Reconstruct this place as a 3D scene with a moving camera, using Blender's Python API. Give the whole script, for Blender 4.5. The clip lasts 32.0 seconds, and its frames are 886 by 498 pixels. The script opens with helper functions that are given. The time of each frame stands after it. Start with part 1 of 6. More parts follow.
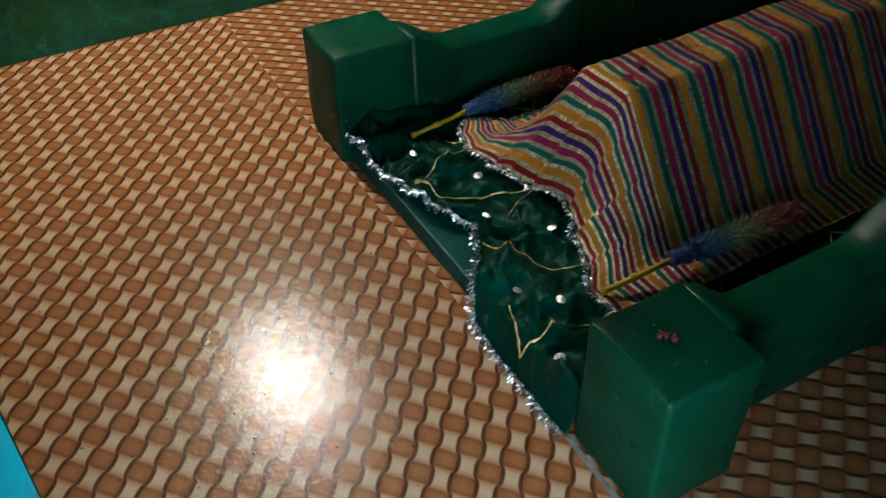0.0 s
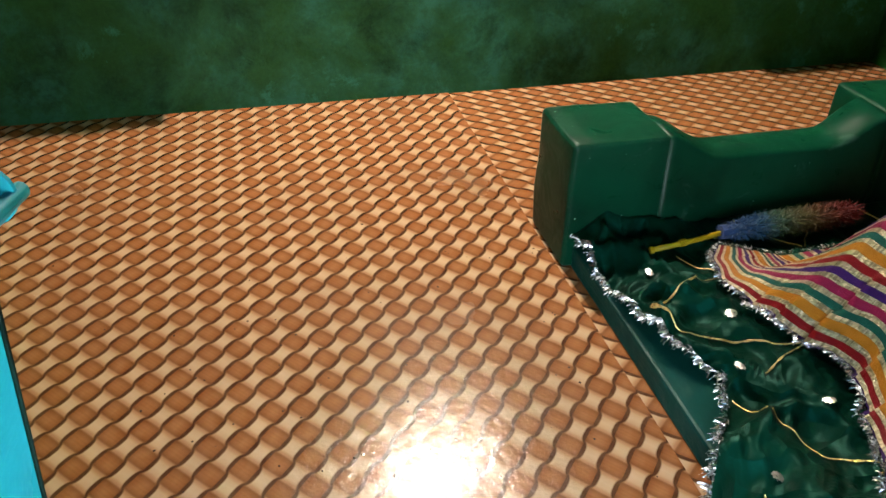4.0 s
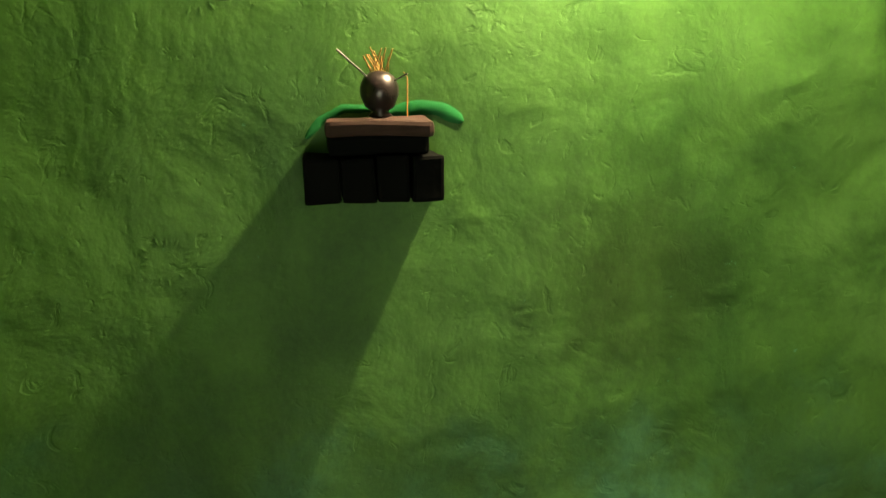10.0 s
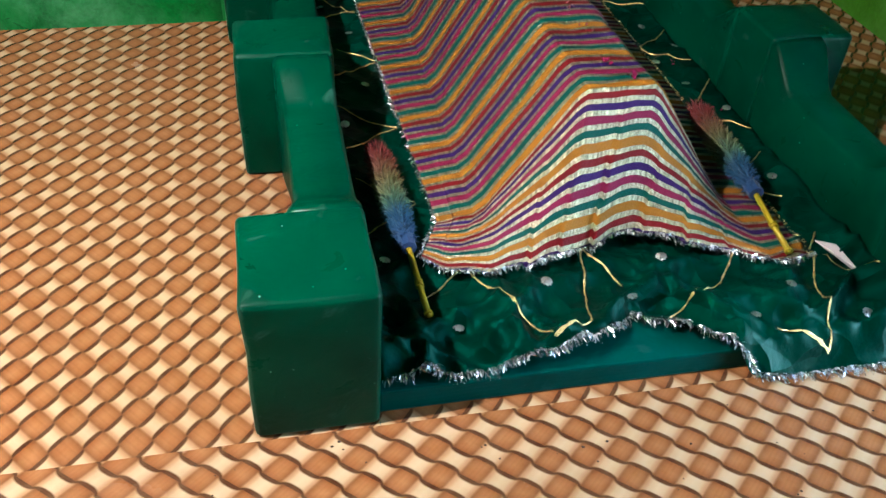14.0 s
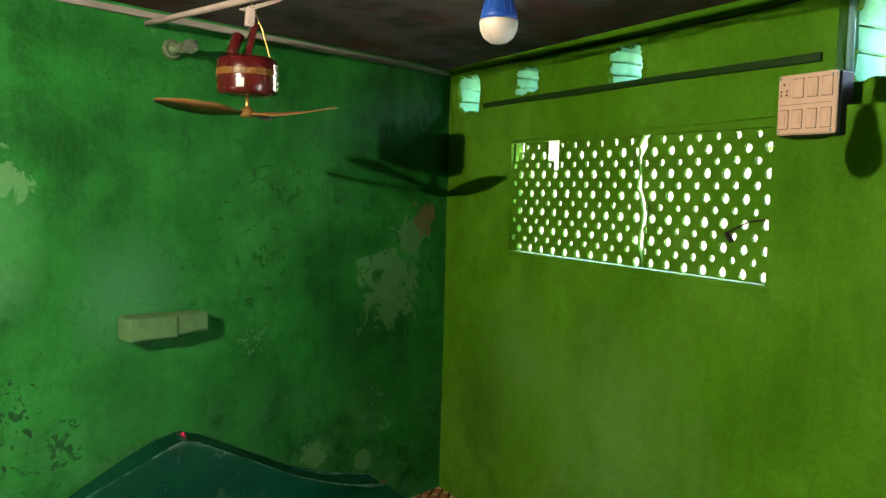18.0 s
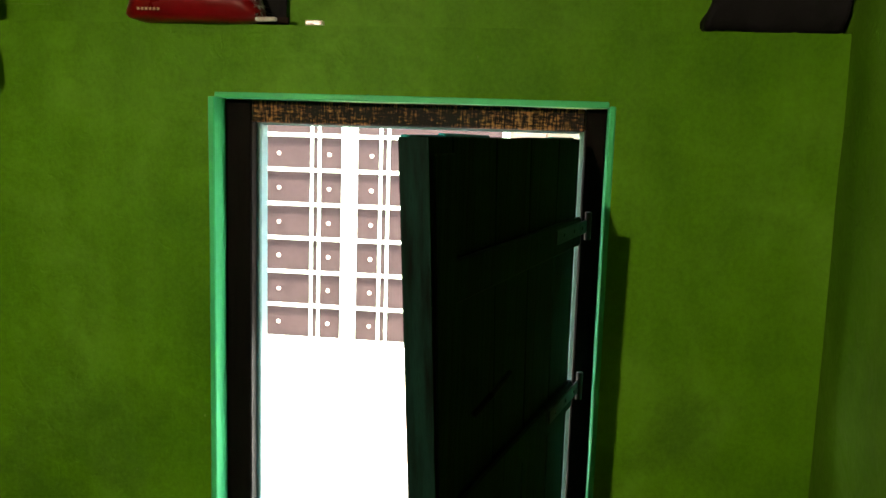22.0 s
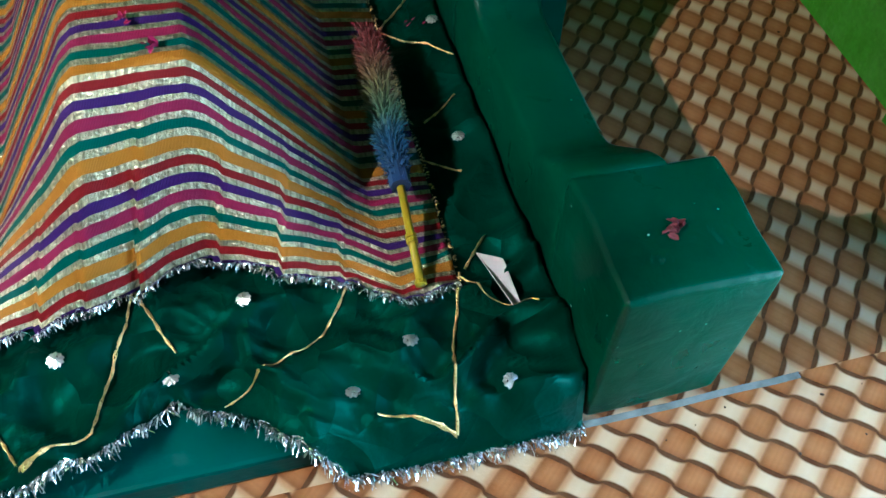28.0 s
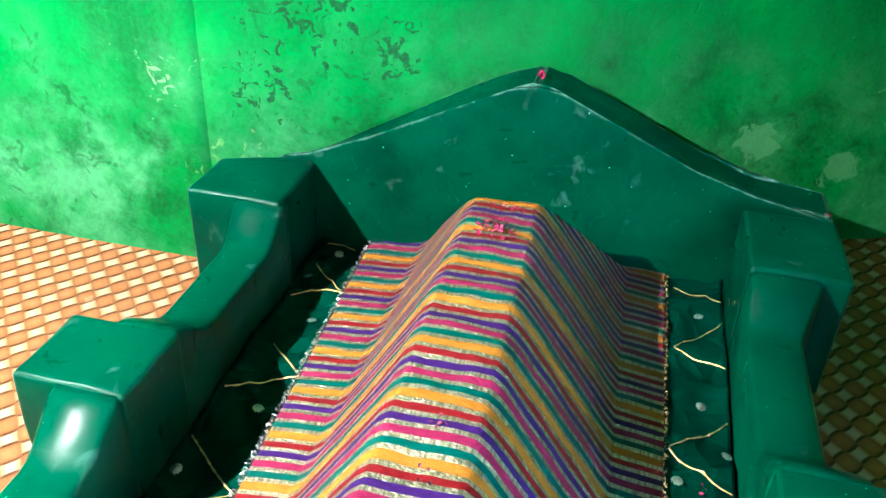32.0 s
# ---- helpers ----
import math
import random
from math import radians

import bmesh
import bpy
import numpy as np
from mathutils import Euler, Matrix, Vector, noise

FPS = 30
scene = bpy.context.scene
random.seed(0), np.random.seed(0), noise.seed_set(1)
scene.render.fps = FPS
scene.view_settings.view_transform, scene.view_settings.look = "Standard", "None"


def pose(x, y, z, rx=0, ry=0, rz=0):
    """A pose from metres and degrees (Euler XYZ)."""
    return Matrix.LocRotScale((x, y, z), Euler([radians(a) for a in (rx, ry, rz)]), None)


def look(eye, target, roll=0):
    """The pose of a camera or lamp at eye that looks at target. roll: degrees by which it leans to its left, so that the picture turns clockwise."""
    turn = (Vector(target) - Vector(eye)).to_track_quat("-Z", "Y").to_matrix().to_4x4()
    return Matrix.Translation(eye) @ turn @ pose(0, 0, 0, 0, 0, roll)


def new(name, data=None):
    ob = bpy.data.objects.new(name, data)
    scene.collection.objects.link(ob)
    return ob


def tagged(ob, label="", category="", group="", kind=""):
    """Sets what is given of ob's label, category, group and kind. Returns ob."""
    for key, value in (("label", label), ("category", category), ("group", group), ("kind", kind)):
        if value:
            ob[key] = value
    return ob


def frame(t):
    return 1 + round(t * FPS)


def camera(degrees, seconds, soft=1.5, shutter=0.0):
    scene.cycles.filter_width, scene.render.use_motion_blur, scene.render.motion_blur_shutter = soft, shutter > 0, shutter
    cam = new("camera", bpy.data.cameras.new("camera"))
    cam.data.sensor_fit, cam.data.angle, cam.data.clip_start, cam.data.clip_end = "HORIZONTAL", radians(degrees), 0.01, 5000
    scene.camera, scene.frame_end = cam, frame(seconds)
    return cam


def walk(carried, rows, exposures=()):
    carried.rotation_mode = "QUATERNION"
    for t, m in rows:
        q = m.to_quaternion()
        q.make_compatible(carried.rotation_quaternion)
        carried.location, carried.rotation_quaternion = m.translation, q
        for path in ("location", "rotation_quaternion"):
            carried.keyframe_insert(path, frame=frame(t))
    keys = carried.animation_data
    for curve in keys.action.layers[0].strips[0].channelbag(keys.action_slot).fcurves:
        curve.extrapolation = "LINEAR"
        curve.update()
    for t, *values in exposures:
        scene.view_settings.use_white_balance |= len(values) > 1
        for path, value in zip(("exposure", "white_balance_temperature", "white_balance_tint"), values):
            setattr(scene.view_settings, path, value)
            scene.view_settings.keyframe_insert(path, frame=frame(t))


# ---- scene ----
EXPOSURES = [
    (0.0, 5.50, 6200, 8), (1.0, 5.70, 6300, 8), (2.0, 6.30, 5900, 14), (3.0, 6.35, 7400, 16), (4.0, 6.30, 6900, 14), (6.5, 6.85, 5200, 10), (7.0, 6.85, 5200, 10), (8.0, 6.45, 6700, 10), (9.0, 5.50, 11000, 10), (10.0, 6.70, 11500, 10), (10.5, 7.25, 6500, 10), (11.0, 7.80, 4900, -6), (12.0, 6.90, 4700, -2), (13.0, 6.75, 5300, 6),
    (16.0, 7.15, 5500, -4), (17.0, 7.15, 5500, -2), (18.0, 6.80, 7200, 9), (19.0, 6.05, 8600, 10), (20.0, 6.30, 8600, 11), (21.0, 6.15, 8600, 12), (24.0, 5.90, 8600, 10), (25.0, 5.60, 6100, 10), (28.0, 6.88, 5000, -4), (30.0, 8.72, 5600, -4), (31.0, 8.82, 5400, -2), (32.0, 8.62, 5200, 2)]
cam = camera(55.9, 32.0)
PATH = [
    (0, (3.464, -0.797, 1.574), (2.129, -0.076, 0.272), -1.4),
    (0.5, (3.472, -0.84, 1.515), (2.124, -0.195, 0.18), -0.3),
    (1, (3.435, -0.831, 1.488), (2.101, -0.305, 0.093), -1.4),
    (1.5, (3.398, -0.81, 1.482), (2.076, -0.355, 0.051), -1.7),
    (2, (3.341, -0.835, 1.474), (2.033, -0.406, 0.022), -1.2),
    (2.5, (3.246, -0.953, 1.448), (1.944, -0.464, 0.011), 1.8),
    (3, (3.15, -0.857, 1.348), (1.728, -0.446, 0.003), -0.5),
    (3.5, (3.13, -0.785, 1.285), (1.574, -0.401, 0.088), 0.9),
    (4, (3.102, -0.78, 1.298), (1.469, -0.374, 0.218), 1.1),
    (4.5, (3.087, -0.783, 1.321), (1.356, -0.339, 0.423), 0.9),
    (6.5, (3.012, -0.82, 1.24), (1.064, -0.451, 0.971), 0.1),
    (7, (2.947, -0.802, 1.34), (0.991, -0.492, 1.059), 0.8),
    (7.5, (2.726, -0.747, 1.422), (0.76, -0.51, 1.146), 1.8),
    (8, (2.506, -0.645, 1.497), (0.525, -0.491, 1.273), 3.4),
    (8.5, (2.306, -0.636, 1.515), (0.32, -0.472, 1.347), 4.1),
    (9, (2.075, -0.684, 1.53), (0.09, -0.481, 1.401), 2.8),
    (9.5, (1.883, -0.681, 1.53), (-0.095, -0.488, 1.31), 1.1),
    (10, (1.669, -0.72, 1.524), (-0.271, -0.461, 1.115), -0.9),
    (10.5, (1.496, -0.883, 1.499), (-0.349, -0.417, 0.882), -1.7),
    (11, (1.379, -0.972, 1.459), (-0.276, -0.271, 0.582), -2.4),
    (11.5, (1.145, -0.975, 1.392), (-0.186, 0.031, 0.289), -1.4),
    (12, (1.01, -0.972, 1.369), (0.132, 0.295, 0.094), 0.4),
    (12.5, (0.905, -1.06, 1.329), (0.586, 0.363, -0.04), 3.9),
    (13, (0.945, -1.103, 1.373), (1.05, 0.297, -0.052), 6.8),
    (13.5, (1.055, -1.1, 1.395), (1.341, 0.301, -0.004), 5.1),
    (15.5, (1.235, -1.062, 1.595), (1.9, 0.93, 0.579), 3.2),
    (16, (1.237, -1.064, 1.632), (1.942, 0.601, 0.777), 2.9),
    (16.5, (1.236, -1.085, 1.662), (1.966, 0.651, 0.991), 2.2),
    (17, (1.233, -1.101, 1.669), (1.994, 0.686, 1.192), 1.7),
    (17.5, (1.237, -1.104, 1.67), (2.063, 0.696, 1.39), 1.4),
    (18, (1.281, -1.133, 1.69), (2.234, 0.62, 1.551), 1.6),
    (18.5, (1.371, -1.168, 1.709), (2.492, 0.487, 1.657), 1.8),
    (19, (1.403, -1.209, 1.714), (2.706, 0.308, 1.709), 1.8),
    (19.5, (1.465, -1.22, 1.704), (2.953, 0.117, 1.706), 1.8),
    (20, (1.471, -1.217, 1.711), (3.141, -0.117, 1.695), 1.6),
    (20.5, (1.4, -1.187, 1.693), (3.224, -0.366, 1.688), 1.8),
    (21, (1.317, -1.163, 1.67), (3.245, -0.631, 1.689), 2.1),
    (21.5, (1.273, -1.174, 1.681), (3.248, -0.866, 1.631), 2.1),
    (22, (1.274, -1.159, 1.701), (3.241, -0.924, 1.426), 1.8),
    (22.5, (1.278, -1.156, 1.662), (3.213, -0.91, 1.22), 2.4),
    (23, (1.295, -1.139, 1.555), (3.191, -0.842, 0.99), 1.2),
    (23.5, (1.194, -1.136, 1.485), (3.038, -0.752, 0.814), 4.5),
    (24, (1.182, -1.124, 1.443), (2.911, -0.624, 0.572), 4.8),
    (24.5, (1.195, -1.105, 1.411), (2.729, -0.422, 0.326), 5.0),
    (25, (1.256, -1.07, 1.381), (2.525, -0.228, 0.085), 5.8),
    (25.5, (1.393, -1.01, 1.373), (2.366, -0.1, -0.119), 5.6),
    (27.5, (2.061, -0.602, 1.361), (2.433, 0.475, -0.283), 1.7),
    (28, (2.142, -0.514, 1.348), (2.486, 0.607, -0.273), 3.1),
    (28.5, (2.186, -0.289, 1.369), (2.494, 0.863, -0.236), 3.2),
    (29, (2.287, -0.193, 1.418), (2.512, 1.1, -0.091), 3.1),
    (29.5, (2.341, -0.148, 1.4), (2.544, 1.276, 0.01), 4.1),
    (30, (2.376, -0.118, 1.435), (2.481, 1.401, 0.138), 3.2),
    (30.5, (2.342, -0.117, 1.476), (2.323, 1.499, 0.298), 2.4),
    (31, (2.298, -0.101, 1.536), (2.166, 1.557, 0.425), 2.3),
    (31.5, (2.26, -0.125, 1.543), (2.002, 1.551, 0.482), 2.2),
    (32, (2.178, -0.13, 1.539), (1.819, 1.527, 0.477), 2.8),
]
walk(cam, [(t, look(eye, target, roll)) for t, eye, target, roll in PATH], EXPOSURES)

# ---------------------------------------------------------------- light
world = bpy.data.worlds.new("sky")
scene.world = world
world.use_nodes = True
_n, _l = world.node_tree.nodes, world.node_tree.links
_sky = _n.new("ShaderNodeTexSky")
_sky.sky_type = "NISHITA"
_sky.sun_disc = False
_sky.sun_elevation, _sky.sun_rotation = radians(66), radians(268)
_sky.dust_density = 4.0
_bg = _n["Background"]
_bg.inputs["Strength"].default_value = 0.10
_l.new(_sky.outputs[0], _bg.inputs["Color"])
sun = new("sun", bpy.data.lights.new("sun", "SUN"))
sun.data.energy, sun.data.angle, sun.data.color = 0.6, radians(0.6), (1.0, 0.96, 0.9)
sun.matrix_world = look((6.0 - 4.06, -0.2, 9.1), (6.0, 0.0, 0.0))
# area lamp added in the doorway, standing in for daylight off the bright yard
sky_light = new("doorway_sky", bpy.data.lights.new("doorway_sky", "AREA"))
sky_light.data.shape, sky_light.data.size, sky_light.data.size_y = "RECTANGLE", 0.80, 0.96
sky_light.data.energy, sky_light.data.color, sky_light.data.spread = 0.50, (0.72, 0.90, 1.0), radians(120)
sky_light.matrix_world = look((3.70, -0.78, 0.56), (0.5, -0.15, 0.50))
LAMP = (0.13, -0.06, 2.27)
LAMP_GLOW = 850.0


# ---------------------------------------------------------------- materials
def nodes_of(name):
    m = bpy.data.materials.new(name)
    m.use_nodes = True
    t = m.node_tree
    return m, t.nodes, t.links, t.nodes["Principled BSDF"]


def tex(n, l, kind, scale, detail=4.0, vec=None, **kw):
    t = n.new(kind)
    t.inputs["Scale"].default_value = scale
    if "Detail" in t.inputs:
        t.inputs["Detail"].default_value = detail
    for k, v in kw.items():
        t.inputs[k].default_value = v
    if vec is not None:
        l.new(vec, t.inputs["Vector"])
    return t


def ramp(n, l, src, stops, step=False):
    r = n.new("ShaderNodeValToRGB")
    r.color_ramp.interpolation = "CONSTANT" if step else "LINEAR"
    e = r.color_ramp.elements
    while len(e) < len(stops):
        e.new(0.5)
    for el, (p, c) in zip(e, stops):
        el.position = p
        el.color = (*c, 1) if len(c) == 3 else c
    l.new(src, r.inputs[0])
    return r


def mix(n, l, fac, a, b, how="MIX"):
    x = n.new("ShaderNodeMix")
    x.data_type, x.blend_type = "RGBA", how
    for sock, v in ((x.inputs[0], fac), (x.inputs[6], a), (x.inputs[7], b)):
        if isinstance(v, bpy.types.NodeSocket):
            l.new(v, sock)
        elif isinstance(v, (int, float)):
            sock.default_value = v
        else:
            sock.default_value = (*v, 1)
    return x.outputs[2]


def math_node(n, l, op, a, b=None, c=None, clamp=False):
    x = n.new("ShaderNodeMath")
    x.operation, x.use_clamp = op, clamp
    for sock, v in zip(x.inputs, (a, b, c)):
        if v is None:
            continue
        if isinstance(v, (int, float)):
            sock.default_value = v
        else:
            l.new(v, sock)
    return x.outputs[0]


def bump(n, l, p, height, strength=0.3, distance=0.01):
    b = n.new("ShaderNodeBump")
    b.inputs["Strength"].default_value, b.inputs["Distance"].default_value = strength, distance
    l.new(height, b.inputs["Height"])
    l.new(b.outputs[0], p.inputs["Normal"])
    return b


def obj_coords(n):
    return n.new("ShaderNodeTexCoord").outputs["Object"]


def grey(v):
    return (v, v, v)


def plain(name, color, rough=0.5, metal=0.0, var=0.12, scale=30.0, bumpy=0.0, spec=0.32, coat=0.0, sheen=0.0):
    """Paint, plastic, cloth or stone with a fine grain and broad variation."""
    m, n, l, p = nodes_of(name)
    oc = obj_coords(n)
    a = tex(n, l, "ShaderNodeTexNoise", scale, 5, oc)
    b = tex(n, l, "ShaderNodeTexNoise", scale * 0.13, 3, oc)
    lo, hi = [c * (1 - var) for c in color], [min(1, c * (1 + var)) for c in color]
    c1 = ramp(n, l, a.outputs[0], [(0.3, lo), (0.7, hi)]).outputs[0]
    c2 = ramp(n, l, b.outputs[0], [(0.3, lo), (0.7, hi)]).outputs[0]
    l.new(mix(n, l, 0.5, c1, c2), p.inputs["Base Color"])
    l.new(ramp(n, l, a.outputs[0], [(0.2, grey(max(0, rough - 0.08))), (0.8, grey(min(1, rough + 0.1)))]).outputs[0], p.inputs["Roughness"])
    p.inputs["Metallic"].default_value = metal
    p.inputs["Specular IOR Level"].default_value = spec
    p.inputs["Coat Weight"].default_value = coat
    p.inputs["Sheen Weight"].default_value = sheen
    if bumpy:
        bump(n, l, p, a.outputs[0], bumpy, 0.004)
    return m


def enamel(name, color, chip, rough=0.3, scuff=0.5, arris=0.0):
    """Thick brushed gloss paint, with runs, scuffs and small pale chips."""
    m, n, l, p = nodes_of(name)
    g = n.new("ShaderNodeNewGeometry").outputs["Position"]
    cloud = tex(n, l, "ShaderNodeTexNoise", 3.0, 5, g, Roughness=0.6)
    run = tex(n, l, "ShaderNodeTexNoise", 11.0, 7, g, Roughness=0.6, Distortion=0.7)
    fine = tex(n, l, "ShaderNodeTexNoise", 70.0, 4, g)
    c = ramp(n, l, cloud.outputs[0], [(0.3, [x * 0.5 for x in color]), (0.5, color), (0.72, [min(1, x * 1.4) for x in color])]).outputs[0]
    sc = ramp(n, l, run.outputs[0], [(0.62, grey(0)), (0.72, grey(scuff))]).outputs[0]
    c = mix(n, l, sc, c, chip)
    sp = tex(n, l, "ShaderNodeTexVoronoi", 26.0, 0, g)
    pick = ramp(n, l, sp.outputs["Distance"], [(0.05, grey(0.8)), (0.075, grey(0))]).outputs[0]
    gate = ramp(n, l, fine.outputs[0], [(0.5, grey(0)), (0.55, grey(1))]).outputs[0]
    c = mix(n, l, math_node(n, l, "MULTIPLY", pick, gate), c, chip)
    if arris:
        # paint rubbed pale along the edges
        bev = n.new("ShaderNodeBevel")
        bev.samples = 4
        bev.inputs["Radius"].default_value = 0.016
        dot = n.new("ShaderNodeVectorMath")
        dot.operation = "DOT_PRODUCT"
        l.new(bev.outputs[0], dot.inputs[0])
        l.new(n.new("ShaderNodeNewGeometry").outputs["Normal"], dot.inputs[1])
        worn = ramp(n, l, dot.outputs["Value"], [(0.80, grey(1)), (0.97, grey(0))]).outputs[0]
        rub = tex(n, l, "ShaderNodeTexNoise", 14.0, 8, g, Roughness=0.75)
        worn = math_node(n, l, "MULTIPLY", worn, ramp(n, l, rub.outputs[0], [(0.44, grey(0)), (0.60, grey(arris))]).outputs[0])
        c = mix(n, l, worn, c, chip)
    l.new(c, p.inputs["Base Color"])
    l.new(ramp(n, l, run.outputs[0], [(0.3, grey(rough - 0.08)), (0.7, grey(rough + 0.16))]).outputs[0], p.inputs["Roughness"])
    h = math_node(n, l, "ADD", math_node(n, l, "MULTIPLY", run.outputs[0], 1.0), math_node(n, l, "MULTIPLY", fine.outputs[0], 0.08))
    p.inputs["Specular IOR Level"].default_value = 0.24
    bump(n, l, p, h, 0.22, 0.012)
    return m


def wall_paint(name, base, light, dark, patch, patch_at=0.66, low=0.9, seed=0.0, marks=0.0, relief=0.25, stains=(), wet=0.9):
    """Hand-trowelled wash: broad clouds, brushed streaks, peeled paler patches, damp bloom near the ground, trowel relief."""
    m, n, l, p = nodes_of(name)
    g = n.new("ShaderNodeNewGeometry").outputs["Position"]
    mp = n.new("ShaderNodeMapping")
    mp.inputs["Location"].default_value = (seed, seed * 2, seed * 3)
    l.new(g, mp.inputs[0])
    v = mp.outputs[0]
    big = tex(n, l, "ShaderNodeTexNoise", 1.6, 5, v, Roughness=0.6, Distortion=0.4)
    mid = tex(n, l, "ShaderNodeTexNoise", 6.0, 8, v, Roughness=0.65, Distortion=0.25)
    fine = tex(n, l, "ShaderNodeTexNoise", 75.0, 6, v, Roughness=0.7)
    c = ramp(n, l, big.outputs[0], [(0.34, dark), (0.5, base), (0.64, light)]).outputs[0]
    c = mix(n, l, ramp(n, l, mid.outputs[0], [(0.35, grey(0.6)), (0.58, grey(0))]).outputs[0], c, dark)
    # faint brushed streaks that run down
    mp2 = n.new("ShaderNodeMapping")
    mp2.inputs["Scale"].default_value = (9, 9, 0.7)
    l.new(v, mp2.inputs[0])
    streak = tex(n, l, "ShaderNodeTexNoise", 1.0, 5, mp2.outputs[0], Roughness=0.6)
    c = mix(n, l, ramp(n, l, streak.outputs[0], [(0.45, grey(0)), (0.75, grey(0.35))]).outputs[0], c, light)
    pv = tex(n, l, "ShaderNodeTexNoise", 3.1, 9, v, Roughness=0.7, Distortion=0.2)
    peel = ramp(n, l, pv.outputs[0], [(patch_at, grey(0)), (patch_at + 0.02, grey(1))]).outputs[0]
    sep = n.new("ShaderNodeSeparateXYZ")
    l.new(g, sep.inputs[0])
    # damp bloom that rises to `low` metres with an uneven edge
    edge = math_node(n, l, "MULTIPLY_ADD", mid.outputs[0], 0.9, -0.45)
    h = math_node(n, l, "ADD", sep.outputs[2], edge)
    band = ramp(n, l, math_node(n, l, "DIVIDE", h, low), [(0.40, grey(1)), (1.0, grey(0))]).outputs[0]
    scab = tex(n, l, "ShaderNodeTexNoise", 3.8, 14, v, Roughness=0.72, Distortion=0.3)
    bloom = ramp(n, l, pv.outputs[0], [(0.40, grey(0)), (0.52, grey(0.3)), (0.62, grey(0.85))]).outputs[0]
    damp = mix(n, l, bloom, [a * 0.3 + b * 0.7 for a, b in zip(dark, base)], patch)
    damp = mix(n, l, ramp(n, l, scab.outputs[0], [(0.36, grey(0.85)), (0.46, grey(0.25)), (0.52, grey(0))]).outputs[0], damp, [x * 0.45 for x in dark])
    damp = mix(n, l, ramp(n, l, scab.outputs[0], [(0.60, grey(0)), (0.66, grey(0.7))]).outputs[0], damp, [min(0.8, x * 1.35) for x in patch])
    c = mix(n, l, math_node(n, l, "MULTIPLY", band, wet), c, damp)
    c = mix(n, l, math_node(n, l, "MULTIPLY", peel, 0.75), c, patch)
    if marks:
        vo = tex(n, l, "ShaderNodeTexNoise", 15.0, 5, v, Roughness=0.55, Distortion=1.0)
        spots = ramp(n, l, vo.outputs[0], [(0.60, grey(0)), (0.63, grey(1))]).outputs[0]
        where = ramp(n, l, big.outputs[0], [(0.46, grey(0)), (0.58, grey(1))]).outputs[0]
        c = mix(n, l, math_node(n, l, "MULTIPLY", math_node(n, l, "MULTIPLY", spots, where), marks), c, [x * 0.3 for x in dark])
    fleck = tex(n, l, "ShaderNodeTexNoise", 33.0, 4, v, Roughness=0.5)
    c = mix(n, l, math_node(n, l, "MULTIPLY", ramp(n, l, fleck.outputs[0], [(0.74, grey(0)), (0.77, grey(1))]).outputs[0], 0.7), c, patch)
    crumb = tex(n, l, "ShaderNodeTexNoise", 26.0, 6, v, Roughness=0.6, Distortion=1.2)
    flake = tex(n, l, "ShaderNodeTexNoise", 9.0, 9, v, Roughness=0.68, Distortion=0.6)
    for centre, radius, colour, soft, amount in stains:
        away = n.new("ShaderNodeVectorMath")
        away.operation = "DISTANCE"
        l.new(g, away.inputs[0])
        away.inputs[1].default_value = centre
        src, k = (mid, 1.6) if soft > 0.2 else ((crumb, 5.0) if soft < 0.035 else (flake, 4.2 if soft < 0.11 else 3.4))
        rag = math_node(n, l, "MULTIPLY_ADD", src.outputs[0], k, -k * 0.5 + (0.85 if soft < 0.035 else 0.0))
        f = math_node(n, l, "ADD", math_node(n, l, "DIVIDE", away.outputs["Value"], radius), rag)
        c = mix(n, l, ramp(n, l, f, [(max(0.0, 0.8 - soft * (5 if 0.11 < soft < 0.2 else 1)), grey(amount)), (min(1.0, 0.82 + soft * 0.2), grey(0))]).outputs[0], c, colour)
    c = mix(n, l, 0.18, c, ramp(n, l, fine.outputs[0], [(0.3, (0.0, 0.0, 0.0)), (0.7, light)]).outputs[0])
    c = mix(n, l, 1.0, c, grey(0.56), "MULTIPLY")
    l.new(c, p.inputs["Base Color"])
    p.inputs["Roughness"].default_value = 0.6
    p.inputs["Specular IOR Level"].default_value = 0.16
    st = tex(n, l, "ShaderNodeTexNoise", 4.5, 6, v, Roughness=0.5, Distortion=0.3)
    nick = tex(n, l, "ShaderNodeTexNoise", 16.0, 5, v, Roughness=0.55, Distortion=1.4)
    nk = ramp(n, l, nick.outputs[0], [(0.30, grey(0.0)), (0.40, grey(1))]).outputs[0]
    hs = math_node(n, l, "ADD", math_node(n, l, "MULTIPLY", st.outputs[0], 1.0), math_node(n, l, "MULTIPLY", nk, 0.07))
    hs = math_node(n, l, "ADD", hs, math_node(n, l, "MULTIPLY", fine.outputs[0], 0.035))
    hs = math_node(n, l, "SUBTRACT", hs, math_node(n, l, "MULTIPLY", peel, 0.06))
    bump(n, l, p, hs, relief, 0.06)
    return m


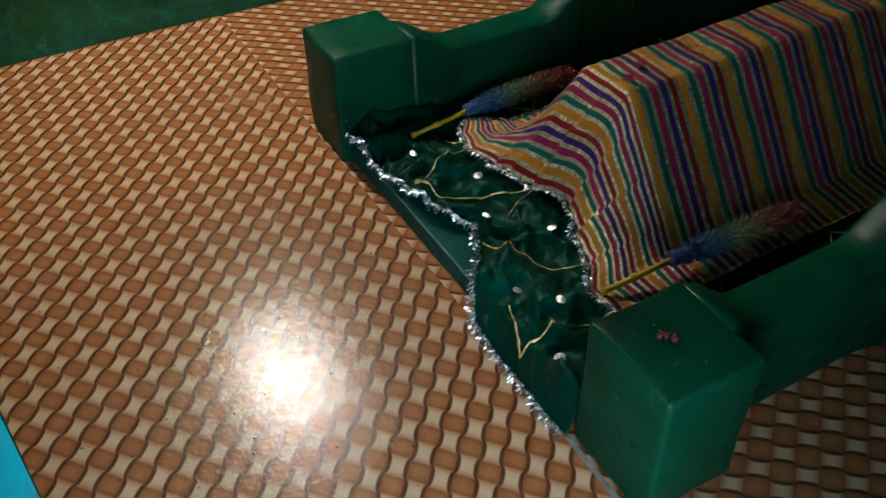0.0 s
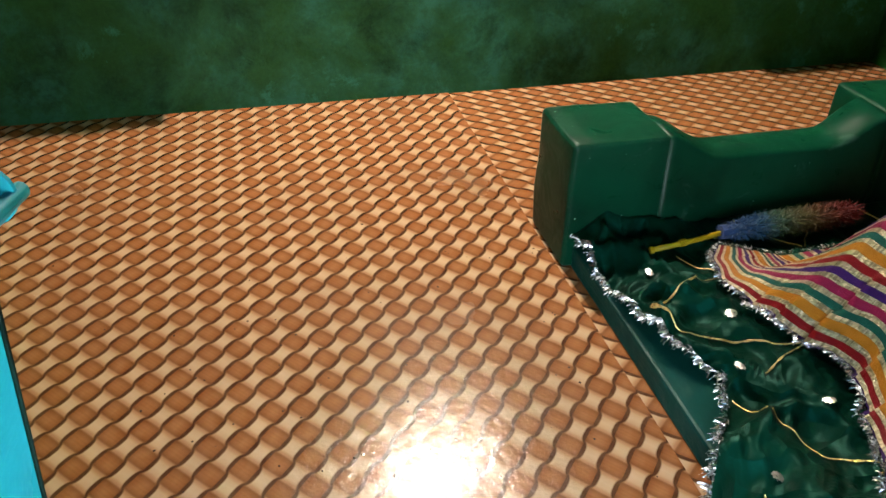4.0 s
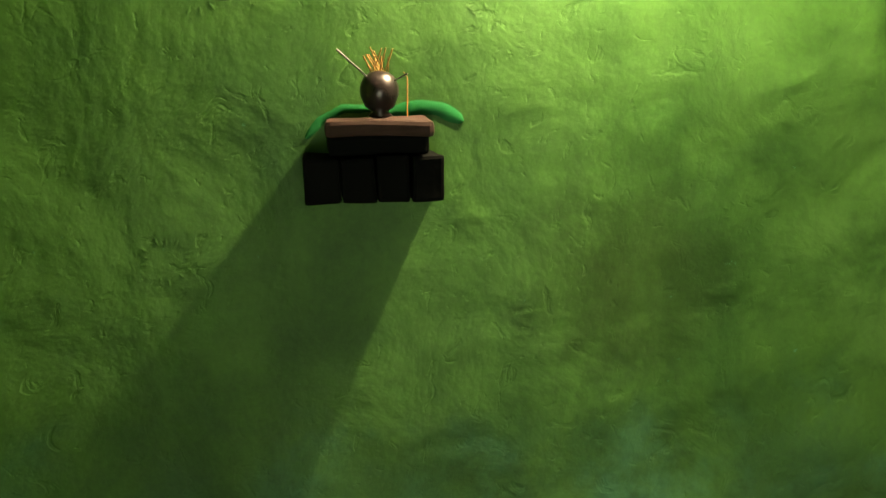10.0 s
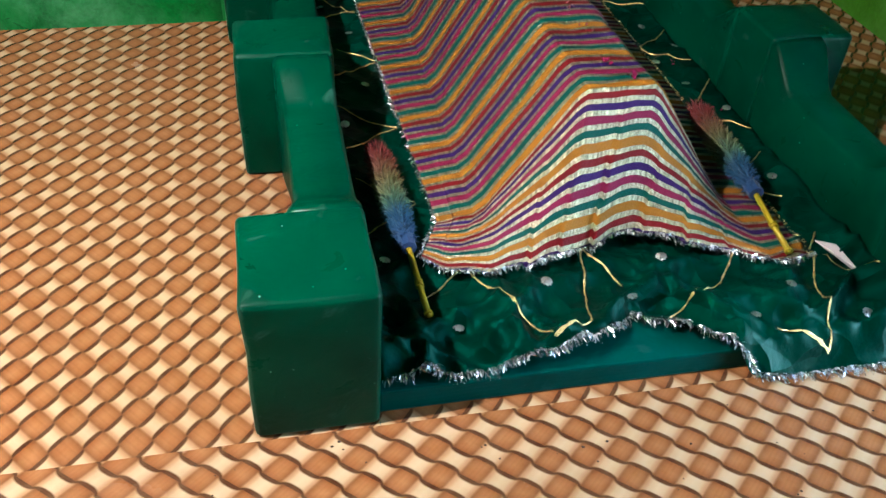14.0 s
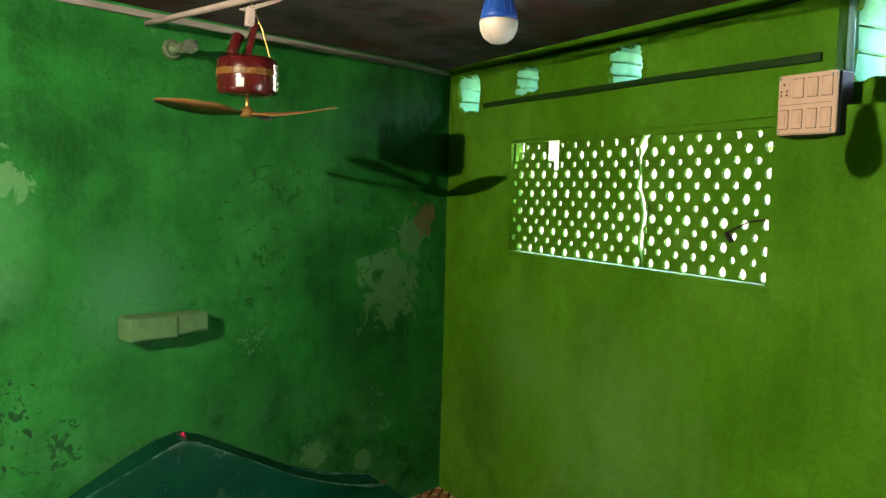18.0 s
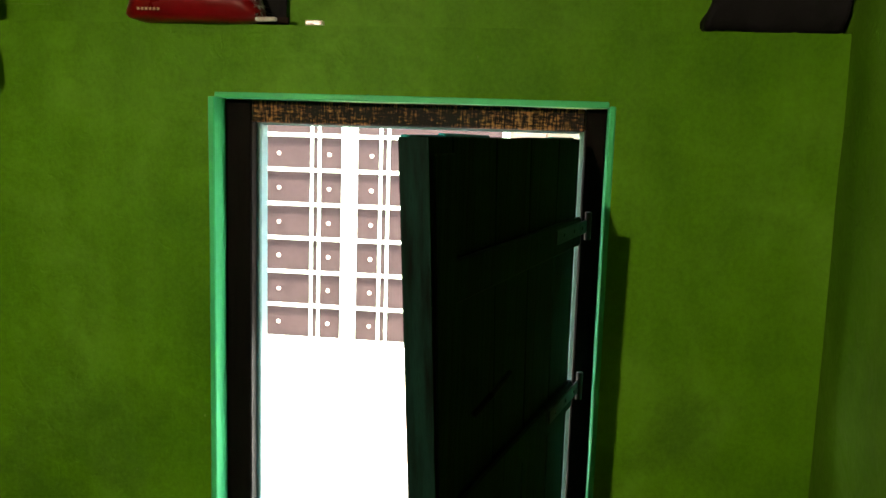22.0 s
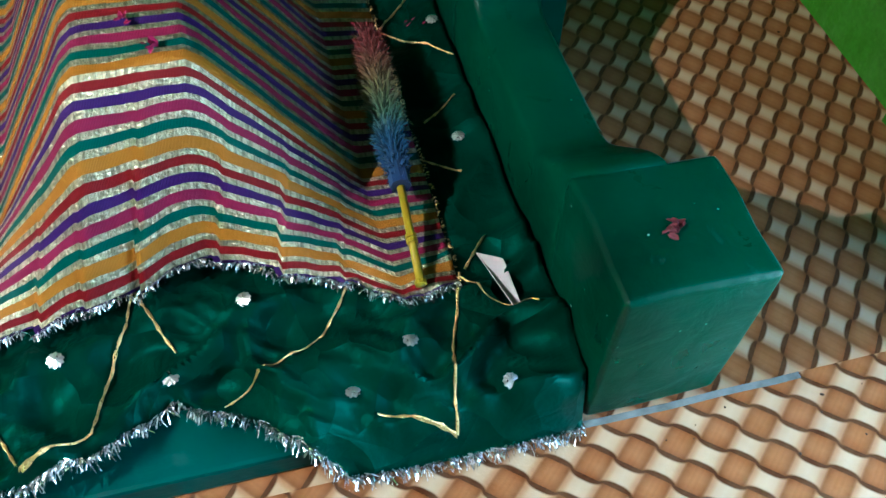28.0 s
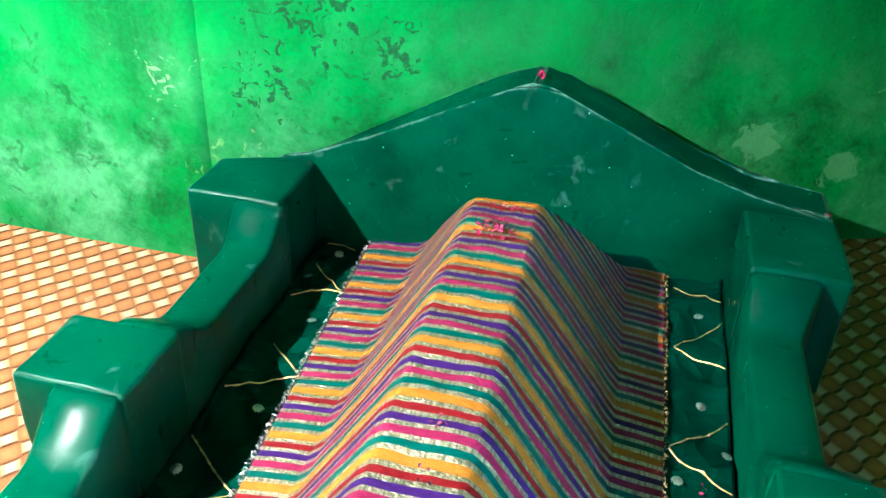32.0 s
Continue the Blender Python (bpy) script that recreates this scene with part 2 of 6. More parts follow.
def ceiling_mat(name, base, rust, soot):
    """Bare slab: grey cement with rusty damp stains and soot."""
    m, n, l, p = nodes_of(name)
    g = n.new("ShaderNodeNewGeometry").outputs["Position"]
    big = tex(n, l, "ShaderNodeTexNoise", 1.7, 7, g, Roughness=0.62, Distortion=0.3)
    mid = tex(n, l, "ShaderNodeTexNoise", 4.5, 8, g, Roughness=0.65)
    fine = tex(n, l, "ShaderNodeTexNoise", 60.0, 5, g, Roughness=0.6)
    c = ramp(n, l, mid.outputs[0], [(0.34, soot), (0.52, base), (0.7, [x * 1.25 for x in base])]).outputs[0]
    c = mix(n, l, ramp(n, l, big.outputs[0], [(0.53, grey(0)), (0.58, grey(0.8))]).outputs[0], c, rust)
    c = mix(n, l, ramp(n, l, big.outputs[0], [(0.36, grey(0.7)), (0.46, grey(0))]).outputs[0], c, soot)
    c = mix(n, l, 0.15, c, ramp(n, l, fine.outputs[0], [(0.3, grey(0)), (0.7, base)]).outputs[0])
    l.new(c, p.inputs["Base Color"])
    p.inputs["Roughness"].default_value = 0.85
    p.inputs["Specular IOR Level"].default_value = 0.2
    bump(n, l, p, math_node(n, l, "MULTIPLY_ADD", fine.outputs[0], 0.1, mid.outputs[0]), 0.3, 0.02)
    return m


def weave_mat(name, turn, pitch=(0.0776, 0.067), off=(0.0, 0.0), wide=0.0):
    """Printed vinyl: a basket weave of long waisted pale strands and short tan ones that cross them."""
    m, n, l, p = nodes_of(name)
    g = n.new("ShaderNodeNewGeometry").outputs["Position"]
    mp = n.new("ShaderNodeMapping")
    mp.vector_type = "POINT"
    mp.inputs["Rotation"].default_value = (0, 0, radians(turn))
    mp.inputs["Scale"].default_value = (2 ** 0.5 / pitch[0], 2 ** 0.5 / pitch[1], 1)
    mp.inputs["Location"].default_value = (*off, 0)
    l.new(g, mp.inputs[0])
    sep = n.new("ShaderNodeSeparateXYZ")
    l.new(mp.outputs[0], sep.inputs[0])
    u, v = sep.outputs[0], sep.outputs[1]
    row = math_node(n, l, "FLOOR", v)
    # along a row, period 2: tan strand round 1, pale strand round 0
    w = math_node(n, l, "MULTIPLY", math_node(n, l, "FRACT", math_node(n, l, "MULTIPLY", math_node(n, l, "ADD", math_node(n, l, "ADD", u, row), 0.5), 0.5)), 2.0)
    cu = math_node(n, l, "ABSOLUTE", math_node(n, l, "SUBTRACT", w, 1.0))
    side = math_node(n, l, "SUBTRACT", math_node(n, l, "FRACT", v), 0.5)
    cv = math_node(n, l, "ABSOLUTE", side)
    along = math_node(n, l, "SUBTRACT", 1.0, cu)
    waist = math_node(n, l, "MULTIPLY_ADD", math_node(n, l, "POWER", along, 3.0), 0.95, 0.330)
    across = math_node(n, l, "DIVIDE", cv, waist)
    pale = ramp(n, l, math_node(n, l, "ADD", along, wide), [(0.0, (0.98, 0.83, 0.58)), (0.28, (0.92, 0.72, 0.48)), (0.44, (0.74, 0.47, 0.26)), (0.58, (0.56, 0.28, 0.13))]).outputs[0]
    deep = (0.090, 0.030, 0.013)
    rim = ramp(n, l, across, [(0.78, grey(0)), (0.95, grey(0.6)), (1.10, grey(1))]).outputs[0]
    pale = mix(n, l, rim, pale, deep)
    tan = ramp(n, l, cv, [(0.0, (0.56, 0.248, 0.092)), (0.26, (0.51, 0.216, 0.077)), (0.42, (0.42, 0.163, 0.056)), (0.5, (0.32, 0.117, 0.040))]).outputs[0]
    rib = ramp(n, l, math_node(n, l, "SUBTRACT", cu, wide), [(0.0, grey(1.10)), (0.10, grey(0.98)), (0.16, grey(1.06)), (0.26, grey(0.92)), (0.38, grey(0.72)), (0.47, grey(0.54))]).outputs[0]
    tan = mix(n, l, 1.0, tan, rib, "MULTIPLY")
    c = mix(n, l, ramp(n, l, cu, [(0.40 + wide, grey(1)), (0.50 + wide, grey(0))]).outputs[0], pale, tan)
    fibre = tex(n, l, "ShaderNodeTexNoise", 1.3, 4, mp.outputs[0])
    dirt = tex(n, l, "ShaderNodeTexNoise", 1.9, 6, g)
    speck = tex(n, l, "ShaderNodeTexVoronoi", 7.0, 0, g)
    c = mix(n, l, 0.14, c, ramp(n, l, fibre.outputs[0], [(0.3, (0.25, 0.11, 0.04)), (0.7, (0.85, 0.58, 0.33))]).outputs[0])
    c = mix(n, l, ramp(n, l, dirt.outputs[0], [(0.5, grey(0)), (0.8, grey(0.3))]).outputs[0], c, (0.25, 0.13, 0.07))
    c = mix(n, l, ramp(n, l, speck.outputs["Distance"], [(0.022, grey(0.8)), (0.032, grey(0))]).outputs[0], c, (0.05, 0.03, 0.02))
    c = mix(n, l, 1.0, c, (0.62, 0.53, 0.48), "MULTIPLY")
    l.new(c, p.inputs["Base Color"])
    rip = tex(n, l, "ShaderNodeTexNoise", 34.0, 5, g, Roughness=0.65)
    l.new(ramp(n, l, dirt.outputs[0], [(0.3, grey(0.16)), (0.7, grey(0.28))]).outputs[0], p.inputs["Roughness"])
    p.inputs["Coat Weight"].default_value = 0.28
    p.inputs["Specular IOR Level"].default_value = 0.2
    p.inputs["Coat Roughness"].default_value = 0.055
    b = bump(n, l, p, rip.outputs[0], 0.30, 0.006)
    l.new(b.outputs[0], p.inputs["Coat Normal"])
    return m


def stripe_cloth(name):
    """Woven bands across the cloth, period 0.16 m along UV v (metres), split by thin metal-thread lines."""
    m, n, l, p = nodes_of(name)
    uv = n.new("ShaderNodeUVMap")
    sep = n.new("ShaderNodeSeparateXYZ")
    l.new(uv.outputs[0], sep.inputs[0])
    wob = tex(n, l, "ShaderNodeTexNoise", 7.0, 3, uv.outputs[0])
    v = math_node(n, l, "ADD", sep.outputs[1], math_node(n, l, "MULTIPLY_ADD", wob.outputs[0], 0.012, -0.006))
    f = math_node(n, l, "FRACT", math_node(n, l, "MULTIPLY_ADD", v, 1 / 0.16, 99.62))
    gold, red, plum, pink, teal = (0.40, 0.155, 0.010), (0.19, 0.002, 0.006), (0.034, 0.004, 0.105), (0.235, 0.008, 0.058), (0.001, 0.080, 0.062)
    thread = (0.84, 0.74, 0.50)
    cuts = [(0.0, gold), (0.06, thread), (0.14, red), (0.25, thread), (0.33, plum), (0.445, thread), (0.52, pink), (0.645, thread), (0.725, teal), (0.835, thread), (0.915, gold)]
    c = ramp(n, l, f, cuts, True).outputs[0]
    is_thread = ramp(n, l, f, [(a, grey(1) if col is thread else grey(0)) for a, col in cuts], True).outputs[0]
    grain = tex(n, l, "ShaderNodeTexWave", 160.0, 1, uv.outputs[0])
    dash = tex(n, l, "ShaderNodeTexNoise", 60.0, 4, uv.outputs[0], Roughness=0.6)
    worn = ramp(n, l, dash.outputs[0], [(0.35, grey(0.45)), (0.6, grey(1))]).outputs[0]
    # broken flashes along the warp: the metal threads' glints put into the colour
    lane = n.new("ShaderNodeMapping")
    lane.inputs["Scale"].default_value = (170, 14, 1)
    l.new(uv.outputs[0], lane.inputs[0])
    flash = tex(n, l, "ShaderNodeTexNoise", 1.0, 3, lane.outputs[0], Roughness=0.7)
    spark = ramp(n, l, flash.outputs[0], [(0.38, grey(0.42)), (0.52, grey(0.8)), (0.62, grey(1))]).outputs[0]
    c = mix(n, l, is_thread, c, mix(n, l, 1.0, c, spark, "MULTIPLY"))
    shine = math_node(n, l, "MULTIPLY", is_thread, worn)
    c = mix(n, l, 0.14, c, ramp(n, l, tex(n, l, "ShaderNodeTexNoise", 14.0, 5, uv.outputs[0]).outputs[0], [(0.3, grey(0.0)), (0.7, (0.9, 0.7, 0.6))]).outputs[0], "SOFT_LIGHT")
    l.new(c, p.inputs["Base Color"])
    l.new(math_node(n, l, "MULTIPLY", is_thread, 0.92), p.inputs["Metallic"])
    l.new(math_node(n, l, "MULTIPLY_ADD", shine, -0.24, 0.60), p.inputs["Roughness"])
    p.inputs["Specular IOR Level"].default_value = 0.25
    h = math_node(n, l, "ADD", math_node(n, l, "MULTIPLY", grain.outputs[0], 0.3), math_node(n, l, "MULTIPLY", dash.outputs[0], 1.2))
    glint = tex(n, l, "ShaderNodeTexNoise", 150.0, 2, uv.outputs[0])
    first = bump(n, l, p, h, 0.35, 0.003)
    second = bump(n, l, p, math_node(n, l, "MULTIPLY", glint.outputs[0], is_thread), 0.9, 0.006)
    l.new(first.outputs[0], second.inputs["Normal"])
    return m


def satin(name, color):
    m, n, l, p = nodes_of(name)
    g = obj_coords(n)
    a = tex(n, l, "ShaderNodeTexNoise", 4.0, 5, g, Distortion=0.5)
    b = tex(n, l, "ShaderNodeTexNoise", 120.0, 3, g)
    l.new(ramp(n, l, a.outputs[0], [(0.3, [x * 0.55 for x in color]), (0.7, [x * 1.3 for x in color])]).outputs[0], p.inputs["Base Color"])
    p.inputs["Roughness"].default_value = 0.46
    p.inputs["Specular IOR Level"].default_value = 0.24
    p.inputs["Specular Tint"].default_value = (0.0, 0.60, 0.45, 1)
    crease = tex(n, l, "ShaderNodeTexNoise", 2.7, 1, g, Roughness=0.3, Distortion=0.6)
    small = tex(n, l, "ShaderNodeTexNoise", 9.5, 2, g, Roughness=0.4, Distortion=1.2)
    fold = math_node(n, l, "ABSOLUTE", math_node(n, l, "SUBTRACT", crease.outputs[0], 0.5))
    fold2 = math_node(n, l, "ABSOLUTE", math_node(n, l, "SUBTRACT", small.outputs[0], 0.5))
    bend = n.new("ShaderNodeVectorMath")
    bend.operation = "MULTIPLY_ADD"
    l.new(tex(n, l, "ShaderNodeTexNoise", 3.0, 2, g).outputs["Color"], bend.inputs[0])
    bend.inputs[1].default_value = (0.35, 0.35, 0.35)
    l.new(g, bend.inputs[2])
    crush = tex(n, l, "ShaderNodeTexVoronoi", 6.5, 0, bend.outputs[0])
    h = math_node(n, l, "ADD", math_node(n, l, "MULTIPLY", fold, 1.3), math_node(n, l, "MULTIPLY", fold2, 0.10))
    h = math_node(n, l, "ADD", h, math_node(n, l, "MULTIPLY", crush.outputs["Distance"], 0.55))
    h = math_node(n, l, "ADD", h, math_node(n, l, "MULTIPLY", b.outputs[0], 0.012))
    bump(n, l, p, h, 1.0, 0.075)
    return m


def feather_mat(name):
    """Dyed fibres: red tip, cream, pale green, blue root along the object's y."""
    m, n, l, p = nodes_of(name)
    sep = n.new("ShaderNodeSeparateXYZ")
    oc = obj_coords(n)
    l.new(oc, sep.inputs[0])
    nz = tex(n, l, "ShaderNodeTexNoise", 40.0, 3, oc)
    y = math_node(n, l, "ADD", math_node(n, l, "DIVIDE", sep.outputs[1], 0.42), math_node(n, l, "MULTIPLY_ADD", nz.outputs[0], 0.14, -0.07))
    c = ramp(n, l, y, [(0.0, (0.005, 0.032, 0.13)), (0.28, (0.008, 0.075, 0.17)), (0.42, (0.075, 0.16, 0.085)), (0.58, (0.17, 0.15, 0.045)), (0.74, (0.17, 0.06, 0.02)), (0.88, (0.16, 0.008, 0.006)), (1.0, (0.14, 0.005, 0.005))]).outputs[0]
    l.new(c, p.inputs["Base Color"])
    p.inputs["Roughness"].default_value = 0.75
    p.inputs["Sheen Weight"].default_value = 0.1
    return m


def dark_wood(name, color, streak):
    m, n, l, p = nodes_of(name)
    oc = obj_coords(n)
    mp = n.new("ShaderNodeMapping")
    mp.inputs["Scale"].default_value = (40, 40, 2.2)
    l.new(oc, mp.inputs[0])
    a = tex(n, l, "ShaderNodeTexNoise", 1.0, 6, mp.outputs[0], Roughness=0.65)
    l.new(ramp(n, l, a.outputs[0], [(0.35, color), (0.62, streak), (0.75, color)]).outputs[0], p.inputs["Base Color"])
    p.inputs["Roughness"].default_value = 0.6
    p.inputs["Specular IOR Level"].default_value = 0.07
    bump(n, l, p, a.outputs[0], 0.5, 0.004)
    return m


def hewn_wood(name):
    """Near-black timber with short gold strokes: lamp glints on adze marks put into the colour."""
    m, n, l, p = nodes_of(name)
    g = n.new("ShaderNodeNewGeometry").outputs["Position"]
    mp = n.new("ShaderNodeMapping")
    mp.inputs["Scale"].default_value = (40, 44, 150)
    l.new(g, mp.inputs[0])
    a = tex(n, l, "ShaderNodeTexNoise", 1.0, 5, mp.outputs[0], Roughness=0.6)
    mp2 = n.new("ShaderNodeMapping")
    mp2.inputs["Scale"].default_value = (40, 190, 22)
    l.new(g, mp2.inputs[0])
    b = tex(n, l, "ShaderNodeTexNoise", 1.0, 4, mp2.outputs[0], Roughness=0.6)
    broad = tex(n, l, "ShaderNodeTexNoise", 5.0, 3, g)
    f = math_node(n, l, "ADD", math_node(n, l, "MULTIPLY", a.outputs[0], b.outputs[0]), math_node(n, l, "MULTIPLY_ADD", broad.outputs[0], 0.3, -0.15))
    l.new(ramp(n, l, f, [(0.24, (0.004, 0.003, 0.002)), (0.30, (0.10, 0.045, 0.016)), (0.38, (0.46, 0.23, 0.08))]).outputs[0], p.inputs["Base Color"])
    p.inputs["Roughness"].default_value = 0.5
    p.inputs["Specular IOR Level"].default_value = 0.2
    bump(n, l, p, f, 0.5, 0.01)
    return m


def glow(name, color, strength):
    m, n, l, p = nodes_of(name)
    p.inputs["Base Color"].default_value = (0.9, 0.9, 0.88, 1)
    p.inputs["Emission Color"].default_value = (*color, 1)
    p.inputs["Emission Strength"].default_value = strength
    return m


STAINS_W = [((0, -0.1, 1.08), 0.28, (0.036, 0.084, 0.021), 0.7, 0.6), ((0, 0.36, 0.5), 0.25, (0.018, 0.090, 0.036), 0.7, 0.6), ((0, -1.6, 1.0), 0.16, (0.012, 0.066, 0.024), 0.6, 0.7), ((0, -1.1, 0.75), 0.3, (0.018, 0.096, 0.030), 0.7, 0.6)]
PEEL, MOULD, DEEP = (0.20, 0.53, 0.21), (0.010, 0.05, 0.018), (0.014, 0.17, 0.032)
STAINS_N = [((3.12, 2.81, 1.20), 0.24, PEEL, 0.04, 0.85), ((3.26, 2.86, 1.42), 0.13, PEEL, 0.04, 0.85), ((3.36, 2.9, 1.56), 0.10, (0.40, 0.22, 0.12), 0.1, 0.8), ((1.26, 2.08, 0.86), 0.34, MOULD, 0.03, 0.85), ((1.15, 2.04, 0.62), 0.20, MOULD, 0.03, 0.85), ((1.5, 2.17, 0.70), 0.18, MOULD, 0.03, 0.8),
            ((1.33, 2.11, 1.68), 0.09, PEEL, 0.05, 0.9), ((2.63, 2.62, 0.40), 0.09, PEEL, 0.06, 0.8), ((1.15, 2.04, 1.44), 0.38, (0.14, 0.50, 0.19), 0.7, 0.8), ((2.95, 2.74, 0.30), 0.07, PEEL, 0.06, 0.8), ((0.5, 1.97, 1.3), 0.5, (0.15, 0.46, 0.14), 0.8, 0.7), ((3.0, 2.76, 0.85), 0.42, DEEP, 0.8, 0.7), ((1.2, 2.06, 1.2), 0.10, PEEL, 0.05, 0.6),
            ((0.85, 2.0, 0.62), 0.16, (0.40, 0.62, 0.30), 0.03, 0.8), ((1.05, 2.03, 0.32), 0.2, (0.34, 0.52, 0.18), 0.03, 0.75), ((0.72, 1.99, 0.95), 0.13, (0.36, 0.62, 0.30), 0.03, 0.7), ((3.05, 2.78, 0.62), 0.12, PEEL, 0.03, 0.8), ((1.75, 2.27, 1.25), 0.30, (0.10, 0.46, 0.20), 0.7, 0.7), ((2.3, 2.48, 1.0), 0.16, (0.2, 0.55, 0.22), 0.03, 0.6)]
# dark entries at y 0.1 and 0.4 paint shade onto the low wall
STAINS_SHADE_E = [((3.53, 2.6, 0.55), 0.30, (0.05, 0.17, 0.02), 0.7, 0.6), ((3.5, 0.2, 0.14), 0.22, (0.20, 0.36, 0.12), 0.5, 0.6), ((3.53, 1.5, 0.7), 0.65, (0.26, 0.64, 0.13), 0.8, 0.75), ((3.53, 2.2, 0.9), 0.4, (0.25, 0.62, 0.12), 0.8, 0.6), ((3.5, -1.55, 0.9), 0.16, (0.07, 0.19, 0.02), 0.7, 0.5), ((3.5, 0.1, 0.8), 0.3, (0.06, 0.21, 0.02), 0.8, 0.5), ((3.5, 0.4, 0.4), 0.4, (0.05, 0.20, 0.01), 0.8, 0.7)]
M_WALL_W = wall_paint("paint_west", (0.054, 0.215, 0.043), (0.082, 0.285, 0.066), (0.009, 0.085, 0.018), (0.075, 0.40, 0.27), 0.80, 0.85, 3.1, 0.0, 0.24, STAINS_W)
M_WALL_N = wall_paint("paint_north", (0.026, 0.36, 0.052), (0.060, 0.50, 0.10), (0.006, 0.12, 0.016), (0.21, 0.60, 0.27), 0.70, 0.85, 7.7, 0.5, 0.3, STAINS_N)
M_WALL_E = wall_paint("paint_east", (0.152, 0.50, 0.016), (0.22, 0.64, 0.045), (0.088, 0.33, 0.008), (0.27, 0.55, 0.12), 0.74, 0.75, 12.3, 0.0, 0.27, STAINS_SHADE_E, 0.55)
M_WALL_S = wall_paint("paint_south", (0.15, 0.46, 0.02), (0.20, 0.56, 0.05), (0.09, 0.33, 0.012), (0.27, 0.52, 0.12), 0.78, 0.5, 19.0, 0.0, 0.3)
# brighter than the wall paint: daylight on the reveal is in the colour
M_REVEAL = plain("reveal_green", (0.02, 0.60, 0.22), 0.45, var=0.15, scale=20, bumpy=0.3)
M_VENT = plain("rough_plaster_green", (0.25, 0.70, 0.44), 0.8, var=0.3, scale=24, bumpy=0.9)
M_OUT = plain("outside_plaster", (0.62, 0.60, 0.55), 0.8, var=0.1, scale=9, bumpy=0.2)
M_YARD = plain("yard_concrete", (0.34, 0.33, 0.31), 0.85, var=0.16, scale=8, bumpy=0.3)
M_CEIL = ceiling_mat("ceiling_concrete", (0.185, 0.150, 0.152), (0.17, 0.055, 0.045), (0.05, 0.042, 0.045))
M_FLOOR = plain("bare_concrete", (0.25, 0.24, 0.22), 0.8, var=0.2, scale=12, bumpy=0.3)
M_MAT_S = weave_mat("vinyl_south", 45, off=(0.36, 0.58))
M_MAT_N = weave_mat("vinyl_north", -45, (0.067, 0.0776), wide=0.08)
M_GRAVE = enamel("enamel_green", (0.0008, 0.047, 0.0225), (0.30, 0.55, 0.45), 0.32, 0.10, 0.60)
M_GRAVE.node_tree.nodes["Principled BSDF"].inputs["Specular IOR Level"].default_value = 0.14
M_PLINTH = enamel("enamel_blue_green", (0.002, 0.062, 0.052), (0.05, 0.14, 0.12), 0.4, 0.25)
M_PLINTH.node_tree.nodes["Principled BSDF"].inputs["Specular IOR Level"].default_value = 0.1
M_TEAL = enamel("enamel_teal", (0.0, 0.34, 0.41), (0.02, 0.44, 0.50), 0.30, 0.08)
M_TEAL.node_tree.nodes["Principled BSDF"].inputs["Specular IOR Level"].default_value = 0.1
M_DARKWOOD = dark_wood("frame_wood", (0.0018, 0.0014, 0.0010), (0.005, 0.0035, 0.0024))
# near-black inner wood: shade on the leaf's unlit side is in the colour
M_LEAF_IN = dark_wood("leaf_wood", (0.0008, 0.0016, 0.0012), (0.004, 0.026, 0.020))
M_LINTEL = hewn_wood("hewn_lintel")
M_STRIPE = stripe_cloth("striped_brocade")
M_SATIN = satin("green_satin", (0.0008, 0.028, 0.0165))
M_GOLD = plain("gold_braid", (0.78, 0.50, 0.20), 0.30, 0.85, 0.45, 260, 0.9)
M_SILVER = plain("silver_tinsel", (0.78, 0.80, 0.82), 0.25, 0.95, 0.2, 60)
M_SEQUIN = plain("silver_sequin", (0.74, 0.74, 0.72), 0.3, 0.95, 0.25, 60)
M_FEATHER = feather_mat("dyed_fibre")
M_YELLOW = plain("yellow_plastic", (0.45, 0.312, 0.012), 0.35)
M_PETAL = plain("rose_petal", (0.325, 0.00975, 0.078), 0.55, var=0.4, scale=60)
M_PETAL_DRY = plain("dried_petal", (0.195, 0.039, 0.052), 0.7, var=0.5, scale=70)
M_PAPER = plain("pink_paper", (0.80, 0.70, 0.70), 0.7, var=0.06)
# near-black brick bases: the unlit fronts' shade is put into the colour
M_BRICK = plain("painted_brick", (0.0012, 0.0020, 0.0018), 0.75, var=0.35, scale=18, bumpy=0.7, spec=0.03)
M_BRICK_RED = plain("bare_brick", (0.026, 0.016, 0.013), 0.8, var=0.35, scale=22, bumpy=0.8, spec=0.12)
M_BLACK = plain("black_lacquer", (0.012, 0.010, 0.010), 0.3, var=0.3)
M_SOOT = plain("black_plastic", (0.012, 0.012, 0.014), 0.45, var=0.3)
M_STICK = plain("bamboo_stick", (0.27, 0.132, 0.036), 0.7)
M_CLOCK = plain("green_plastic", (0.0065, 0.2925, 0.0325), 0.3, var=0.05)
M_WHITE = plain("white_plastic", (0.6, 0.585, 0.555), 0.4, var=0.05)
M_CREAM = plain("cream_plastic", (0.88, 0.60, 0.45), 0.45, var=0.07)
M_REDBAG = plain("red_woven_plastic", (0.19, 0.0024, 0.0050), 0.32, var=0.25, scale=12, bumpy=0.15)
M_LETTER = plain("cream_print", (0.432, 0.33, 0.192), 0.5, var=0.1, scale=60)
M_PINKPIPE = plain("pale_pipe", (0.468, 0.377, 0.338), 0.45, var=0.1)
M_FAN = plain("maroon_enamel", (0.078, 0.0072, 0.0072), 0.25, var=0.15, coat=0.4)
M_BLADE = plain("brown_blade", (0.18, 0.09, 0.021), 0.4, var=0.3)
M_BRASS = plain("brass", (0.65, 0.42, 0.14), 0.35, 0.9)
M_BLUE = plain("blue_plastic", (0.00975, 0.065, 0.338), 0.4, var=0.15, scale=40)
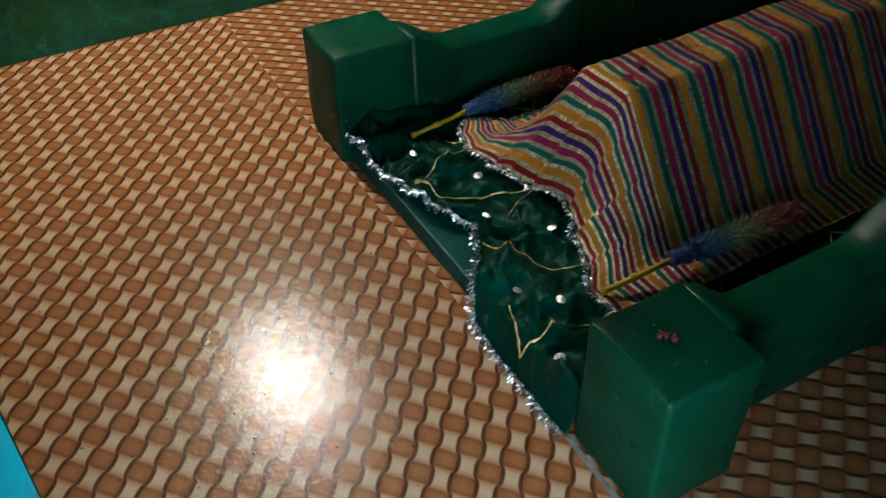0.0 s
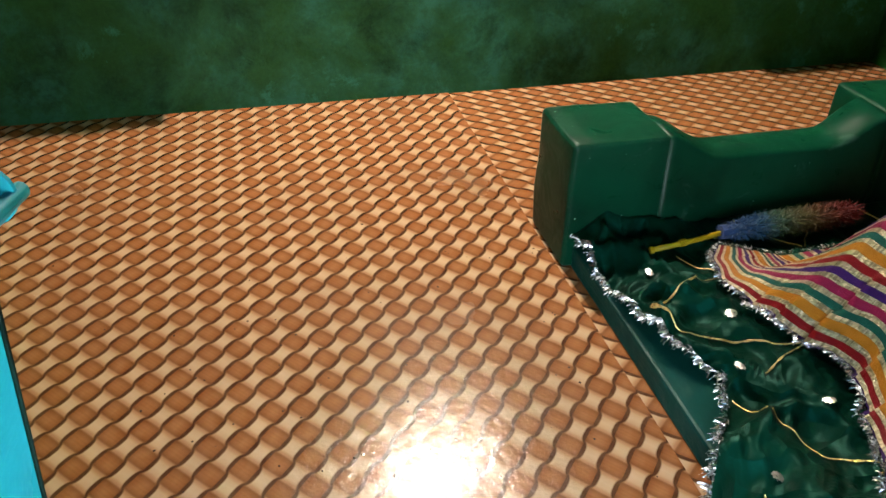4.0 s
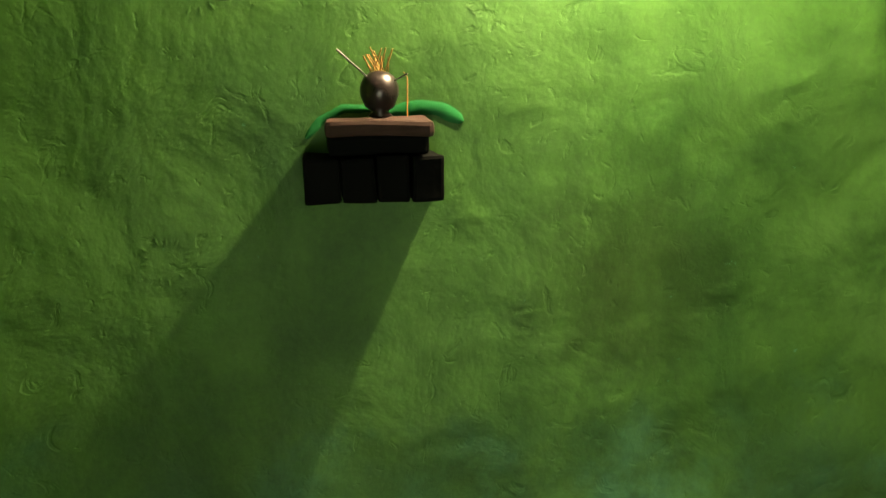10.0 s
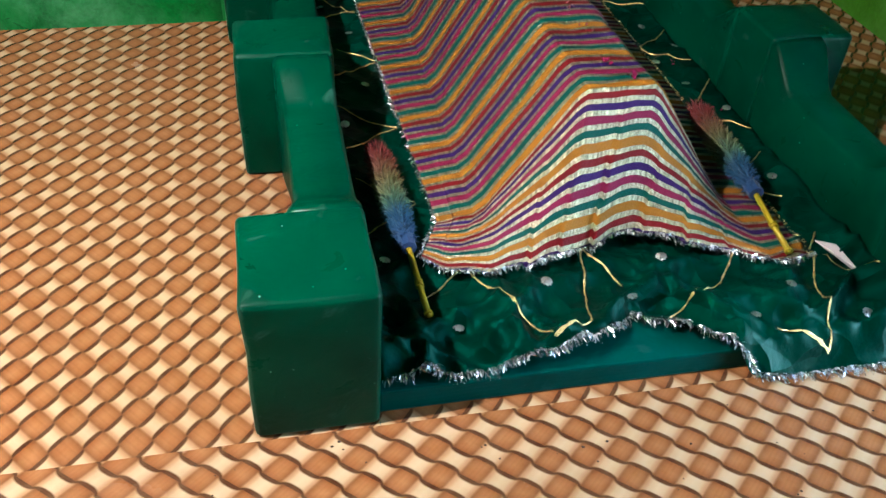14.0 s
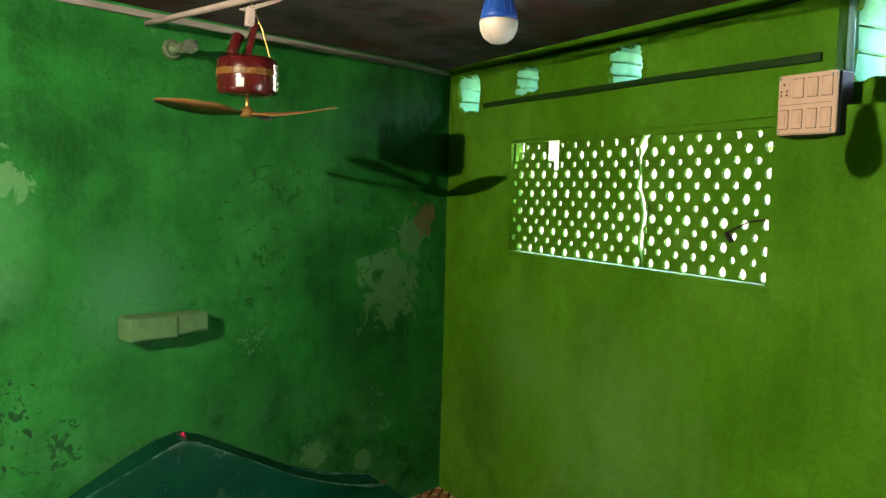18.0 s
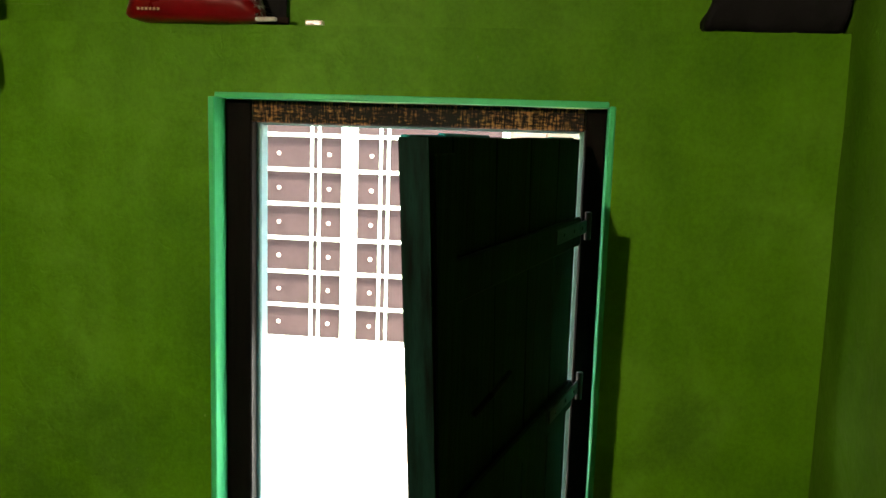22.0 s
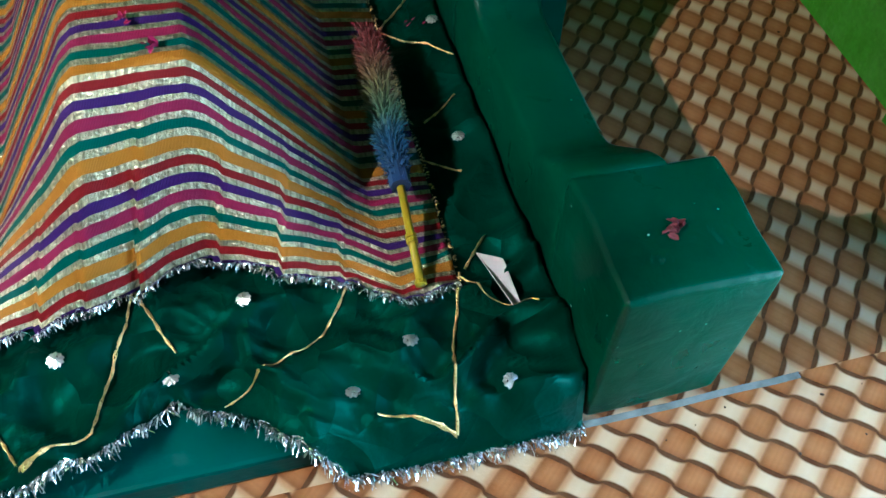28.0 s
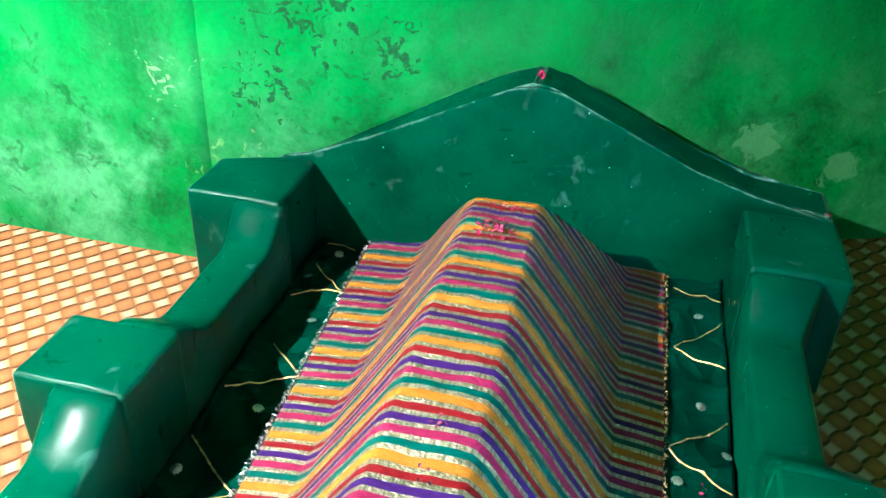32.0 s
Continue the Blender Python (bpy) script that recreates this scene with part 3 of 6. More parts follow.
M_BULB = plain("milk_glass", (0.56, 0.504, 0.434), 0.25, var=0.03)
M_GATE = plain("brown_sheet", (0.030, 0.022, 0.025), 0.6, var=0.2, spec=0.15)
M_GATEBAR = plain("white_bar", (0.40, 0.70, 0.60), 0.45, var=0.1)
M_BARK = plain("bark", (0.16, 0.11, 0.07), 0.9, var=0.4, bumpy=0.6)
M_LEAVES = plain("leaves", (0.12, 0.26, 0.025), 0.5, var=0.5, scale=3)
M_STEEL = plain("painted_steel", (0.003, 0.31, 0.37), 0.3, var=0.2)
M_JAMBPAINT = plain("pale_teal_paint", (0.21, 0.434, 0.448), 0.4, var=0.15, bumpy=0.2)
M_SILL = enamel("grimy_sill_paint", (0.022, 0.10, 0.09), (0.50, 0.66, 0.64), 0.34, 0.95)
M_LIT = glow("lit_bulb", (1.0, 0.88, 0.76), LAMP_GLOW)
M_LED = glow("red_indicator", (1.0, 0.08, 0.05), 4.0)
M_SPLASH = plain("emerald_splash", (0, 0.10, 0.028), 0.6, var=0.3, spec=0.06)

M_GLASS = plain("clear_bulb_glass", (0.75, 0.78, 0.72), 0.08, var=0.02)
M_GLASS.node_tree.nodes["Principled BSDF"].inputs["Transmission Weight"].default_value = 0.9
M_HOLDER = plain("grubby_holder", (0.12, 0.18, 0.096), 0.5, var=0.3)
M_CASING = plain("grubby_casing", (0.3, 0.276, 0.252), 0.5, var=0.3, scale=9)
M_POLY = plain("dark_polythene", (0.016, 0.008, 0.006), 0.34, var=0.6, scale=25)
M_BLACKCLOTH = plain("black_cloth", (0.006, 0.006, 0.008), 0.85, var=0.4, scale=50, bumpy=0.4)
M_BRICK_PALE = plain("green_washed_brick", (0.084, 0.198, 0.072), 0.8, var=0.35, scale=20, bumpy=0.8)
M_CRUST = plain("sooty_green_crust", (0.004, 0.017, 0.008), 0.8, var=0.45, scale=30, bumpy=0.8, spec=0.1)
M_DIAL = plain("printed_dial", (0.6, 0.4125, 0.27), 0.4, var=0.35, scale=22)
M_BOOKRED = plain("red_print", (0.39, 0.0195, 0.013), 0.45, var=0.2)
M_CAN = enamel("green_tin_paint", (0.002, 0.022, 0.010), (0.30, 0.30, 0.22), 0.35, 0.4)
M_ORANGE = plain("orange_paint", (0.75, 0.22, 0.02), 0.5)
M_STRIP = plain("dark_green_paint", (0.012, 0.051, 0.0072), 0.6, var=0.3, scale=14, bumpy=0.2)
M_GRIME = plain("grimy_strip", (0.18, 0.192, 0.18), 0.7, var=0.6, scale=40, bumpy=0.5)
M_CRUMB = plain("dark_grit", (0.05, 0.03, 0.02), 0.9, var=0.6, scale=300)
# dark so that the yard walls throw less light into the room
M_DARKWALL = plain("weathered_render", (0.11, 0.10, 0.085), 0.9, var=0.35, scale=7, bumpy=0.4)
M_WHITEWASH = plain("whitewash", (0.74, 0.73, 0.70), 0.85, var=0.1, scale=7, bumpy=0.25)


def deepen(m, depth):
    """Scales base colour and specular by depth, cutting bounced light so shade reads darker."""
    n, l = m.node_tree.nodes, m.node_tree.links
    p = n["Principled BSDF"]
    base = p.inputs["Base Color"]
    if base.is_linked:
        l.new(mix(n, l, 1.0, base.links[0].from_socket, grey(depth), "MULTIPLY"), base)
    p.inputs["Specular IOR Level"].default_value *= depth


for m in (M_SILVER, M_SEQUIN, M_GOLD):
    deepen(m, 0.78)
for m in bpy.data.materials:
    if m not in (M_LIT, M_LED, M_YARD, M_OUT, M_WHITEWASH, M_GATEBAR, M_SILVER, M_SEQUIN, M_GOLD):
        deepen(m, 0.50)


# ---------------------------------------------------------------- mesh helpers
def add_box(bm, x0, y0, z0, x1, y1, z1):
    vs = [bm.verts.new(p) for p in ((x0, y0, z0), (x1, y0, z0), (x1, y1, z0), (x0, y1, z0), (x0, y0, z1), (x1, y0, z1), (x1, y1, z1), (x0, y1, z1))]
    for f in ((0, 3, 2, 1), (4, 5, 6, 7), (0, 1, 5, 4), (1, 2, 6, 5), (2, 3, 7, 6), (3, 0, 4, 7)):
        bm.faces.new([vs[i] for i in f])
    return vs


def box_bm(x0, y0, z0, x1, y1, z1, bevel=0.0, seg=2, rough=0.0, cuts=0, seed=0):
    """A box with rounded edges; rough: hand-made unevenness in metres."""
    bm = bmesh.new()
    add_box(bm, x0, y0, z0, x1, y1, z1)
    if bevel:
        bmesh.ops.bevel(bm, geom=bm.edges[:] + bm.verts[:], offset=bevel, segments=seg, affect="EDGES", profile=0.6)
    if cuts:
        bmesh.ops.subdivide_edges(bm, edges=bm.edges, cuts=cuts, use_grid_fill=True)
    if rough:
        for v in bm.verts:
            v.co += Vector(noise.noise_vector(v.co * 9 + Vector((seed, seed, 0)))) * rough
    return bm


def prism_bm(poly, z0, z1):
    """A plan polygon raised from z0 to z1."""
    bm = bmesh.new()
    lo = [bm.verts.new((x, y, z0)) for x, y in poly]
    hi = [bm.verts.new((x, y, z1)) for x, y in poly]
    bm.faces.new(lo[::-1])
    bm.faces.new(hi)
    k = len(poly)
    for i in range(k):
        bm.faces.new((lo[i], lo[(i + 1) % k], hi[(i + 1) % k], hi[i]))
    return bm


def lathe_bm(profile, seg=20, center=(0, 0, 0)):
    """A turned shape: (radius, z) pairs about the z axis."""
    bm = bmesh.new()
    rings = []
    for r, z in profile:
        rings.append([bm.verts.new((center[0] + r * math.cos(2 * math.pi * i / seg), center[1] + r * math.sin(2 * math.pi * i / seg), center[2] + z)) for i in range(seg)])
    for a, b in zip(rings, rings[1:]):
        for i in range(seg):
            bm.faces.new((a[i], a[(i + 1) % seg], b[(i + 1) % seg], b[i]))
    bm.faces.new(rings[0][::-1])
    bm.faces.new(rings[-1])
    return bm


def tube_bm(points, radius, seg=8, taper=None):
    """A round bar along points."""
    bm = bmesh.new()
    pts = [Vector(p) for p in points]
    rings = []
    for i, p in enumerate(pts):
        d = (pts[min(i + 1, len(pts) - 1)] - pts[max(i - 1, 0)]).normalized()
        side = d.orthogonal().normalized() if abs(d.z) > 0.95 else d.cross(Vector((0, 0, 1))).normalized()
        up = side.cross(d)
        r = radius if taper is None else radius + (taper - radius) * i / (len(pts) - 1)
        rings.append([bm.verts.new(p + (side * math.cos(2 * math.pi * k / seg) + up * math.sin(2 * math.pi * k / seg)) * r) for k in range(seg)])
    for a, b in zip(rings, rings[1:]):
        for k in range(seg):
            bm.faces.new((a[k], a[(k + 1) % seg], b[(k + 1) % seg], b[k]))
    bm.faces.new(rings[0][::-1])
    bm.faces.new(rings[-1])
    return bm


def finish(name, bm, mat, smooth=False):
    bmesh.ops.recalc_face_normals(bm, faces=bm.faces)
    me = bpy.data.meshes.new(name)
    bm.to_mesh(me)
    bm.free()
    me.materials.append(mat)
    if smooth:
        me.polygons.foreach_set("use_smooth", [True] * len(me.polygons))
    return me


def part(name, bm, mat, parent, label="", smooth=False, at=None):
    ob = new(name, finish(name, bm, mat, smooth))
    ob.parent = parent
    if at is not None:
        ob.matrix_basis = at
    if label:
        ob["label"] = label
    return ob


def thing(name, label, category, at=(0, 0, 0), group="", turn=0.0):
    ob = new(name)
    ob.location = at
    ob.rotation_euler = (0, 0, radians(turn))
    ob.empty_display_size = 0.1
    return tagged(ob, label, category, group)


def solid(name, bm, mat, label, category, group="", kind="", smooth=False):
    return tagged(new(name, finish(name, bm, mat, smooth)), label, category, group, kind)


def holed_boxes(bm, inner, outer, lo, hi, z0, z1, holes):
    """A wall along y between the planes x = inner and outer, with openings (y0, y1, z0, z1) left free."""
    cuts = sorted({lo, hi, *(min(max(h[0], lo), hi) for h in holes), *(min(max(h[1], lo), hi) for h in holes)})
    for a0, a1 in zip(cuts, cuts[1:]):
        if a1 - a0 < 1e-4:
            continue
        mids = sorted((max(h[2], z0), min(h[3], z1)) for h in holes if h[0] < (a0 + a1) / 2 < h[1] and h[3] > z0 and h[2] < z1)
        z = z0
        for b0, b1 in mids + [(z1, z1)]:
            if b0 - z > 1e-4:
                add_box(bm, inner, a0, z, outer, a1, b0)
            z = max(z, b1)


# ---------------------------------------------------------------- plan
S, CEIL, OUT = -1.78, 2.36, 3.75
E_LOW, E_MAIN, E_UP, LEDGE, STEP = 3.50, 3.53, 3.58, 1.975, 0.54
KINK, CORNER = Vector((0.98, 1.97)), Vector((3.53, 2.97))
N_DIR = (CORNER - KINK).normalized()
DOOR = (-1.32, -0.245, 0.0, 1.782)
JALI = (0.77, 2.33, 1.405, 1.93)
VENTS = [(2.635, 2.886, 2.10, 2.315), (2.104, 2.324, 2.15, 2.295), (1.40, 1.636, 2.13, 2.30), (0.284, 0.553, 2.043, 2.32), (-0.66, -0.449, 2.08, 2.345), (-1.722, -1.512, 2.095, 2.34)]


def on_north(u, out, z):
    """A place on the slanted north wall: u metres from its kink, out metres into the room."""
    q = KINK + N_DIR * u + Vector((N_DIR.y, -N_DIR.x)) * out
    return (q.x, q.y, z)


N_TURN = math.degrees(math.atan2(N_DIR.y, N_DIR.x))

solid("floor", box_bm(-0.2, S - 0.2, -0.14, OUT, 3.3, -0.004), M_FLOOR, "bare grey concrete floor under the vinyl sheets", "floor", kind="structure")


def uneven(bm, amp, scale, keep=0):
    for v in bm.verts:
        v.co += Vector(noise.noise_vector(v.co * scale)) * amp
    return bm


def sheet_wall(name, a, b, z0, z1, thick, mat, label, amp=0.006):
    """A plastered wall from plan point a to b, its room face to the right of a to b, gently uneven."""
    bm = bmesh.new()
    a, b = Vector(a), Vector(b)
    d = (b - a).normalized()
    n = Vector((d.y, -d.x))
    nu, nv = max(2, int((b - a).length / 0.06)), int((z1 - z0) / 0.06)
    grid = []
    for i in range(nu + 1):
        row = []
        for j in range(nv + 1):
            q = a + (b - a) * (i / nu)
            z = z0 + (z1 - z0) * j / nv
            o = amp * (noise.noise(Vector((q.x * 1.7, q.y * 1.7, z * 1.7))) + 0.35 * noise.noise(Vector((q.x * 6, q.y * 6, z * 6))))
            row.append(bm.verts.new((q.x + n.x * o, q.y + n.y * o, z)))
        grid.append(row)
    for i in range(nu):
        for j in range(nv):
            bm.faces.new((grid[i][j], grid[i + 1][j], grid[i + 1][j + 1], grid[i][j + 1]))
    back = [bm.verts.new((q.x - n.x * thick, q.y - n.y * thick, z)) for q, z in ((a, z0), (b, z0), (b, z1), (a, z1))]
    bm.faces.new(back[::-1])
    bm.faces.new([g[0] for g in grid][::-1] + [back[0], back[1]][::1])
    bm.faces.new([g[-1] for g in grid] + [back[2], back[3]])
    bm.faces.new(grid[0] + [back[3], back[0]])
    bm.faces.new(grid[-1][::-1] + [back[1], back[2]])
    return solid(name, bm, mat, label, "wall", kind="structure", smooth=True)


sheet_wall("wall_west", (0, S - 0.2), (0, 3.2), -0.1, CEIL + 0.05, 0.22, M_WALL_W, "hand-plastered green wall with pale damp stains")
solid("wall_west_outer", box_bm(-0.30, S - 0.2, -0.1, -0.23, 3.3, CEIL), M_OUT, "plain outer face of the plastered wall", "wall", kind="structure")
sheet_wall("wall_south", (OUT, -1.905), (-0.2, -1.735), -0.1, CEIL + 0.05, 0.22, M_WALL_S, "pale green plaster wall")
sheet_wall("wall_north_bay", (0, KINK.y), (KINK.x, KINK.y), -0.1, CEIL + 0.05, 0.3, M_WALL_N, "mottled green plaster wall beside the grave")
sheet_wall("wall_north", tuple(KINK), tuple(CORNER + N_DIR * 0.2), -0.1, CEIL + 0.05, 0.3, M_WALL_N, "mottled green plaster wall with peeling patches and dark spots")
bm = bmesh.new()
holes = [DOOR, JALI] + VENTS
holed_boxes(bm, E_MAIN, 3.60, STEP, 3.3, -0.1, CEIL + 0.05, holes)
holed_boxes(bm, 3.60, OUT, STEP, 3.3, -0.1, CEIL + 0.05, [(JALI[0] - 0.1, JALI[1] + 0.3, JALI[2] - 0.1, JALI[3] + 0.06)] + VENTS)
holed_boxes(bm, E_LOW, OUT, S - 0.2, STEP, -0.1, LEDGE, holes)
holed_boxes(bm, E_UP, OUT, S - 0.2, STEP, LEDGE, CEIL + 0.05, holes)
solid("wall_east", bm, M_WALL_E, "olive green plaster wall with door, lattice and vent openings", "wall", kind="structure")
bm = bmesh.new()
add_box(bm, -0.3, S - 0.2, CEIL, OUT + 0.1, 3.3, CEIL + 0.12)
solid("ceiling", bm, M_CEIL, "sooty grey concrete slab ceiling", "ceiling", kind="structure")
# plaster bead under the slab
solid("trim", box_bm(E_MAIN - 0.018, STEP, CEIL - 0.03, E_MAIN + 0.01, 2.97, CEIL, 0.004), M_WALL_E, "plaster bead under the ceiling slab", "trim", kind="structure")

def ragged_lip(w, h, seed):
    """Broken plaster edge round a hole of half width w and height h."""
    bm = bmesh.new()
    count = 72
    loops = [[], [], [], []]
    for i in range(count):
        a = 2 * math.pi * i / count
        c, s = math.cos(a), math.sin(a)
        k = 1 / max(abs(c), abs(s))
        uy, uz = c * k, s * k
        bite = 0.011 + 0.016 * noise.noise(Vector((c * 3.1 + seed, s * 3.1, 0.4))) + 0.009 * noise.noise(Vector((c * 9, s * 9 + seed, 2.0)))
        corner = 0.010 * max(0.0, min(abs(uy), abs(uz)) - 0.72) / 0.28
        inset = max(0.001, bite) + corner
        for loop, x, grow in zip(loops, (-0.003, -0.003, 0.022, 0.022), (0.012, -inset, -inset - 0.003, 0.012)):
            loop.append(bm.verts.new((x, uy * (w + grow), h / 2 + uz * (h / 2 + grow))))
    for i in range(count):
        j = (i + 1) % count
        for p, q in zip(loops, loops[1:] + loops[:1]):
            bm.faces.new((p[i], p[j], q[j], q[i]))
    bmesh.ops.recalc_face_normals(bm, faces=bm.faces)
    return bm


# rough linings of the vent openings: crumbling plaster, daylight put into its pale colour
for y0, y1, z0, z1 in VENTS:
    xin = E_UP if y0 < STEP else E_MAIN
    k = int(y0 * 100)
    lining = thing("vent_opening", "rough vent hole with crumbling pale green plaster lining", "vent", (xin, (y0 + y1) / 2, z0), "vent holes in the east wall")
    w, h, d = (y1 - y0) / 2, z1 - z0, OUT - xin
    part("plaster_lip", ragged_lip(w, h, k), M_WALL_E, lining, "broken olive green plaster edge")
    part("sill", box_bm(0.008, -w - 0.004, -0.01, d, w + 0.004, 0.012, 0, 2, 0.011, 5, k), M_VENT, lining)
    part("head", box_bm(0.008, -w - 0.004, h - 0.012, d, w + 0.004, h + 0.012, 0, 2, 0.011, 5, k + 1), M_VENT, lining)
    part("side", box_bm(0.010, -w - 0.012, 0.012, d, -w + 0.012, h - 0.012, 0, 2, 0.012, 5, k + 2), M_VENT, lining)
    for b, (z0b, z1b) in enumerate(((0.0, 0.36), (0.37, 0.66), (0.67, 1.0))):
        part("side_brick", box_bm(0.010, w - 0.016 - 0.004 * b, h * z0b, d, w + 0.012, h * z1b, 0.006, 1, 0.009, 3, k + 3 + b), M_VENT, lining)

# vinyl sheets
solid("vinyl_sheet_south", box_bm(0.006, S - 0.13, -0.003, E_LOW - 0.006, 0.0, 0.0028), M_MAT_S, "tan basket-weave printed vinyl floor sheet", "floor sheet", kind="structure")
solid("vinyl_sheet_west", box_bm(0.006, -0.02, -0.004, 1.30, 2.12, 0.0), M_MAT_N, "tan basket-weave printed vinyl floor sheet", "floor sheet", kind="structure")
solid("vinyl_sheet_east", box_bm(1.302, -0.02, -0.004, 3.532, 3.0, 0.0), M_MAT_N, "tan basket-weave printed vinyl floor sheet", "floor sheet", kind="structure")


# ---------------------------------------------------------------- the grave
def sm(t):
    t = min(1.0, max(0.0, t))
    return t * t * (3 - 2 * t)


ZP = 0.375
GX, GY = 1.94, 1.1
grave = thing("grave_surround", "gloss green masonry grave surround with scalloped rails and gabled headstone", "grave", (GX, GY, 0))
POSTS_W = ((1.045, 1.305, 0.005, 0.285), (1.045, 1.31, 0.945, 1.17), (1.0, 1.29, 1.77, 2.06))
POSTS_E = ((2.572, 2.825, 0.008, 0.25), (2.572, 2.84, 0.90, 1.125), (2.572, 2.835, 1.83, 2.16))
for k, (x0, x1, y0, y1) in enumerate(POSTS_W + POSTS_E):
    part("post", box_bm(x0 - GX, y0 - GY, 0, x1 - GX, y1 - GY, ZP + 0.004 * (k % 3), 0.018, 3, 0.006, 2, k * 5), M_GRAVE, grave, smooth=True)


def rail_bm(xi, xo, y0, y1, flare, dip):
    """A wall whose top sags between its posts and whose outer face swells towards them."""
    bm = bmesh.new()
    rows = []
    n = 28
    for i in range(n + 1):
        t = i / n
        y = y0 + (y1 - y0) * t
        e = max(0.0, 1 - min(t, 1 - t) * (y1 - y0) / 0.17)
        z = ZP - dip * (1 - sm(e))
        o = xo + flare * sm(e * 0.9)
        a, b, c = (xi, o, 0.012 if o > xi else -0.012)
        rows.append([bm.verts.new(q) for q in ((a - GX, y - GY, 0), (a - GX, y - GY, z - 0.012), (a + c - GX, y - GY, z), (b - c - GX, y - GY, z), (b - GX, y - GY, z - 0.012), (b - GX, y - GY, 0))])
    for p, q in zip(rows, rows[1:]):
        for k in range(5):
            bm.faces.new((p[k], p[k + 1], q[k + 1], q[k]))
    bm.faces.new(rows[0])
    bm.faces.new(rows[-1][::-1])
    return bm


part("rail", rail_bm(1.302, 1.165, 0.275, 0.955, -0.02, 0.075), M_GRAVE, grave, smooth=True)
part("rail", rail_bm(1.300, 1.165, 1.16, 1.80, -0.02, 0.085), M_GRAVE, grave, smooth=True)
part("rail", rail_bm(2.575, 2.715, 0.24, 0.91, 0.03, 0.10), M_GRAVE, grave, smooth=True)
part("rail", rail_bm(2.575, 2.715, 1.115, 1.84, 0.05, 0.10), M_GRAVE, grave, smooth=True)


def head_front(x):
    return 2.03 + (x - 1.05) * 0.105


bm = bmesh.new()
outline = [(1.02, 0.0), (2.84, 0.0), (2.84, 0.36), (2.60, 0.395), (2.42, 0.47), (2.02, 0.668), (1.94, 0.695), (1.86, 0.668), (1.45, 0.478), (1.27, 0.395), (1.02, 0.37)]
fr = [bm.verts.new((x - GX, head_front(x) - GY, z)) for x, z in outline]
bk = [bm.verts.new((x - GX, head_front(x) + (0.17 if z > 0.1 else 0.2) - GY, z)) for x, z in outline]
bm.faces.new(fr)
bm.faces.new(bk[::-1])
for i in range(len(outline)):
    j = (i + 1) % len(outline)
    bm.faces.new((fr[i], bk[i], bk[j], fr[j]))
bmesh.ops.bevel(bm, geom=[e for e in bm.edges if min(v.co.z for v in e.verts) > 0.2], offset=0.012, segments=2, affect="EDGES")
part("headstone", bm, M_GRAVE, grave, "gabled green headstone with scuffed paint", smooth=False)
part("plinth", box_bm(1.30 - GX, 0.035 - GY, 0, 2.58 - GX, 2.1 - GY, 0.066, 0.008, 2, 0.004, 3), M_PLINTH, grave, "blue-green painted plinth edge")


# ---------------------------------------------------------------- grave cloths
def lerp_table(t, table):
    for (a, va), (b, vb) in zip(table, table[1:]):
        if t <= b:
            return va + (vb - va) * (t - a) / (b - a)
    return table[-1][1]


HEM = [(1.30, 0.035), (1.45, 0.045), (1.56, 0.05), (1.69, 0.06), (1.80, 0.085), (1.86, 0.125), (1.905, 0.16), (1.96, 0.125), (2.03, 0.09), (2.10, 0.03), (2.16, -0.004), (2.28, -0.012), (2.40, -0.012), (2.52, -0.014), (2.565, -0.01)]


def green_z(x, y):
    """Height of the crumpled green cloth."""
    edge = sm((y + 0.012) / 0.055)
    wx = x + 0.10 * noise.noise(Vector((x * 4, y * 4, 8.0)))
    ridge = 1 - abs(noise.noise(Vector((wx * 6.5 - y * 3.5, y * 5 + x * 2, 4.2))))
    crease = abs(noise.noise(Vector((wx * 4.2 + y * 2.6, y * 6.5 - x * 1.5, 11.3))))
    folds = 0.022 * (0.28 - min(crease, 0.5)) + 0.008 * noise.noise(Vector((x * 5 + y * 2.0, y * 7, 1.7))) + 0.016 * (ridge ** 4 - 0.3) + 0.006 * (1 - abs(noise.noise(Vector((x * 15 + y * 9, y * 13, 6.6))))) ** 3 + 0.003 * noise.noise(Vector((x * 24, y * 21, 9.1)))
    foot = 0.9 + 2.3 * sm((0.42 - y) / 0.3)
    side = 0.018 * sm((abs(x - 1.94) - 0.53) / 0.1)
    return 0.006 + edge * (0.078 + folds * foot + side)


def grid_cloth(nx, ny, place):
    bm = bmesh.new()
    uvl = bm.loops.layers.uv.new("UVMap")
    g, w = [], {}
    for j in range(ny + 1):
        row = []
        for i in range(nx + 1):
            co, uv = place(i / nx, j / ny)
            v = bm.verts.new(co)
            w[v] = uv
            row.append(v)
        g.append(row)
    for j in range(ny):
        for i in range(nx):
            f = bm.faces.new((g[j][i], g[j][i + 1], g[j + 1][i + 1], g[j + 1][i]))
            for lp in f.loops:
                lp[uvl].uv = w[lp.vert]
    return bm


def green_place(a, b):
    x = 1.305 + 1.262 * a
    y0 = lerp_table(x, HEM)
    y = y0 + (2.07 + (x - 1.3) * 0.1 - y0) * b ** 1.5
    return (x, y, green_z(x, y)), (x, y)


green_cloth = solid("green_grave_cloth", grid_cloth(120, 170, green_place), M_SATIN, "dark green satin grave cloth with gold braid and sequins", "cloth", smooth=True)
md = green_cloth.modifiers.new("thick", "SOLIDIFY")
md.thickness, md.offset = 0.002, 1.0


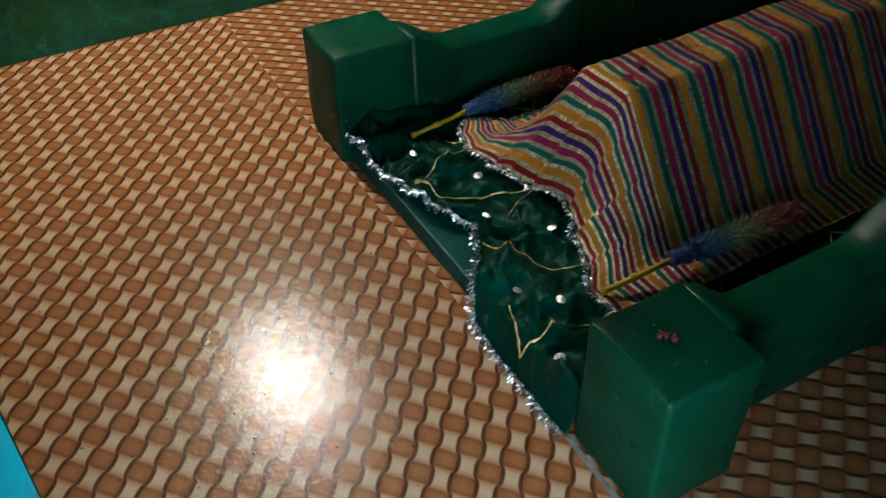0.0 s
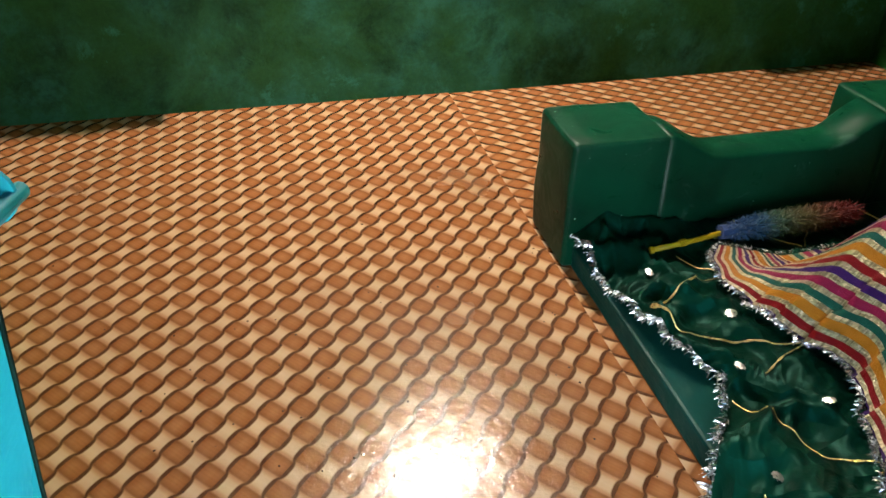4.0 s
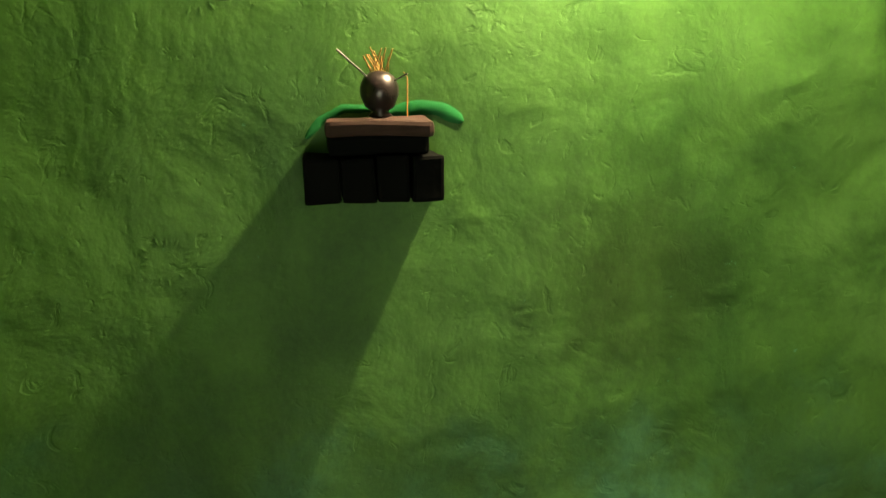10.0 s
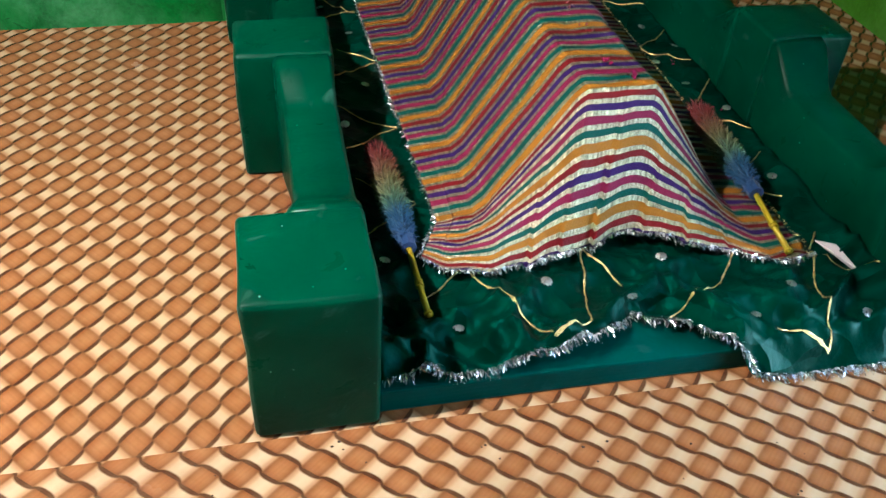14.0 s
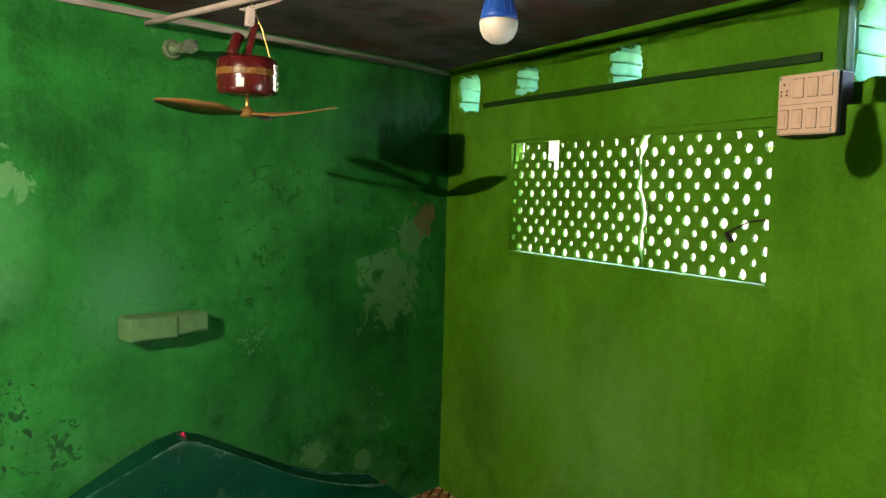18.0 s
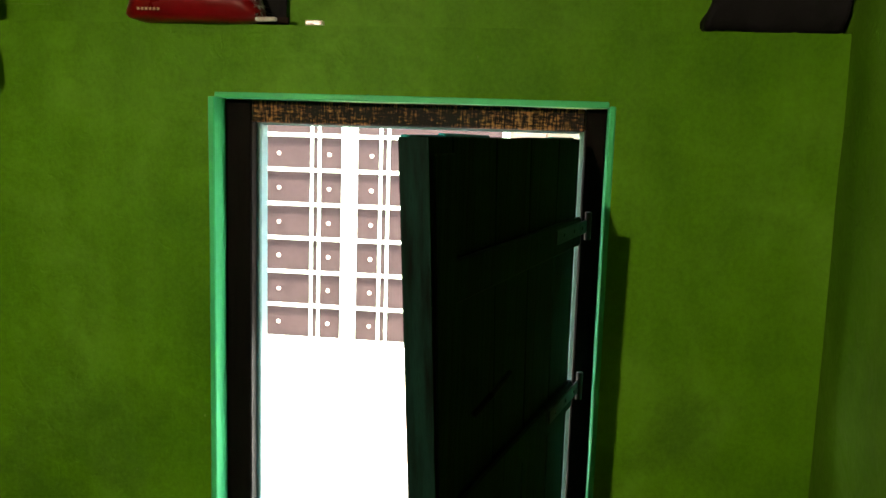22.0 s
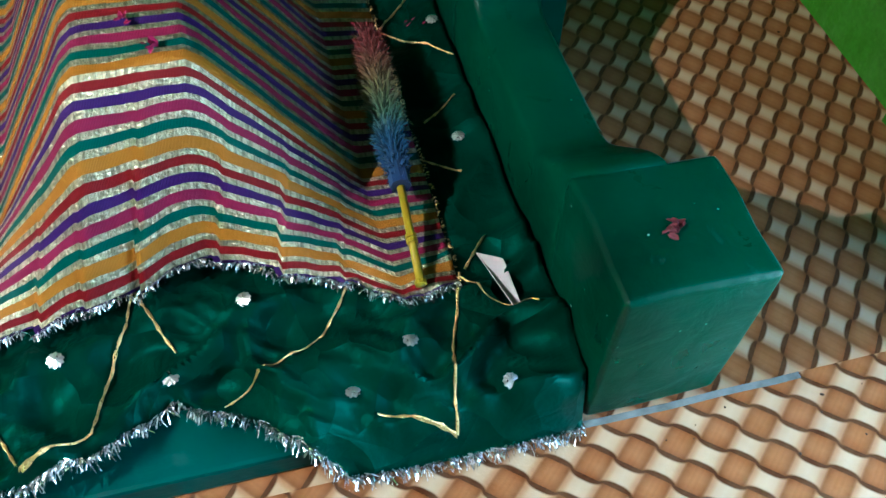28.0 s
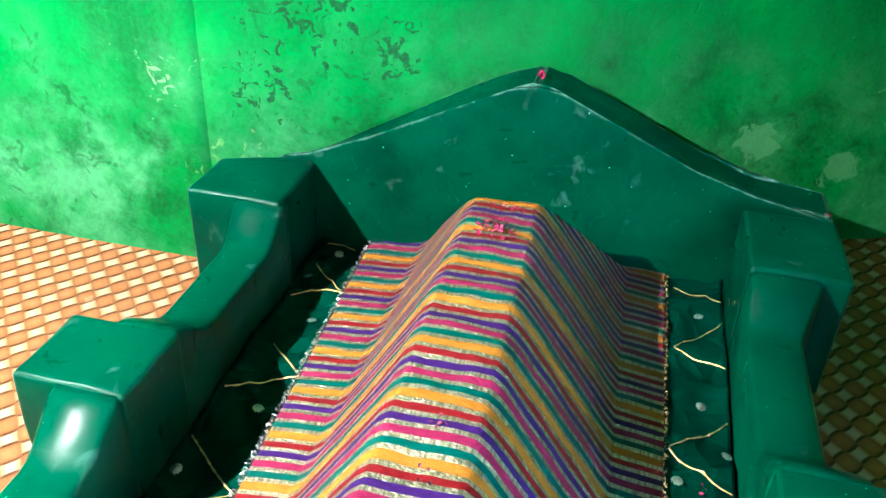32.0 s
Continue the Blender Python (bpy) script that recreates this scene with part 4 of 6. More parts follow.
def ribbon_bm(points, width=0.0048, lift=0.004):
    """A flat braid laid on the green cloth along plan points."""
    bm = bmesh.new()
    path = []
    for (x0, y0), (x1, y1) in zip(points, points[1:]):
        k = max(3, int(math.hypot(x1 - x0, y1 - y0) / 0.012))
        for i in range(k):
            t = i / k
            path.append((x0 + (x1 - x0) * t, y0 + (y1 - y0) * t))
    path.append(points[-1])
    path = [(x + 0.005 * noise.noise(Vector((x * 16, y * 16, 3))), y + 0.005 * noise.noise(Vector((x * 16, y * 16, 7)))) for x, y in path]
    prev = None
    for i, (x, y) in enumerate(path):
        x1, y1 = path[min(i + 1, len(path) - 1)]
        x0, y0 = path[max(i - 1, 0)]
        d = Vector((x1 - x0, y1 - y0)).normalized()
        s = Vector((-d.y, d.x)) * width * (0.5 + 0.22 * math.sin(i * 2.6))
        cur = [bm.verts.new((x + s.x, y + s.y, green_z(x + s.x, y + s.y) + lift)), bm.verts.new((x, y, green_z(x, y) + lift + 0.0025)), bm.verts.new((x - s.x, y - s.y, green_z(x - s.x, y - s.y) + lift))]
        if prev:
            bm.faces.new((prev[0], prev[1], cur[1], cur[0]))
            bm.faces.new((prev[1], prev[2], cur[2], cur[1]))
        prev = cur
    return bm


BRAIDS = [
    [(1.44, 0.275), (1.545, 0.365)], [(1.555, 0.36), (1.62, 0.20), (1.69, 0.075)], [(1.69, 0.075), (1.785, 0.115), (1.855, 0.385)],
    [(1.855, 0.385), (1.915, 0.25)], [(2.235, 0.32), (2.16, 0.22), (1.985, 0.125)], [(2.225, 0.06), (2.345, 0.012)], [(2.345, 0.012), (2.37, 0.14), (2.42, 0.285)],
    [(2.42, 0.275), (2.455, 0.215), (2.525, 0.165)], [(2.43, 0.29), (2.49, 0.36)], [(2.45, 0.675), (2.53, 0.735)], [(2.41, 0.59), (2.495, 0.53)],
    [(2.42, 0.99), (2.56, 1.15)], [(2.42, 0.985), (2.56, 0.85)], [(2.42, 1.41), (2.56, 1.53)], [(2.42, 1.405), (2.56, 1.29)],
    [(2.43, 1.82), (2.56, 1.94)], [(2.43, 1.815), (2.56, 1.735)], [(2.43, 2.12), (2.56, 2.05)],
    [(1.46, 1.79), (1.37, 1.775), (1.325, 1.72)], [(1.46, 1.80), (1.345, 1.89)], [(1.48, 1.40), (1.45, 1.39), (1.325, 1.30)], [(1.48, 1.405), (1.366, 1.51)],
    [(1.49, 1.005), (1.325, 1.13)], [(1.49, 1.0), (1.33, 0.90)], [(1.42, 2.04), (1.33, 2.02)], [(1.48, 0.62), (1.33, 0.50)], [(1.48, 0.63), (1.34, 0.74)],
]
for pts in BRAIDS:
    part("gold_braid", ribbon_bm(pts), M_GOLD, green_cloth, "thin gold braid stitched in zigzags")

SEQUINS = [(1.499, 0.17), (1.73, 0.265), (2.04, 0.315), (1.91, 0.185), (2.19, 0.105), (2.445, 0.055), (2.30, 0.16), (2.50, 1.99), (2.50, 1.59), (2.485, 1.16), (2.545, 0.985), (2.555, 1.42), (2.44, 1.31), (1.34, 1.03), (1.335, 1.84), (1.42, 1.65), (1.43, 1.265), (1.385, 1.98), (1.40, 0.80), (2.51, 0.62), (1.37, 0.42)]


def sequin_bm():
    bm = bmesh.new()
    ring = [bm.verts.new(((0.0150 if i % 2 else 0.0125) * math.cos(math.pi * i / 10), (0.0150 if i % 2 else 0.0125) * math.sin(math.pi * i / 10), 0.001 if i % 2 else 0.0028)) for i in range(20)]
    top = bm.verts.new((0, 0, 0.0055))
    low = bm.verts.new((0, 0, 0))
    for i in range(20):
        bm.faces.new((ring[i], ring[(i + 1) % 20], top))
        bm.faces.new((ring[(i + 1) % 20], ring[i], low))
    return bm


sequin_mesh = finish("sequin", sequin_bm(), M_SEQUIN)
for k, (x, y) in enumerate(SEQUINS):
    q = new("sequin", sequin_mesh)
    q.parent = green_cloth
    q.matrix_basis = pose(x, y, green_z(x, y) + 0.003, 12 * math.sin(k * 2.1), 12 * math.cos(k * 1.7), k * 31)


def fringe_bm(path, count, length, out, droop, seed):
    """Tinsel strands along a path of places; out: plan direction that they lean to."""
    rnd = random.Random(seed)
    bm = bmesh.new()
    segs = list(zip(path, path[1:]))
    lens = [(Vector(b) - Vector(a)).length for a, b in segs]
    total = sum(lens)
    for _ in range(count):
        r = rnd.random() * total
        for (a, b), ln in zip(segs, lens):
            if r <= ln:
                break
            r -= ln
        p = Vector(a).lerp(Vector(b), min(1, r / ln)) + Vector((rnd.uniform(-0.003, 0.003), rnd.uniform(-0.003, 0.003), rnd.uniform(0, 0.004)))
        d = Vector((out[0] + rnd.uniform(-0.7, 0.7), out[1] + rnd.uniform(-0.7, 0.7), rnd.uniform(-droop, 0.5))).normalized() * length * rnd.uniform(0.5, 1.3)
        w = d.cross(Vector((rnd.uniform(-1, 1), rnd.uniform(-1, 1), 0.3))).normalized() * 0.0011
        tip = p + d
        tip.z = max(tip.z, 0.0045)
        mid = p + d * 0.55 + Vector((0, 0, 0.003))
        v = [bm.verts.new(q) for q in (p - w, p + w, mid + w, mid - w, tip + w * 0.7, tip - w * 0.7)]
        bm.faces.new(v[:4])
        bm.faces.new((v[3], v[2], v[4], v[5]))
    return bm


hem_path = [(x, y, green_z(x, y) + 0.004) for x, y in [(1.31 + i * 0.0314, lerp_table(1.31 + i * 0.0314, HEM)) for i in range(41)]]
part("silver_fringe", fringe_bm(hem_path, 1100, 0.022, (0, -1), 0.5, 5), M_SILVER, green_cloth, "silver tinsel fringe along the hem")["kind"] = "stuff"

# striped cloth over the mound
ACROSS = [(0.0, 1.50, 0.108), (0.10, 1.615, 0.125), (0.155, 1.645, 0.15), (0.395, 1.845, 0.45), (0.42, 1.868, 0.470), (0.565, 2.035, 0.470), (0.59, 2.056, 0.45), (0.845, 2.265, 0.155), (0.89, 2.292, 0.125), (1.0, 2.415, 0.108)]
FRONT = [(0.0, 1.45, 0.385), (0.08, 1.50, 0.34), (0.2, 1.60, 0.315), (0.36, 1.76, 0.345), (0.46, 1.86, 0.37), (0.58, 1.985, 0.40), (0.68, 2.09, 0.365), (0.82, 2.23, 0.30), (0.90, 2.31, 0.235), (1.0, 2.41, 0.25)]


def tab(a, table, k):
    for p, q in zip(table, table[1:]):
        if a <= q[0]:
            return p[k] + (q[k] - p[k]) * (a - p[0]) / (q[0] - p[0])
    return table[-1][k]


Y_FOOT = 0.53


def stripe_place(a, b):
    x, z = tab(a, ACROSS, 1), tab(a, ACROSS, 2)
    hgt = (z - 0.108) / 0.362
    if b < 0.72:
        t = b / 0.72
        y_head = 2.17 - 0.30 * hgt + 0.06 * (x - 1.94)
        y = y_head + (Y_FOOT - y_head) * t
        x += 0.035 * (1 - t) * (0.5 - a) * (1 - hgt) - 0.03 * (1 - t) * hgt + (0.0 if a > 0.05 else -0.06 * (1 - t) + 0.02 * t)
        drop = sm((0.03 - t) / 0.03) * 0.25 * hgt
        z -= drop
        v = 2.2 - y
        w = 0.006 * noise.noise(Vector((x * 6, y * 9, 2))) + 0.0035 * noise.noise(Vector((x * 20, y * 14, 5)))
        z += w * (0.4 + hgt) - 0.008 * hgt * math.sin(t * math.pi * 3) * 0.4
    else:
        q = (b - 0.72) / 0.28
        hx, hy = tab(a, FRONT, 1), tab(a, FRONT, 2)
        s = q
        x = x + (0.02 if a < 0.05 else 0.0) * (1 - q) + (hx - x) * s
        y = Y_FOOT + (hy - Y_FOOT) * s
        ripple = math.sin(a * 46 + 2 * math.sin(a * 9)) * 0.003 * q + math.sin(a * 23 + 1) * 0.004 * q
        for at_a, deep in ((0.30, 0.016), (0.385, 0.010), (0.475, 0.022), (0.60, 0.012), (0.70, 0.020), (0.80, 0.014)):
            lean = a - at_a - 0.03 * (1 - q)
            if 0 <= lean < 0.045:
                ripple -= deep * q * (1 - lean / 0.045)
        zf = 0.118 + 0.02 * noise.noise(Vector((a * 9, 1, 1))) + 0.022 * sm(1 - abs(a - 0.6) / 0.2)
        z = z + (zf - z) * (q ** 1.15)
        y += ripple * sm(hgt * 3)
        x += 0.5 * ripple * hgt
        z += 0.004 * noise.noise(Vector((x * 22, q * 9, 3))) + 0.35 * ripple * (1 - hgt)
        v = 2.2 - Y_FOOT + q * 0.37
    z = max(z, green_z(x, y) + 0.009)
    return (x, y, z), (a, v)


striped = solid("striped_grave_cloth", grid_cloth(110, 190, stripe_place), M_STRIPE, "multicoloured striped brocade cloth draped over the grave mound", "cloth", smooth=True)
md = striped.modifiers.new("thick", "SOLIDIFY")
md.thickness, md.offset = 0.002, 1.0
edge_front = [Vector(stripe_place(i / 40, 1.0)[0]) + Vector((0, -0.002, 0.002)) for i in range(41)]
edge_west = [Vector(stripe_place(0.0, 0.02 + 0.98 * i / 40)[0]) + Vector((-0.002, 0, 0.002)) for i in range(41)]
edge_east = [Vector(stripe_place(1.0, 0.02 + 0.98 * i / 40)[0]) + Vector((0.002, 0, 0.002)) for i in range(41)]
tinsel = [part("tinsel_edging", fringe_bm(edge_front, 900, 0.015, (0, -0.8), 0.4, 11), M_SILVER, striped, "silver and red tinsel edging")]
tinsel += [part("tinsel_edging", fringe_bm(edge_west, 700, 0.010, (-0.8, 0), 0.2, 12), M_SILVER, striped, "silver tinsel edging")]
tinsel += [part("tinsel_edging", fringe_bm(edge_east, 420, 0.006, (0.8, 0), 0.2, 13), M_GOLD, striped, "thin gold thread edging")]
for q in tinsel:
    q["kind"] = "stuff"


def petals_bm(count, spread, size, seed, heap=0.012):
    """Crumpled rose petals in a loose heap."""
    rnd = random.Random(seed)
    bm = bmesh.new()
    for _ in range(count):
        r, an = spread * math.sqrt(rnd.random()), rnd.random() * 6.28
        c = Vector((r * math.cos(an), r * math.sin(an), 0.002 + heap * rnd.random() * max(0, 1 - r / spread)))
        m = Matrix.Translation(c) @ Euler((rnd.uniform(-0.9, 0.9), rnd.uniform(-0.9, 0.9), rnd.random() * 6.28)).to_matrix().to_4x4()
        s = size * rnd.uniform(0.6, 1.2)
        pts = [(-s, 0, 0), (-s * 0.5, s * 0.6, s * 0.25), (s * 0.5, s * 0.55, s * 0.3), (s, 0, s * 0.1), (s * 0.5, -s * 0.55, s * 0.3), (-s * 0.5, -s * 0.6, s * 0.25)]
        mid = bm.verts.new(m @ Vector((0, 0, -s * 0.1)))
        vs = [bm.verts.new(m @ Vector(q)) for q in pts]
        for i in range(6):
            bm.faces.new((vs[i], vs[(i + 1) % 6], mid))
    return bm


def petal_heap(x, y, z, count, spread, size, mat, label, seed):
    ob = solid("rose_petals", petals_bm(count, spread, size, seed), mat, label, "petals", kind="stuff")
    ob.location = (x, y, z)
    return ob


petal_heap(1.925, 1.66, 0.474, 46, 0.055, 0.008, M_PETAL, "heap of dark pink rose petals on the striped cloth", 1)
petal_heap(1.93, 1.78, 0.474, 10, 0.05, 0.006, M_PETAL, "scattered pink rose petals on the striped cloth", 2)
petal_heap(1.945, 0.635, 0.476, 6, 0.014, 0.009, M_PETAL, "bright magenta rose bud on the striped cloth", 3)
petal_heap(1.985, 0.565, 0.476, 7, 0.014, 0.009, M_PETAL, "bright magenta rose bud on the striped cloth", 4)
petal_heap(1.95, 0.96, 0.474, 5, 0.022, 0.006, M_PETAL_DRY, "dried pink petals on the striped cloth", 5)
petal_heap(1.96, 0.83, 0.474, 5, 0.025, 0.006, M_PETAL_DRY, "dried pink petals on the striped cloth", 6)
petal_heap(2.687, 0.117, ZP + 0.002, 12, 0.021, 0.009, M_PETAL_DRY, "withered rose petals on the green corner post", 7)
petal_heap(1.94, head_front(1.94) + 0.06, 0.695, 9, 0.012, 0.010, M_PETAL, "magenta rose on the tip of the headstone", 8)
petal_heap(2.80, 2.14, 0.40, 5, 0.012, 0.008, M_PETAL_DRY, "withered rose on the corner of the headstone", 9)
petal_heap(2.515, 1.30, green_z(2.515, 1.30) + 0.003, 4, 0.03, 0.006, M_PETAL, "loose petals on the green cloth", 10)
petal_heap(2.51, 1.0, green_z(2.51, 1.0) + 0.003, 5, 0.04, 0.006, M_PETAL, "loose petals on the green cloth", 11)


def duster(name, x, y, z, turn, tilt, seed):
    """A fibre duster: bushy head of dyed strands on a ringed yellow handle."""
    rnd = random.Random(seed)
    d = thing(name, "rainbow fibre duster with a yellow plastic handle lying on the grave", "duster", (x, y, z), "dusters on the grave", turn)
    d.rotation_euler = (radians(tilt), 0, radians(turn))
    bm = bmesh.new()
    prof = [(0.0, 0.018), (0.04, 0.032), (0.12, 0.042), (0.25, 0.045), (0.36, 0.044), (0.41, 0.036), (0.43, 0.018)]
    for _ in range(2600):
        yy = rnd.uniform(0.0, 0.43)
        r = tab(yy, [(a, b) for a, b in prof], 1)
        an = rnd.random() * 6.28
        base = Vector((0.35 * r * math.cos(an), yy, 0.35 * r * math.sin(an) + 0.036))
        an += rnd.uniform(-0.5, 0.5)
        k = r * rnd.uniform(0.8, 1.12)
        tip = Vector((k * math.cos(an), yy + rnd.uniform(-0.015, 0.035), k * math.sin(an) + 0.036))
        tip.z = max(tip.z, 0.001)
        w = Vector((rnd.uniform(-1, 1), rnd.uniform(-1, 1), rnd.uniform(-1, 1))).normalized() * 0.0016
        mid = base.lerp(tip, 0.6) + Vector((0, rnd.uniform(-0.006, 0.006), 0))
        v = [bm.verts.new(q) for q in (base - w, base + w, mid + w, mid - w, tip)]
        bm.faces.new(v[:4])
        bm.faces.new((v[3], v[2], v[4]))
    part("fibre_head", bm, M_FEATHER, d, "red, cream, green and blue fibres")["kind"] = "stuff"
    part("core", tube_bm([(0, 0.0, 0.036), (0, 0.06, 0.036), (0, 0.38, 0.036), (0, 0.42, 0.036)], 0.02), M_FEATHER, d)
    part("handle", tube_bm([(0, -0.205, 0.012), (0, -0.10, 0.020), (0, 0.01, 0.034)], 0.0075, 10), M_YELLOW, d, "yellow plastic handle", smooth=True)
    for k, yy in enumerate((-0.20, -0.115, -0.105)):
        part("ring", tube_bm([(0, yy - 0.004, 0.012 + (yy + 0.2) * 0.09), (0, yy + 0.004, 0.0125 + (yy + 0.2) * 0.09)], 0.0105, 10), M_YELLOW, d)
    return d


duster("fibre_duster", 1.425, 0.40, 0.105, 3, 0, 31)
duster("fibre_duster", 2.352, 0.455, 0.135, -3, 0, 32)

# folded paper
bm = bmesh.new()
q = [(-0.025, 0.08, 0.002), (0.018, 0.055, 0.004), (0.022, -0.075, 0.002), (0.004, -0.06, 0.02)]
vs = [bm.verts.new(p) for p in q]
bm.faces.new(vs)
top = [bm.verts.new((a, b, c + 0.004)) for a, b, c in q]
bm.faces.new(top)
for i in range(4):
    bm.faces.new((vs[i], vs[(i + 1) % 4], top[(i + 1) % 4], top[i]))
pp = solid("folded_paper", bm, M_PAPER, "folded pale pink paper on the green cloth", "paper")
pp.location = (2.485, 0.235, green_z(2.485, 0.235) + 0.012)


# ---------------------------------------------------------------- door
def local_box(x0, y0, z0, x1, y1, z1, bevel=0.003, rough=0.0, cuts=0, seed=0):
    return box_bm(x0, y0, z0, x1, y1, z1, bevel, 1, rough, cuts, seed)


FY0, FY1, FTOP = -1.26, -0.325, 1.715
frame_ob = thing("door_frame_1", "near-black rough wooden door frame painted pale teal outside", "door frame", (3.582, (FY0 + FY1) / 2, 0))
frame_ob["kind"] = "structure"
fw = (FY1 - FY0) / 2
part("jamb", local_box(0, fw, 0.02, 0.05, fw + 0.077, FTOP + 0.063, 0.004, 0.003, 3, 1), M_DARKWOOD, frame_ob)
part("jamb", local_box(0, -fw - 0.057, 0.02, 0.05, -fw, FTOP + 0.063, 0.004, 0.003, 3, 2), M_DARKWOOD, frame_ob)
part("head", local_box(0.002, -fw, FTOP, 0.052, fw, FTOP + 0.063, 0.004, 0.003, 3, 3), M_LINTEL, frame_ob, "adze-marked black lintel board with painted-in gold glints")
part("outer_jamb", local_box(0.0505, fw - 0.012, 0.02, 0.11, fw + 0.077, FTOP + 0.063, 0.004), M_JAMBPAINT, frame_ob, "pale teal painted outer jamb")
part("outer_jamb", local_box(0.0505, -fw - 0.057, 0.02, 0.11, -fw + 0.012, FTOP + 0.063, 0.004), M_JAMBPAINT, frame_ob, "pale teal painted outer jamb")
part("outer_head", local_box(0.0525, -fw + 0.012, FTOP - 0.006, 0.11, fw - 0.012, FTOP + 0.063, 0.004), M_JAMBPAINT, frame_ob, "pale teal painted outer head")
part("threshold", local_box(0.004, -fw - 0.05, 0.0, 0.056, fw + 0.07, 0.055, 0.005, 0.002, 3, 4), M_DARKWOOD, frame_ob, "worn dark wooden threshold")
part("outer_threshold", local_box(0.0565, -fw - 0.05, 0.0, 0.12, fw + 0.07, 0.05, 0.005), M_JAMBPAINT, frame_ob, "pale teal threshold board")
solid("door_sill", box_bm(E_LOW - 0.012, DOOR[0] + 0.01, -0.002, 3.581, DOOR[1] - 0.01, 0.045, 0.012, 2, 0.008, 3, 6), M_SILL, "uneven dark grimy sill inside the doorway", "sill", kind="structure", smooth=True)
reveal = thing("door_reveal", "bright green door reveal with daylight put into its colour", "trim", (E_LOW, 0, 0))
reveal["kind"] = "structure"
part("side", local_box(-0.004, DOOR[1] - 0.006, 0, 0.080, DOOR[1] + 0.012, DOOR[3], 0.003, 0.003, 4, 7), M_REVEAL, reveal)
part("side", local_box(-0.004, DOOR[0] - 0.012, 0, 0.080, DOOR[0] + 0.004, DOOR[3], 0.003, 0.003, 4, 8), M_REVEAL, reveal)
part("top", local_box(-0.004, DOOR[0] + 0.004, DOOR[3] - 0.004, 0.080, DOOR[1] - 0.006, DOOR[3] + 0.012, 0.003, 0.003, 4, 9), M_REVEAL, reveal)

LEAF_L, LEAF_Z0, LEAF_Z1 = 1.0, 0.075, 1.70
leaf = thing("door_1", "teal plank door standing open, its wooden inside darkened as in shade", "door", (3.53, -1.245, 0), turn=164.5)
leaf["kind"] = "structure"
cuts_x = [0.045, 0.24, 0.45, 0.66, 0.865, LEAF_L]
for k, (a, b) in enumerate(zip(cuts_x, cuts_x[1:])):
    p = part("plank", local_box(a + 0.0012, -0.016, LEAF_Z0 + 0.004 * (k % 2), b - 0.0012, -0.002, LEAF_Z1 - 0.003 * (k % 3), 0.0025, 0.0015, 2, k), M_TEAL, leaf, "teal gloss painted plank")
    part("inner_plank", local_box(a + 0.002, -0.0018, LEAF_Z0 + 0.004, b - 0.002, 0.012, LEAF_Z1 - 0.004, 0.002, 0.0015, 3, k + 20), M_LEAF_IN, leaf, "inner wood plank, darkened as in shade")
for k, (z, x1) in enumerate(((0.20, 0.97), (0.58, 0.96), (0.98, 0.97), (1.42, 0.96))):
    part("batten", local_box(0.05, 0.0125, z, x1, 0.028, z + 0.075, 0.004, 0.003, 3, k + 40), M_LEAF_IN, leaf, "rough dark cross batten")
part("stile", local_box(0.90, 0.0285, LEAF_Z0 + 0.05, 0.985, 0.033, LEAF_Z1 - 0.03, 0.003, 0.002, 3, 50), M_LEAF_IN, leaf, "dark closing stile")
for z in (0.24, 1.01, 1.45):
    h = part("strap_hinge", local_box(0.0, 0.0285, z, 0.30, 0.0335, z + 0.035, 0.002), M_SOOT, leaf, "black iron strap hinge")
    part("knuckle", tube_bm([(0.0, 0.034, z - 0.02), (0.0, 0.034, z + 0.055)], 0.009, 10), M_SOOT, h)
    for xx in (0.06, 0.15, 0.25):
        part("nail", lathe_bm([(0.006, 0), (0.004, 0.003)], 8), M_SOOT, h, at=pose(xx, 0.0335, z + 0.017, -90))
part("bent_bracket", tube_bm([(0.82, 0.03, 1.20), (0.78, 0.05, 1.23), (0.66, 0.045, 1.24)], 0.006), M_DARKWOOD, leaf, "rusty wire hook")
# dark strip added to cover the teal plank edges
part("edge_strip", local_box(1.0005, -0.016, LEAF_Z0 + 0.006, 1.004, 0.033, LEAF_Z1 - 0.006, 0.0005), M_LEAF_IN, leaf, "dark strip along the leaf's edge")
# hasp, staple and ring near the closing edge
latch = part("latch", local_box(0.925, -0.0205, 1.012, 0.998, -0.0165, 1.052, 0.001), M_STEEL, leaf, "teal painted steel bolt with hanging ring")


def tab_bm(x0, x1, z, half, reach):
    """A tab that stands out from the leaf, with a round end."""
    pts = [(-0.017, z - half), (-0.017 - reach, z - half)] + [(-0.017 - reach - half * math.cos(a), z + half * math.sin(a)) for a in [radians(-90 + 180 * k / 10) for k in range(1, 10)]] + [(-0.017 - reach, z + half), (-0.017, z + half)]
    bm = bmesh.new()
    a, b = ([bm.verts.new((x, y, q)) for y, q in pts] for x in (x0, x1))
    bm.faces.new(a)
    bm.faces.new(b[::-1])
    for i in range(len(pts)):
        bm.faces.new((a[i], b[i], b[(i + 1) % len(pts)], a[(i + 1) % len(pts)]))
    return bm


